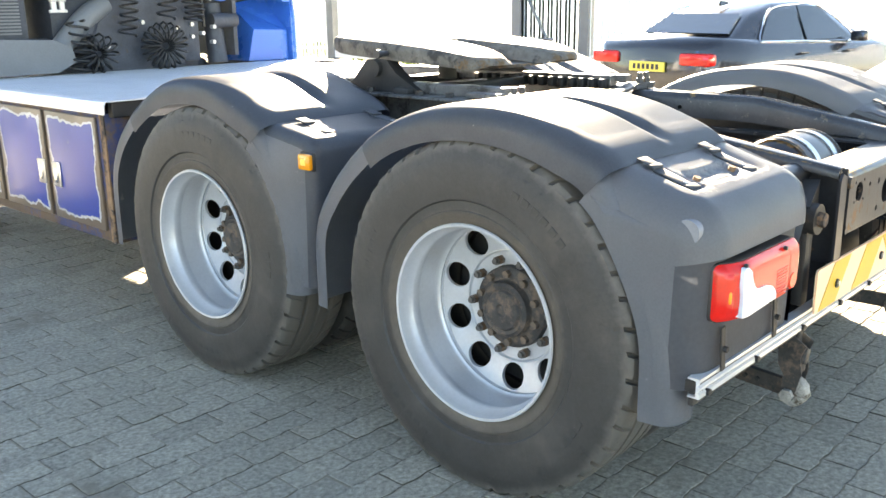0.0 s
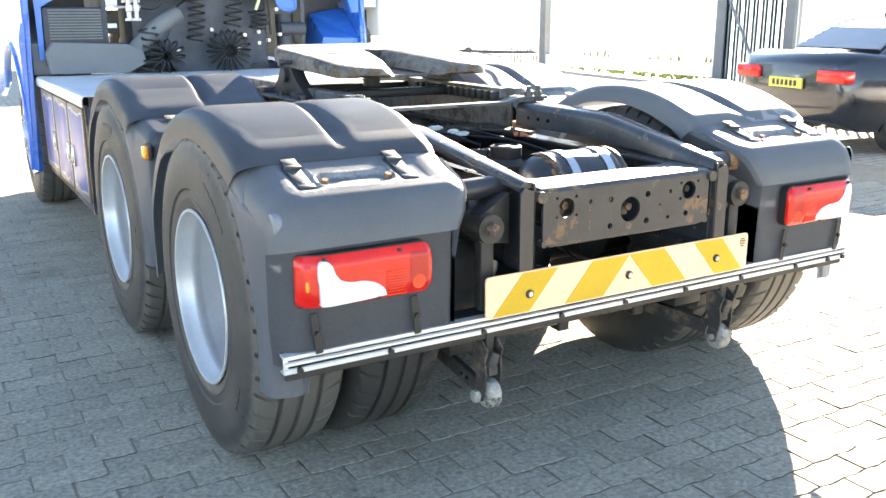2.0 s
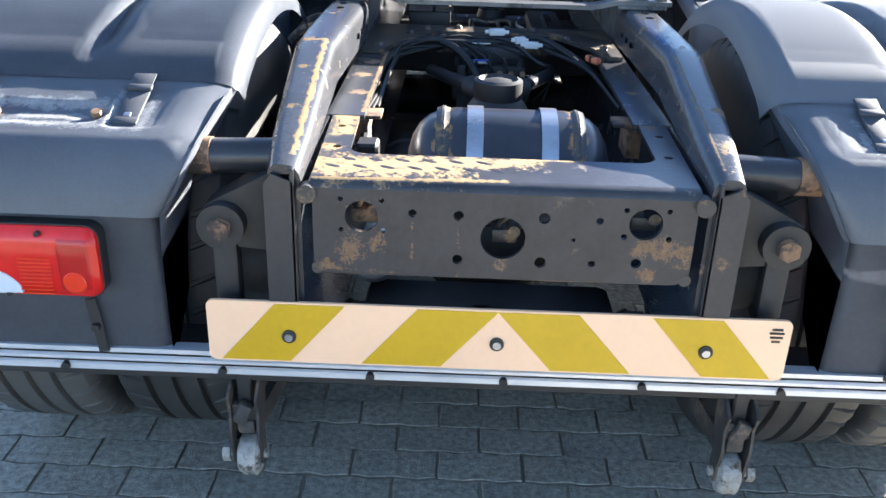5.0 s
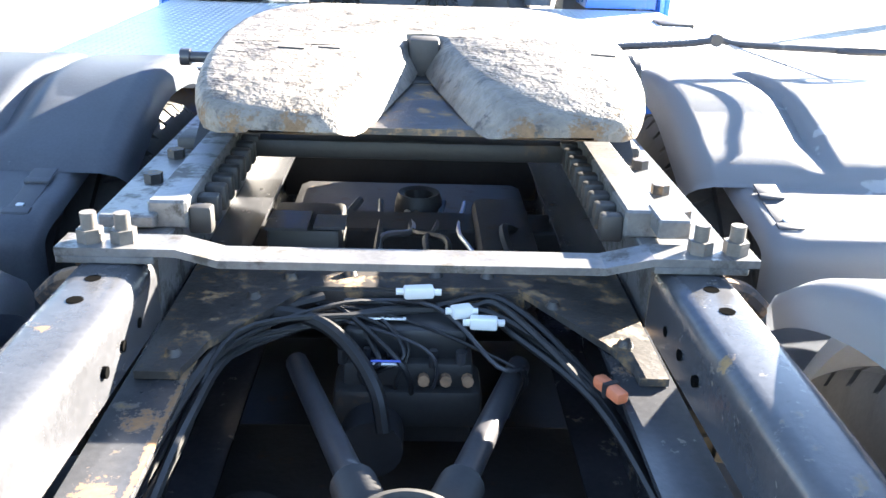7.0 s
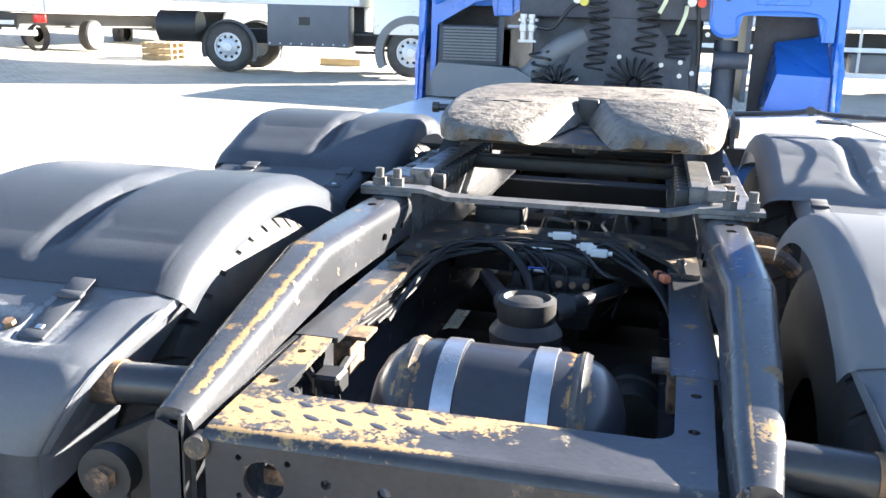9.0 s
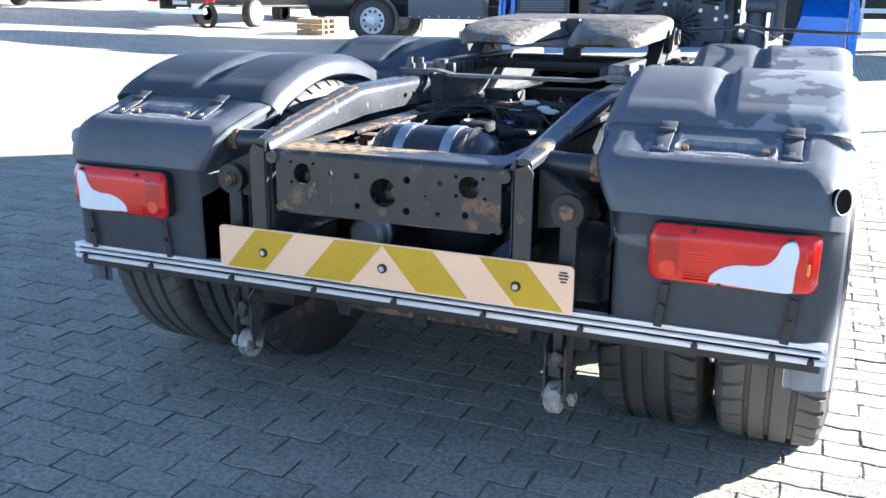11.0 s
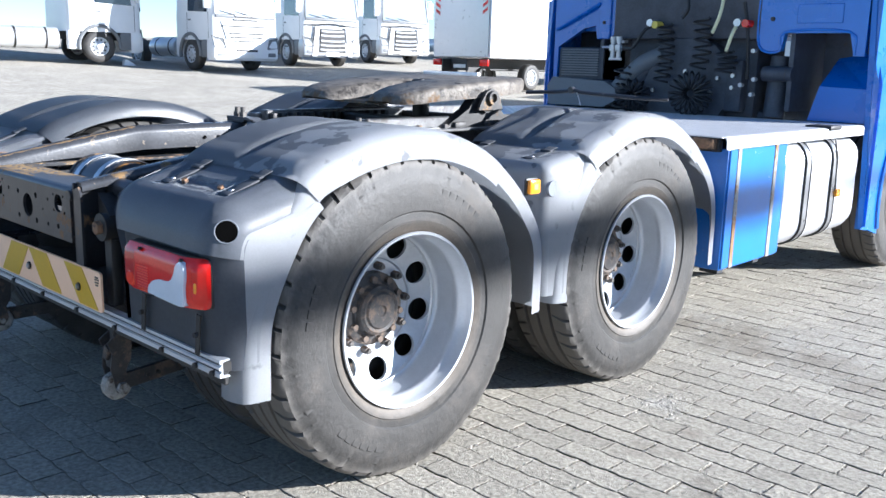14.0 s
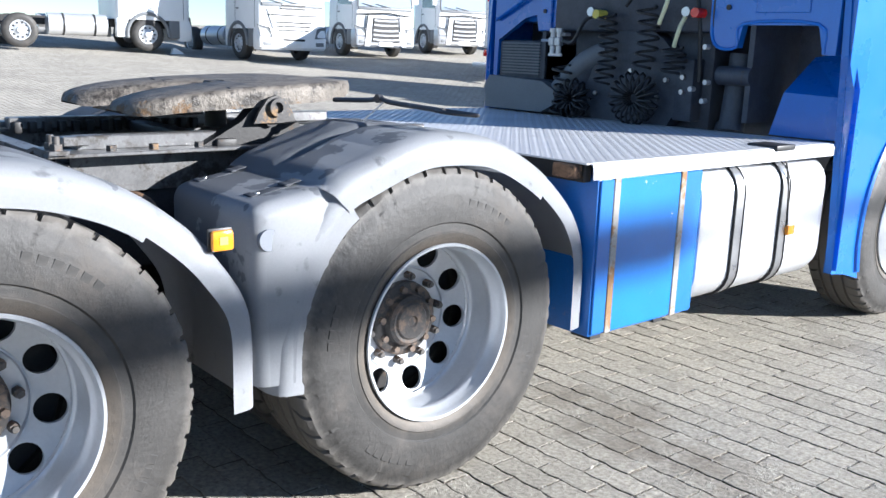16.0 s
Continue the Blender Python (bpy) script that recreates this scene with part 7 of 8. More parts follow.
# one coil lies bundled like a fan
def fan(cx, cz, r0, amp, loops, squash):
    pts = []
    for k in range(loops * 8):
        a = 2 * math.pi * k / (loops * 8)
        b = 2 * math.pi * k / 8
        r = r0 + amp * math.cos(b)
        pts.append((cx + r * math.cos(a), CY - 0.145 + 0.05 * math.sin(b), cz + squash * r * math.sin(a)))
    return tube(B(), pts, 0.0068, 6, 1, False)


part("coiled_hose", fan(0.1, 1.19, 0.1, 0.068, 20, 0.9), M_HOSE, truck, "black coiled cable bundled like a fan")
part("coiled_hose", fan(-0.36, 1.16, 0.08, 0.055, 13, 0.9), M_HOSE, truck, "black coiled hose bundled like a fan")
part("intake_duct", tube(B(), [(-0.62, CY - 0.06, 1.12), (-0.5, CY - 0.05, 1.25), (-0.36, CY - 0.04, 1.38), (-0.22, CY, 1.45)], 0.065, 14, 6), M_GREY, truck, "ribbed grey air intake duct")
for pts, m_ in (([(0.27, CY - 0.1, 1.85), (0.265, CY - 0.13, 1.72), (0.215, CY - 0.12, 1.6)], M_PALEHOSE), ([(0.37, CY - 0.1, 1.64), (0.36, CY - 0.13, 1.58), (0.325, CY - 0.12, 1.48)], M_PALEHOSE),
                ([(-0.22, CY - 0.1, 1.66), (-0.3, CY - 0.14, 1.62), (-0.4, CY - 0.12, 1.5), (-0.5, CY - 0.1, 1.5)], M_HOSE), ([(0.0, CY - 0.1, 1.85), (0.02, CY - 0.12, 1.76), (-0.02, CY - 0.12, 1.7)], M_HOSE), ([(0.4, CY - 0.06, 1.8), (0.44, CY - 0.06, 1.6), (0.46, CY - 0.05, 1.3)], M_HOSE)):
    bm = B()
    tube(bm, pts, 0.012, 8, 6)
    part("hose", bm, m_, truck)
for x, z, m_ in ((-0.224, 1.656, M_YELLOW), (-0.265, 1.67, M_STEEL), (0.451, 1.66, M_RED), (0.395, 1.665, M_STEEL)):
    bm = B()
    cyl(bm, (x, CY - 0.14, z), (x, CY - 0.06, z), 0.026, seg=14)
    part("coupling_head", bm, m_, truck)
# blue sill on the nearside front
bm = B()
box(bm, -1.2, -0.5, 4.5, 4.6, 0.96, 1.0, 0.004)
part("cross_tube", bm, M_ENGINE, truck)

# ---- the yard around ----
def disc_wheel(parent, x, y, r, w, side, m_rim=None, name="wheel"):
    """A plain lorry or car wheel on the axis x; side: which way its face looks."""
    prof = [(-w, r * 0.58), (-w, r * 0.9), (-w * 0.85, r), (-w * 0.15, r), (0.0, r * 0.9), (0.012, r * 0.75), (0.0, r * 0.58)]
    bm = lathe(B(), prof, 36)
    m = Matrix.Translation((x, y, r)) @ Matrix.Rotation(0 if side > 0 else math.pi, 4, "Z")
    wh = part(name, bm, M_TYRE, parent, "", 35, m)
    bm = lathe(B(), [(0.0, r * 0.58), (0.0, r * 0.54), (-0.05, r * 0.5), (-0.05, r * 0.4), (-0.02, r * 0.33), (-0.01, r * 0.2), (0.03, r * 0.18), (0.035, 0.0005)], 36)
    rim = part("rim", bm, m_rim or M_RIM, wh, "")
    # hand holes: black discs in place of their shade
    for k in range(10):
        a = 2 * math.pi * k / 10
        bm = B()
        cyl(bm, (-0.045, r * 0.42 * math.cos(a), r * 0.42 * math.sin(a)), (-0.03, r * 0.42 * math.cos(a), r * 0.42 * math.sin(a)), r * 0.06, seg=10)
        part("rim_hole", bm, M_BLACKP, wh)
    return wh


def at_yard(x, y, heading):
    """A pose on the yard; heading: degrees from +y, to the left."""
    return Matrix.Translation((x, y, rise(x, y))) @ Matrix.Rotation(radians(heading), 4, "Z")


def rounded(bm, x0, x1, y0, y1, zs, r=0.08):
    """A body of stacked rounded rectangles: zs rows of (z, shrink in x, shift of front, shift of rear)."""
    rings = []
    for z, sx, f, b in zs:
        ring = []
        for q, (cx, cy) in enumerate(((x1 - sx - r, y1 + f - r), (x0 + sx + r, y1 + f - r), (x0 + sx + r, y0 + b + r), (x1 - sx - r, y0 + b + r))):
            for i in range(4):
                a = math.pi / 2 * (q + i / 3)
                ring.append((cx + r * math.cos(a), cy + r * math.sin(a), z))
        rings.append(ring)
    return loft(bm, rings)


def white_lorry(m, label, style=0):
    """A cab-over tractor facing +y with its front axle at y = 0."""
    v = thing("white_lorry", label, "truck", m, "lorries parked in a row")
    bm = B()
    rounded(bm, -1.22, 1.22, -0.95, 1.35, ((0.95, 0.0, 0.0, 0.0), (1.6, 0.0, 0.0, 0.0), (2.0, 0.02, -0.02, 0.0), (2.9, 0.06, -0.2, 0.0), (3.4, 0.1, -0.45, 0.05), (3.75, 0.16, -0.8, 0.15)), 0.14)
    part("cab_body", bm, M_WHITE, v, "white cab", 40)
    bm = B()
    loft(bm, [[(-1.08, 1.345, 1.75), (1.08, 1.345, 1.75), (1.02, 1.17, 2.78), (-1.02, 1.17, 2.78)], [(-1.08, 1.375, 1.75), (1.08, 1.375, 1.75), (1.02, 1.2, 2.78), (-1.02, 1.2, 2.78)]])
    part("windscreen", bm, M_SCREEN, v, "", 0)
    for s in SIDE:
        part("pillar_trim", tube(B(), [(s * 1.1, 1.36, 1.74), (s * 1.04, 1.19, 2.8)], 0.035, 6, 1, False), M_GREY if style else M_WHITE, v)
    part("cowl", box(B(), -1.1, 1.1, 1.34, 1.39, 1.64, 1.74, 0.015, 2), M_GREY, v, "grey cowl under the windscreen")
    bm = B()
    rounded(bm, -1.23, 1.23, 0.95, 1.42, ((0.32, 0.04, -0.08, 0.0), (0.4, 0.0, 0.0, 0.0), (0.8, 0.0, 0.0, 0.0), (0.96, 0.02, -0.03, 0.0)), 0.12)
    part("bumper", bm, M_SILVER if style else M_WHITE, v, "", 40)
    bm = B()
    if style:
        loft(bm, [[(-0.58, y, 0.5), (0.58, y, 0.5), (0.5, y, 1.36), (-0.5, y, 1.36)] for y in (1.36, 1.43)])
        gr = part("grille", bm, M_BLACKP, v, "dark radiator grille in a pale frame", 0)
        for k in range(5):
            z = 0.56 + 0.16 * k + (0.03 if k > 2 else 0.0)
            w = 0.53 - 0.012 * k
            bm = B()
            loft(bm, [[(-w, y, z + 0.02), (-w * 0.45, y, z), (w * 0.45, y, z), (w, y, z + 0.02), (w, y, z + 0.085), (w * 0.45, y, z + 0.065), (-w * 0.45, y, z + 0.065), (-w, y, z + 0.085)] for y in (1.42, 1.455)])
            part("grille_bar", bm, M_SILVER, gr, "", 0)
        for s in SIDE:
            bm = B()
            loft(bm, [[(s * 0.66, y, 0.36), (s * 0.86, y, 0.36), (s * 0.72, y, 1.44), (s * 0.54, y, 1.44)] for y in (1.4, 1.44)])
            part("grille_cheek", bm, M_WHITE, gr, "white upright beside the grille", 0)
            bm = B()
            loft(bm, [[(s * 0.865, y, 0.36), (s * 0.885, y, 0.36), (s * 0.745, y, 1.46), (s * 0.725, y, 1.46)] for y in (1.4, 1.435)])
            part("shut_line", bm, M_BLACKP, gr, "", 0)
        part("grille_brow", tube(B(), [(-1.15, 1.33, 1.47), (-0.6, 1.42, 1.5), (0.0, 1.44, 1.55), (0.6, 1.42, 1.5), (1.15, 1.33, 1.47)], 0.028, 6, 4), M_BLACKP, gr)
        part("number_panel", box(B(), -0.3, 0.3, 1.42, 1.445, 0.36, 0.48, 0.01), M_WHITE, gr)
    else:
        loft(bm, [[(-0.62, y, 0.72), (0.62, y, 0.72), (0.92, y, 1.55), (-0.92, y, 1.55)] for y in (1.34, 1.4)])
        gr = part("grille", bm, M_WHITE, v, "white slatted grille", 0)
        for z, w in ((0.78, 0.5), (0.9, 0.56), (1.02, 0.6), (1.14, 0.65), (1.36, 0.86), (1.56, 0.44), (1.66, 0.4)):
            bm = B()
            loft(bm, [[(-w, y, z), (w, y, z), (w + 0.03, y, z + 0.045), (-w - 0.03, y, z + 0.045)] for y in (1.35, 1.403)])
            part("slot", bm, M_BLACKP, gr, "dark slot between the slats", 0)
            bm = B()
            box(bm, -w - 0.03, w + 0.03, 1.38, 1.43, z + 0.045, z + 0.07, 0.008)
            part("grille_bar", bm, M_WHITE, gr)
        part("lower_slot", box(B(), -0.4, 0.4, 1.4, 1.428, 0.6, 0.67, 0.01), M_BLACKP, gr)
    for s in SIDE:
        bm = B()
        loft(bm, [[(s * 0.78, 1.4, 0.7), (s * 1.16, 1.36, 0.74), (s * 1.2, 1.3, 1.06), (s * 0.86, 1.38, 0.98)], [(s * 0.78, 1.435, 0.7), (s * 1.16, 1.4, 0.74), (s * 1.22, 1.34, 1.06), (s * 0.86, 1.42, 0.98)]])
        part("headlight", bm, M_GREY, v, "smoky headlight", 0)
        part("headlight_rim", tube(B(), [(s * 0.78, 1.43, 0.7), (s * 1.17, 1.4, 0.73), (s * 1.22, 1.33, 1.07), (s * 0.86, 1.42, 0.99), (s * 0.78, 1.43, 0.7)], 0.018, 6, 1, False), M_GREY, v)
        part("fog_lamp", box(B(), s * 0.8, s * 1.1, 1.4, 1.43, 0.45, 0.58, 0.02, 2), M_GREY, v)
        bm = B()
        box(bm, s * 1.24, s * 1.42, 1.15, 1.27, 1.9, 2.55, 0.03, 2)
        tube(bm, [(s * 1.15, 1.2, 2.6), (s * 1.33, 1.24, 2.62), (s * 1.33, 1.22, 2.5)], 0.02, 6, 3)
        part("mirror", bm, M_WHITE, v)
        bm = B()
        loft(bm, [[(s * 1.2, -0.1, 1.85), (s * 1.2, 1.05, 1.8), (s * 1.18, 0.9, 2.6), (s * 1.18, -0.1, 2.6)], [(s * 1.228, -0.1, 1.85), (s * 1.228, 1.05, 1.8), (s * 1.205, 0.9, 2.6), (s * 1.205, -0.1, 2.6)]])
        part("door_window", bm, M_GLASS, v, "", 0)
        for y in (-0.18, 1.12):
            part("door_gap", box(B(), s * 1.215, s * 1.224, y, y + 0.02, 1.0, 1.8), M_GREY, v)
        part("door_handle", box(B(), s * 1.22, s * 1.24, -0.1, 0.08, 1.55, 1.6, 0.008), M_GREY, v)
        part("sill", box(B(), s * 1.0, s * 1.215, 0.66, 1.0, 0.4, 0.95, 0.02, 2), M_GREY, v, "dark entry step")
        bm = B()
        tube(bm, [(s * 1.21, 0.64 * math.cos(radians(a)), 0.5 + 0.64 * math.sin(radians(a))) for a in range(190, -12, -15)], 0.06, 8, 2)
        part("arch", bm, M_GREY, v)
        disc_wheel(v, s * 1.2, 0.0, 0.5, 0.3, s)
        disc_wheel(v, s * 1.2, -3.7, 0.5, 0.3, s)
        bm = B()
        box(bm, s * 0.38, s * 0.46, -5.0, 0.9, 0.7, 0.95)
        part("frame_rail", bm, M_DARK, v)
        bm = B()
        cyl(bm, (s * 0.85, -2.9, 0.72), (s * 0.85, -1.2, 0.72), 0.32, seg=24)
        part("fuel_tank", bm, M_TANKALU, v)
        for y in (-2.5, -1.6):
            part("tank_strap", cyl(B(), (s * 0.85, y, 0.72), (s * 0.85, y + 0.06, 0.72), 0.327, seg=24), M_DARK, v)
        bm = B()
        box(bm, s * 0.95, s * 1.2, -0.95, -0.6, 0.4, 0.97, 0.03, 2)
        part("step", bm, M_WHITE, v)
    for k in (0.35, -0.2):
        bm = B()
        tube(bm, [(k, 1.39, 1.74), (k + 0.25, 1.4, 1.78), (k + 0.6, 1.38, 1.85)], 0.012, 6, 3)
        part("wiper", bm, M_BLACKP, v)
    bm = B()
    box(bm, -0.26, 0.26, 1.425, 1.435, 0.42, 0.53)
    part("number_plate", bm, M_LABEL, v)
    return v


white_lorry(at_yard(-25.0, 20.7, -99), "white tractor lorry with a dark barred grille, parked in a row", 1)
white_lorry(at_yard(-26.4, 25.9, -103), "white tractor lorry at the end of the parked row", 1)
white_lorry(at_yard(-23.3, 15.6, -91), "white tractor lorry with a wide slatted grille, parked in a row", 0)
white_lorry(at_yard(-26.0, 12.2, -7), "white tractor lorry parked side-on across the yard", 0)
white_lorry(at_yard(-28.0, 33.0, -100), "white tractor lorry at the back of the yard", 1)
ch = thing("wheel_chock", "white wheel chock lying on the paving before a lorry wheel", "chock", at_yard(-24.7, 12.95, -7))
bm = B()
prism(bm, [(-0.2, 0.0), (0.2, 0.0), (0.14, 0.06), (-0.1, 0.2), (-0.16, 0.18)], YZ @ Matrix.Translation((0, 0, -0.1)), 0.2)
part("wedge", bm, M_WHITE, ch, "", 0)

# box lorry with tail lift
v = thing("box_lorry", "white box lorry with a lowered tail lift and striped rear corners", "truck", at_yard(-16.46, 19.86, -1))
bm = B()
box(bm, -1.25, 1.25, 0.0, 7.2, 1.0, 3.35, 0.03, 2)
part("cargo_box", bm, M_WHITE, v, "white cargo box")
bm = B()
box(bm, -1.18, 1.18, -0.04, 0.0, 1.02, 3.3, 0.01)
rd = part("rear_door", bm, M_SILVER, v, "pale rear door")
for s in SIDE:
    for k in range(5):
        bm = B()
        z = 2.3 + 0.2 * k
        loft(bm, [[(s * 0.92, -0.046, z), (s * 1.12, -0.046, z + 0.12), (s * 1.12, -0.046, z + 0.22), (s * 0.92, -0.046, z + 0.1)], [(s * 0.92, -0.05, z), (s * 1.12, -0.05, z + 0.12), (s * 1.12, -0.05, z + 0.22), (s * 0.92, -0.05, z + 0.1)]])
        part("warning_stripe", bm, M_RED, rd, "red warning stripe", 0)
    bm = B()
    box(bm, s * 0.85, s * 1.2, -0.06, 0.02, 0.75, 0.95, 0.02, 2)
    part("tail_lamp", bm, M_RED, v)
    disc_wheel(v, s * 1.1, 2.2, 0.42, 0.3, s)
    disc_wheel(v, s * 1.1, 6.6, 0.42, 0.3, s)
    bm = B()
    box(bm, s * 0.5, s * 0.56, -0.3, 0.4, 0.45, 0.95, 0.01)
    part("lift_arm", bm, M_DARK, v)
bm = B()
box(bm, -1.2, 1.2, -0.5, -0.35, 0.42, 0.56, 0.03, 2)
part("under_run_bar", bm, M_ALU, v, "aluminium under-run bar")
bm = B()
box(bm, -0.45, 0.45, 0.0, 8.4, 0.6, 0.98, 0.02)
part("chassis", bm, M_DARK, v)
bm = B()
rounded(bm, -1.15, 1.15, 7.3, 9.1, ((0.5, 0.0, 0.0, 0.0), (1.5, 0.0, 0.0, 0.0), (2.6, 0.1, -0.5, 0.0)), 0.1)
part("cab_body", bm, M_WHITE, v, "", 40)
bm = B()
box(bm, -0.26, 0.26, -0.06, -0.05, 0.68, 0.79)
part("number_plate", bm, M_LABEL, v)
bm = B()
lathe(bm, [(-0.1, 0.36), (0.1, 0.36)], 24)
bmesh.ops.translate(bm, verts=bm.verts, vec=(0.6, 0.4, 0.36))
part("spare_wheel", bm, M_TYRE, v)

# fuel lorry side-on ahead
v = thing("fuel_lorry", "fuel lorry with a pale tank body and slate grey side box", "truck", at_yard(-9.66, 19.7, -83))
bm = B()
box(bm, -0.45, 0.45, -2.0, 5.3, 0.65, 0.98, 0.01)
part("chassis", bm, M_DARK, v, "dark chassis")
for s in SIDE:
    disc_wheel(v, s * 1.2, 0.0, 0.56, 0.32, s)
    disc_wheel(v, s * 1.2, 4.28, 0.56, 0.32, s)
    bm = B()
    tube(bm, [(s * 1.05, 0.62 * math.cos(radians(a)), 0.52 + 0.62 * math.sin(radians(a))) for a in range(200, -30, -15)], 0.05, 6, 2)
    loft(bm, [[(s * 0.9, 0.62 * math.cos(radians(a)), 0.52 + 0.62 * math.sin(radians(a))) for a in range(200, -30, -15)], [(s * 1.24, 0.63 * math.cos(radians(a)), 0.52 + 0.63 * math.sin(radians(a))) for a in range(200, -30, -15)]], closed=False)
    part("mudguard", bm, M_GREY, v)
    bm = B()
    box(bm, s * 0.6, s * 1.22, 0.95, 2.85, 0.62, 1.75, 0.02, 2)
    sb = part("side_box", bm, M_SLATE, v, "slate grey side box with rivets")
    bm = B()
    box(bm, s * 1.22, s * 1.235, 1.7, 1.95, 1.1, 1.28, 0.004)
    part("vent", bm, M_BLACKP, sb)
    for k in range(8):
        bm = B()
        cyl(bm, (s * 1.22, 1.0 + 0.25 * k, 0.68), (s * 1.232, 1.0 + 0.25 * k, 0.68), 0.018, seg=8)
        cyl(bm, (s * 1.22, 1.0 + 0.25 * k, 1.69), (s * 1.232, 1.0 + 0.25 * k, 1.69), 0.018, seg=8)
        part("rivet", bm, M_LABEL, sb)
    bm = B()
    arc = [radians(a) for a in range(208, 20, -9)]
    loft(bm, [[(s * x, 4.28 + r * math.cos(a), 0.56 + r * math.sin(a)) for a in arc] for x, r in ((0.95, 0.64), (1.25, 0.64), (1.262, 0.68), (1.258, 0.8), (1.24, 0.82))], closed=False)
    box(bm, s * 1.0, s * 1.25, 3.56, 3.62, 0.2, 0.5, 0.01)
    part("front_arch", bm, M_GREY, v, "grey front arch")
    bm = B()
    cyl(bm, (s * 0.9, -1.7, 1.0), (s * 0.9, -0.75, 1.0), 0.36, seg=26)
    part("side_drum", bm, M_BLACKP, v, "black side drum")
bm = B()
rounded(bm, -1.24, 1.24, 3.4, 5.5, ((0.95, 0.0, 0.0, 0.0), (2.0, 0.0, 0.0, 0.0), (3.1, 0.1, -0.3, 0.0)), 0.1)
# grey here is a white cab's shade put into the paint
part("cab_body", bm, M_SILVER, v, "white cab toned pale grey for its shaded side", 40)
for s in SIDE:
    for k in range(2):
        part("step", box(B(), s * 1.0, s * 1.22, 3.0, 3.45, 0.5 + 0.4 * k, 0.56 + 0.4 * k, 0.01), M_BLACKP, v)
bm = B()
rounded(bm, -1.24, 1.24, -1.95, 3.1, ((1.55, 0.02, 0.0, 0.0), (1.6, 0.0, 0.0, 0.0), (2.05, 0.0, 0.0, 0.0)), 0.06)
tk = part("tank_body", bm, M_WHITE, v, "pale tank body with a lime band", 40)
bm = B()
rounded(bm, -1.245, 1.245, -1.95, 3.1, ((2.05, 0.0, 0.0, 0.0), (2.9, 0.1, 0.0, 0.0), (3.2, 0.4, 0.0, 0.0)), 0.06)
part("lime_band", bm, M_LIME, tk, "lime yellow upper body", 40)
for y, m_ in ((-0.95, M_RED), (-0.45, M_LABEL)):
    bm = B()
    loft(bm, [[(x_, y - 0.19, 1.86), (x_, y, 2.05), (x_, y + 0.19, 1.86), (x_, y, 1.67)] for x_ in (1.242, 1.25)])
    part("hazard_diamond", bm, m_, tk, "diamond hazard sign", 0)
p = thing("pallet", "stacked pale wooden pallets on the paving", "pallet", at_yard(-12.9, 21.5, -80))
for k in range(3):
    for j in range(5):
        part("deck_board", box(B(), -0.6, 0.6, -0.4 + 0.17 * j, -0.28 + 0.17 * j, 0.12 + 0.16 * k, 0.14 + 0.16 * k), M_WOOD, p)
    for x in (-0.55, 0.0, 0.45):
        bm = B()
        box(bm, x, x + 0.1, -0.4, 0.4, 0.0 + 0.16 * k, 0.12 + 0.16 * k)
        part("bearer", bm, M_WOOD, p)

bm = B()
box(bm, -0.6, 0.6, -0.08, 0.08, 0.0, 0.18, 0.01)
tagged(part("timber", bm, M_WOOD, None, "pale timber baulk lying on the paving", 30, at_yard(-8.2, 22.6, -5)), category="timber")

# box lorry ahead of the cab
v = thing("white_box_lorry", "white box lorry with pale side guard rails", "truck", at_yard(0.8, 21.45, -90))
bm = B()
box(bm, -1.25, 1.25, 0.0, 8.3, 1.4, 3.7, 0.03, 2)
bx = part("cargo_box", bm, M_WHITE, v, "white cargo box")
for y in (0.12, 0.3):
    part("lock_bar", cyl(B(), (1.27, y, 1.45), (1.27, y, 3.6), 0.02, seg=8), M_SILVER, bx)
part("bottom_rail", box(B(), -1.26, 1.26, 0.0, 8.3, 1.36, 1.42, 0.01), M_SILVER, bx)
part("chassis", box(B(), -0.45, 0.45, 0.0, 9.6, 0.75, 1.3, 0.02), M_DARK, v)
for s in SIDE:
    disc_wheel(v, s * 1.18, 2.3, 0.5, 0.32, s)
    disc_wheel(v, s * 1.18, 7.7, 0.5, 0.32, s, M_WHITE)
    for z in (0.34, 0.89):
        for y0, y1 in ((0.1, 1.6), (3.0, 6.75)):
            part("guard_rail", box(B(), s * 1.16, s * 1.2, y0, y1, z, z + 0.1, 0.01), M_WHITE, v, "white side guard rail")
    for y in (0.9, 3.6, 6.05):
        part("guard_post", box(B(), s * 1.12, s * 1.16, y, y + 0.06, 0.36, 1.4), M_SILVER, v)
    part("side_tank", cyl(B(), (s * 0.82, 6.1, 0.7), (s * 0.82, 6.9, 0.7), 0.28, seg=24), M_TANKALU, v)
    part("battery_box", box(B(), s * 0.6, s * 1.08, 3.5, 4.3, 0.45, 0.85, 0.02, 2), M_GREY, v)
bm = B()
rounded(bm, -1.2, 1.2, 8.4, 10.2, ((0.6, 0.0, 0.0, 0.0), (0.9, 0.0, 0.0, 0.0), (1.7, 0.0, 0.0, 0.0), (3.0, 0.1, -0.4, 0.0)), 0.12)
part("cab_body", bm, M_WHITE, v, "white cab", 40)

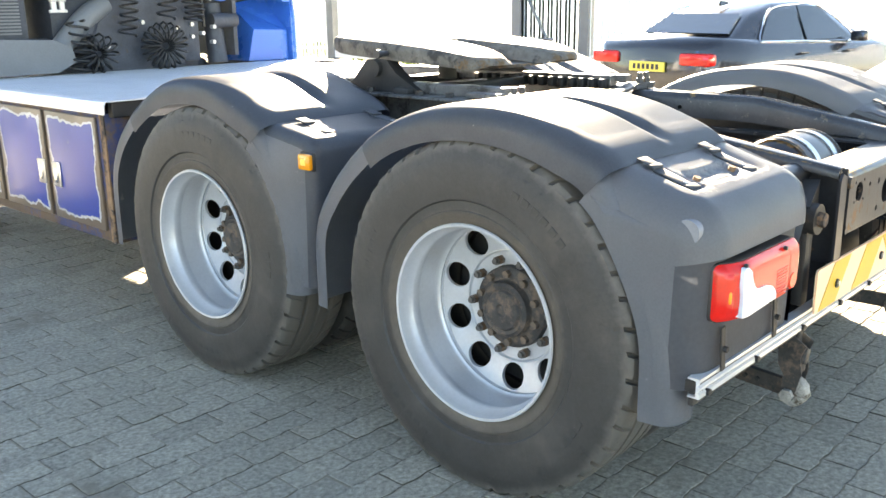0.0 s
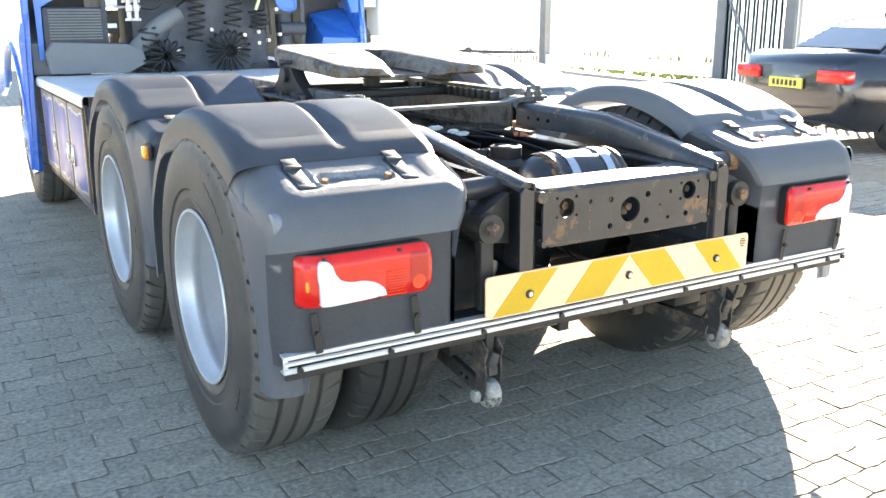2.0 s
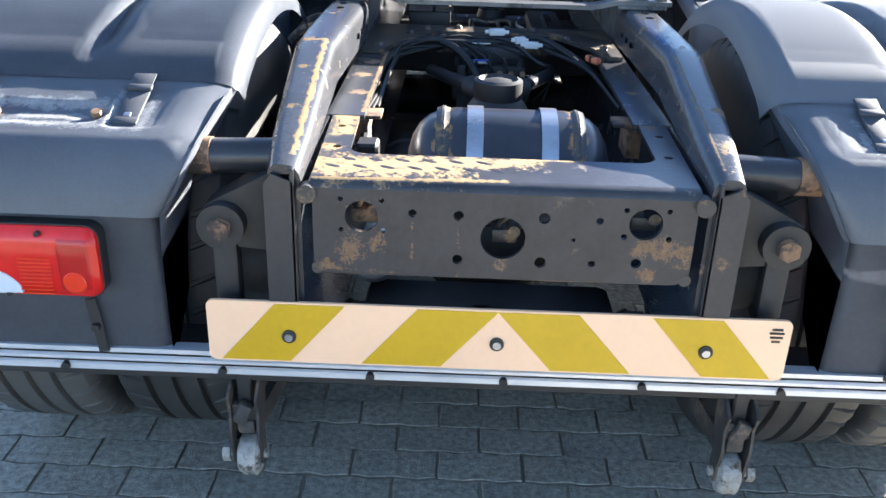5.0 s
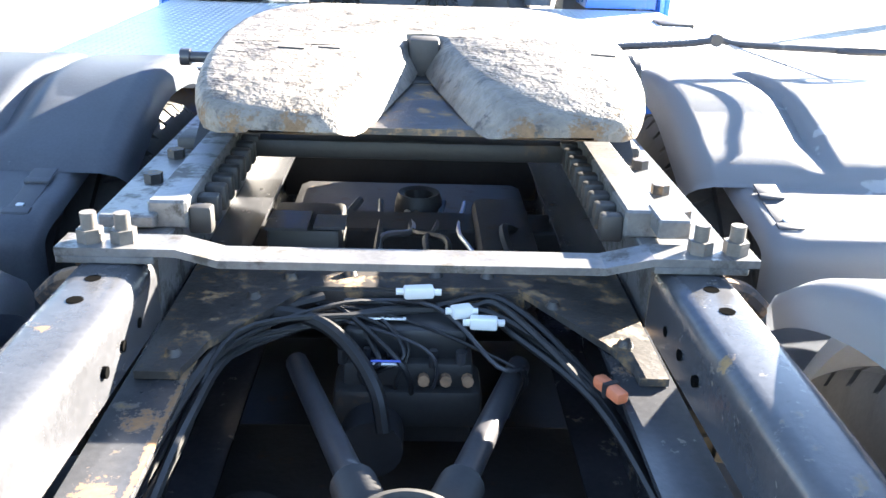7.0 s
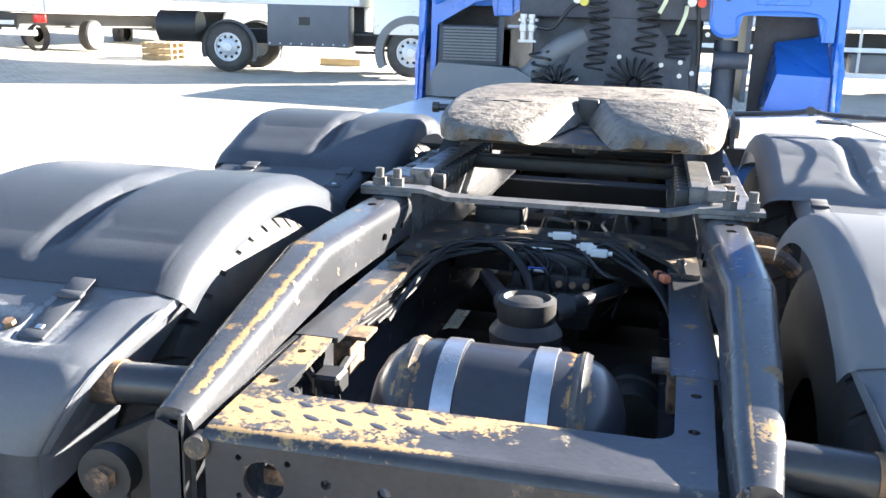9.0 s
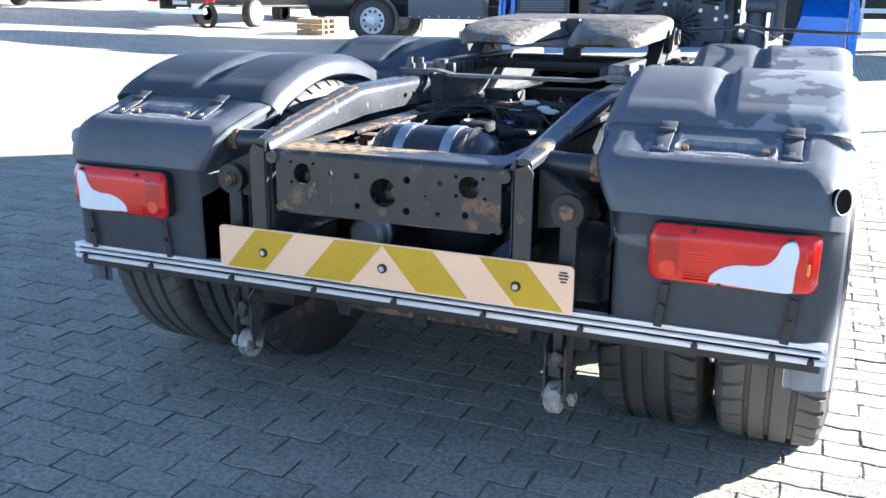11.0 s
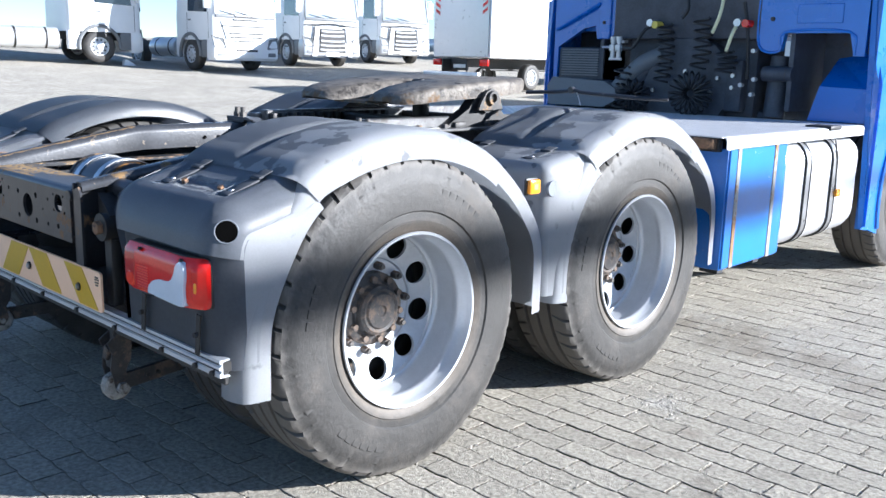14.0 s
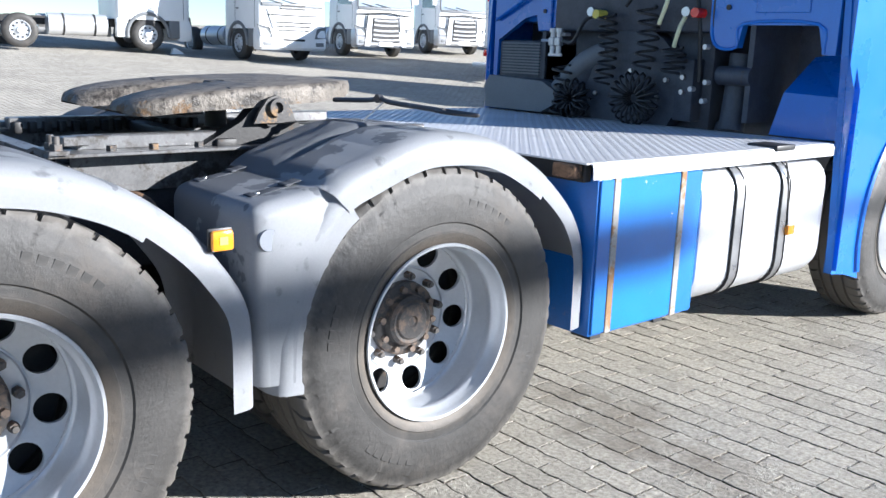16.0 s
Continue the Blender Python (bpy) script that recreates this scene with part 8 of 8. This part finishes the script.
# black saloon car beside the fence
def saloon(m, paint, label):
    v = thing("saloon_car", label, "car", m)
    secs = [(0.0, 0.5, 0.9, 0.7), (0.04, 0.34, 0.98, 0.8), (0.25, 0.25, 1.04, 0.87), (0.9, 0.22, 1.0, 0.9), (1.7, 0.22, 0.97, 0.91), (2.7, 0.22, 0.95, 0.91), (3.4, 0.22, 0.93, 0.9), (4.1, 0.24, 0.84, 0.87), (4.5, 0.3, 0.72, 0.78), (4.62, 0.42, 0.6, 0.62)]
    bm = B()
    rings = []
    for y, z0, z1, w in secs:
        rings.append([(-w * 0.93, y, z0), (-w, y, z0 + 0.1), (-w, y, (z0 + z1) / 2), (-w * 0.97, y, z1 - 0.07), (-w * 0.9, y, z1), (0.0, y, z1 + 0.015), (w * 0.9, y, z1), (w * 0.97, y, z1 - 0.07), (w, y, (z0 + z1) / 2), (w, y, z0 + 0.1), (w * 0.93, y, z0)])
    loft(bm, rings)
    part("body", bm, paint, v, "", 50)
    bm = B()
    prof = [(0.55, 1.0, 0.76), (1.0, 1.26, 0.62), (1.5, 1.4, 0.58), (2.1, 1.43, 0.57), (2.5, 1.38, 0.58), (3.3, 0.96, 0.74)]
    rings = [[(-0.8, y, 0.93), (-w, y, z - 0.04), (-w + 0.08, y, z), (w - 0.08, y, z), (w, y, z - 0.04), (0.8, y, 0.93)] for y, z, w in prof]
    loft(bm, rings)
    part("roof", bm, paint, v, "", 50)
    for s in SIDE:
        bm = B()
        loft(bm, [[(s * 0.805, 0.95, 0.985), (s * 0.81, 1.8, 0.975), (s * 0.63, 1.8, 1.36), (s * 0.655, 1.3, 1.31)], [(s * 0.822, 0.95, 0.985), (s * 0.828, 1.8, 0.975), (s * 0.65, 1.8, 1.36), (s * 0.672, 1.3, 1.31)]])
        part("side_window", bm, M_GLASS, v, "", 0)
        bm = B()
        loft(bm, [[(s * 0.81, 1.86, 0.975), (s * 0.81, 2.85, 0.97), (s * 0.64, 2.3, 1.36), (s * 0.63, 1.86, 1.37)], [(s * 0.828, 1.86, 0.975), (s * 0.828, 2.85, 0.97), (s * 0.655, 2.3, 1.36), (s * 0.65, 1.86, 1.37)]])
        part("side_window", bm, M_GLASS, v, "", 0)
        bm = B()
        tube(bm, [(s * 0.832, 0.93, 0.98), (s * 0.835, 1.8, 0.965), (s * 0.835, 2.9, 0.96), (s * 0.66, 2.3, 1.37), (s * 0.655, 1.8, 1.385), (s * 0.675, 1.28, 1.33), (s * 0.78, 0.98, 1.05), (s * 0.832, 0.93, 0.98)], 0.012, 6, 3)
        part("window_trim", bm, M_CHROME, v, "bright window trim")
        bm = B()
        obox(bm, Matrix.Translation((s * 0.98, 2.75, 1.0)), 0.2, 0.1, 0.13, 0.03, 2)
        part("mirror", bm, paint, v)
        bm = B()
        box(bm, s * 0.45, s * 0.86, -0.03, 0.12, 0.74, 0.88, 0.03, 2)
        part("tail_lamp", bm, M_RED, v, "red tail lamp")
        disc_wheel(v, s * 0.92, 0.85, 0.32, 0.22, s)
        disc_wheel(v, s * 0.92, 3.7, 0.32, 0.22, s)
        for y in (1.6, 2.6):
            bm = B()
            box(bm, s * 0.905, s * 0.93, y, y + 0.18, 0.82, 0.85, 0.01)
            part("door_handle", bm, paint, v)
    bm = B()
    loft(bm, [[(-0.62, 0.62, 1.06), (0.62, 0.62, 1.06), (0.5, 1.0, 1.275), (-0.5, 1.0, 1.275)], [(-0.62, 0.6, 1.075), (0.62, 0.6, 1.075), (0.5, 0.98, 1.29), (-0.5, 0.98, 1.29)]])
    part("rear_window", bm, M_GLASS, v, "", 0)
    bm = B()
    box(bm, -0.26, 0.26, -0.035, -0.01, 0.66, 0.77, 0.004)
    pl = part("number_plate", bm, M_YELLOW, v, "yellow number plate")
    for k in range(6):
        bm = B()
        box(bm, -0.2 + 0.068 * k, -0.16 + 0.068 * k, -0.038, -0.034, 0.685, 0.745)
        part("plate_bar", bm, M_BLACKP, pl)
    bm = B()
    loft(bm, [[(-0.02, 1.25, 1.37), (0.02, 1.25, 1.37), (0.02, 1.45, 1.41), (-0.02, 1.45, 1.41)], [(-0.005, 1.25, 1.44), (0.005, 1.25, 1.44), (0.005, 1.4, 1.42), (-0.005, 1.4, 1.42)]])
    part("aerial_fin", bm, paint, v, "", 0)
    return v


saloon(Matrix.Translation((6.3, 4.5, 0.0)) @ Matrix.Rotation(radians(-101), 4, "Z"), M_CAR, "black saloon car with chrome window trim, parked by the fence")
saloon(Matrix.Translation((9.05, 0.75, 0.0)) @ Matrix.Rotation(radians(88), 4, "Z"), M_SILVER, "silver saloon car parked nose towards the truck")

# fence, gate and posts
FX = 12.6
bm = B()
for z in (0.35, 1.75):
    box(bm, FX - 0.02, FX + 0.02, -9.0, 9.6, z, z + 0.06)
    box(bm, FX - 0.02, FX + 0.02, 17.4, 34.0, z, z + 0.06)
fence = tagged(part("palisade_fence", bm, M_WHITE, None, "white painted steel palisade fence along the yard", 0), category="fence")
bm = B()
box(bm, -0.012, 0.012, -0.035, 0.035, 0.08, 2.05)
loft(bm, [[(-0.012, -0.035, 2.05), (0.012, -0.035, 2.05), (0.012, 0.035, 2.05), (-0.012, 0.035, 2.05)], [(-0.01, -0.004, 2.15), (0.01, -0.004, 2.15), (0.01, 0.004, 2.15), (-0.01, 0.004, 2.15)]])
PALE = to_mesh("pale", bm, M_WHITE, 0)
for k in range(230):
    y = -9.0 + 0.15 * k
    if 9.6 < y < 17.4 or y > 25.5:
        continue
    link("pale", PALE, fence, "", Matrix.Translation((FX - 0.035, y, 0)))
gate = thing("sliding_gate", "pale steel sliding gate with a deep bottom beam", "gate")
bm = B()
box(bm, FX - 0.08, FX + 0.08, 11.3, 17.2, 0.15, 0.42, 0.01)
part("beam", bm, M_WHITE, gate, "white bottom beam")
bm = B()
box(bm, FX - 0.04, FX + 0.04, 11.3, 17.2, 1.9, 1.98)
part("top_rail", bm, M_WHITE, gate)
bm = B()
box(bm, -0.015, 0.015, -0.015, 0.015, 0.42, 1.9)
BAR = to_mesh("bar", bm, M_WHITE, 0)
for k in range(45):
    link("bar", BAR, gate, "", Matrix.Translation((FX, 11.35 + 0.13 * k, 0)))
sh = thing("sheet_panel", "pale blue corrugated sheet panel with a diagonal brace", "panel")
bm = B()
pts = []
for k in range(29):
    pts.append((FX - 0.1 + (0.03 if k % 4 in (1, 2) else 0.0), 9.7 + 0.055 * k))
loft(bm, [[(x, y, 0.02) for x, y in pts], [(x, y, 2.0) for x, y in pts]], closed=False)
bmesh.ops.solidify(bm, geom=list(bm.faces), thickness=0.004)
part("sheet", bm, M_SHEET, sh, "", 0)
bm = B()
tube(bm, [(FX - 0.3, 9.85, 0.0), (FX - 0.12, 11.1, 1.8)], 0.03, 6, 1, False)
part("brace", bm, M_GREY, sh)
for y in (9.55, 11.25, 17.3):
    bm = B()
    box(bm, FX - 0.12, FX + 0.12, y - 0.12, y + 0.12, 0.0, 3.4, 0.01)
    po = part("gate_post", bm, M_GREY, None, "tall grey steel gate post")
    tagged(po, category="post", group="gate posts")
    bm = B()
    box(bm, FX - 0.2, FX + 0.2, y - 0.2, y + 0.2, 0.0, 0.12, 0.01)
    part("post_foot", bm, M_STONE, po)
# made-up mast by the gate; its overhead box throws a shade band on the wheels
mast = thing("shade_mast", "unseen slim mast with a boxed arm, added to cast shade", "mast")
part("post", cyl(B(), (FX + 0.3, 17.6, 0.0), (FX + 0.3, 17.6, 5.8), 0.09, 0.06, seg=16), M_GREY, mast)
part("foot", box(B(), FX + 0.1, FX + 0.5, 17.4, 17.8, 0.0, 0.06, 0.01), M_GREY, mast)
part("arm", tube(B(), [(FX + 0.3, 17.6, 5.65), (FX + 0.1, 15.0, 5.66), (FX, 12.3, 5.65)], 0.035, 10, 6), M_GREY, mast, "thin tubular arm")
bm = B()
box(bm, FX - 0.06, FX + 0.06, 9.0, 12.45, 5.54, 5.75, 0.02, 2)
part("arm_box", bm, M_GREY, mast, "grey box added along the arm to cast a shade band")
# verge beyond the fence
bm = B()
n = 3600
rg = random.Random(8)
for k in range(n):
    x, y = rg.uniform(FX + 0.3, FX + 5.0), rg.uniform(-9, 30)
    h, a = rg.uniform(0.1, 0.5), rg.uniform(0, 6.28)
    w = 0.05
    vs = [bm.verts.new(p) for p in ((x - w * math.cos(a), y - w * math.sin(a), 0), (x + w * math.cos(a), y + w * math.sin(a), 0), (x + rg.uniform(-0.1, 0.1), y + rg.uniform(-0.1, 0.1), h))]
    bm.faces.new(vs)
tagged(part("verge_grass", bm, M_GREEN, None, "yellow-green grass verge behind the fence", 0), category="grass", kind="stuff")

# ---- paving blocks, laid last ----
BW, BH = 0.225, 0.1125
rp = random.Random(11)


def block_outline(seed):
    """Interlocking block: both long sides run in the same two waves, so that neighbours mesh."""
    r = random.Random(seed)
    hw, hh = BW / 2 - 0.0035, BH / 2 - 0.0025
    out = []
    for side in (-1, 1):
        for k in range(11):
            u = side * (1 - 0.2 * k)
            wave = 0.0034 * math.cos(4 * math.pi * u * hw / BW) + r.uniform(-0.0021, 0.0021)
            out.append((u * hw, side * hh + wave))
        out += [(-side * (hw + r.uniform(-0.002, 0.002)), side * 0.02 + r.uniform(-0.006, 0.006)), (-side * (hw + r.uniform(-0.002, 0.003)), -side * 0.015 + r.uniform(-0.006, 0.006))]
    return out


def block_rings(o):
    return [[(x, y, -0.03) for x, y in o], [(x, y, -0.0025) for x, y in o], [(x * 0.982, y * 0.965, 0.0) for x, y in o]]


BLOCKS = []
for k in range(6):
    bm = B()
    rings = block_rings(block_outline(k))
    rows = [[bm.verts.new(p) for p in ring] for ring in rings]
    n = len(rows[0])
    for a, b in zip(rows, rows[1:]):
        for i in range(n):
            bm.faces.new((a[i], a[(i + 1) % n], b[(i + 1) % n], b[i]))
    bm.faces.new(rows[-1])
    BLOCKS.append(to_mesh("paving_block", bm, M_STONE, 0))
    BLOCKS[-1].materials.append(M_JOINT_SHADE)
    for f in BLOCKS[-1].polygons:
        if abs(f.normal.z) < 0.2:
            f.material_index = 1  # sides darkened as joint shade
bm = B()
ring = [bm.verts.new((6.35 * math.cos(2 * math.pi * k / 64), 1.5 + 6.35 * math.sin(2 * math.pi * k / 64), -0.0062)) for k in range(64)]
bm.faces.new(ring)
tagged(part("joint_sand", bm, M_SAND, ground, "sandy joint filling between the paving blocks", 0), kind="stuff")
verts, faces = [], []
for j in range(int(-3.0 / BH), int(8.2 / BH)):
    for i in range(int(-5.0 / BW), int(5.2 / BW)):
        x = (i + 0.5 + (0.5 if j % 2 else 0.0)) * BW
        y = (j + 0.5) * BH
        if math.hypot(x, y - 1.5) > 6.4:
            continue
        z, tx, ty = rp.uniform(-0.003, 0.001), rp.uniform(-0.008, 0.008), rp.uniform(-0.012, 0.012)
        if 1.25 < x < 3.1 and 1.4 < y < 5.2 and not (x > 2.6 and y > 4.2):
            link("paving_block", BLOCKS[rp.randrange(6)], ground, "", Matrix.Translation((x, y, z)) @ Euler((ty, tx, 0)).to_matrix().to_4x4())
            continue
        o = block_outline(rp.randrange(40))
        base = len(verts)
        n = len(o)
        for ring in block_rings(o):
            verts += [(x + u, y + v, z + w - u * tx + v * ty) for u, v, w in ring]
        for r_ in range(2):
            for k in range(n):
                a, b = base + r_ * n + k, base + r_ * n + (k + 1) % n
                faces.append((a, b, b + n, a + n))
        faces.append(tuple(base + 2 * n + k for k in range(n)))
me = bpy.data.meshes.new("paving_blocks")
me.from_pydata(verts, [], faces)
me.materials.append(M_STONE)
me.materials.append(M_JOINT_SHADE)
me.update()
for f in me.polygons:
    if abs(f.normal.z) < 0.2:
        f.material_index = 1
tagged(link("paving_blocks", me, ground, "grey concrete paving blocks with sandy joints"), kind="stuff")
# loose grit along the joints
rg = random.Random(31)
gv, gf = [], []
for k in range(16000):
    x, y = rg.uniform(1.0, 4.6), rg.uniform(-1.2, 5.6)
    kind, q, h = rg.random(), rg.uniform(0.0012, 0.005), rg.uniform(0.001, 0.004)
    if kind < 0.35:
        y = round(y / BH) * BH + rg.uniform(-0.012, 0.012)
    elif kind < 0.82:  # sand pushed up out of the short joints
        j = math.floor(y / BH)
        x = (round(x / BW) + (0.5 if j % 2 else 0.0)) * BW + rg.gauss(0.0, 0.005)
        q, h = rg.uniform(0.002, 0.0062), rg.uniform(0.001, 0.0045)
    elif kind < 0.86:  # white crumbs
        x, y, q = rg.gauss(1.49, 0.075), rg.gauss(1.92, 0.06), rg.uniform(0.003, 0.009)
    b = len(gv)
    gv += [(x + q * math.cos(a_ + 2.09 * i) * rg.uniform(0.6, 1.3), y + q * math.sin(a_ + 2.09 * i) * rg.uniform(0.6, 1.3), -0.004) for a_ in (rg.uniform(0, 6.28),) for i in range(3)] + [(x, y, h)]
    gf += [(b, b + 1, b + 3), (b + 1, b + 2, b + 3), (b + 2, b, b + 3)]
me = bpy.data.meshes.new("grit")
me.from_pydata(gv, [], gf)
me.materials.append(M_GRIT)
tagged(link("grit", me, None, "pale loose grit scattered over the paving joints"), category="grit", kind="stuff")
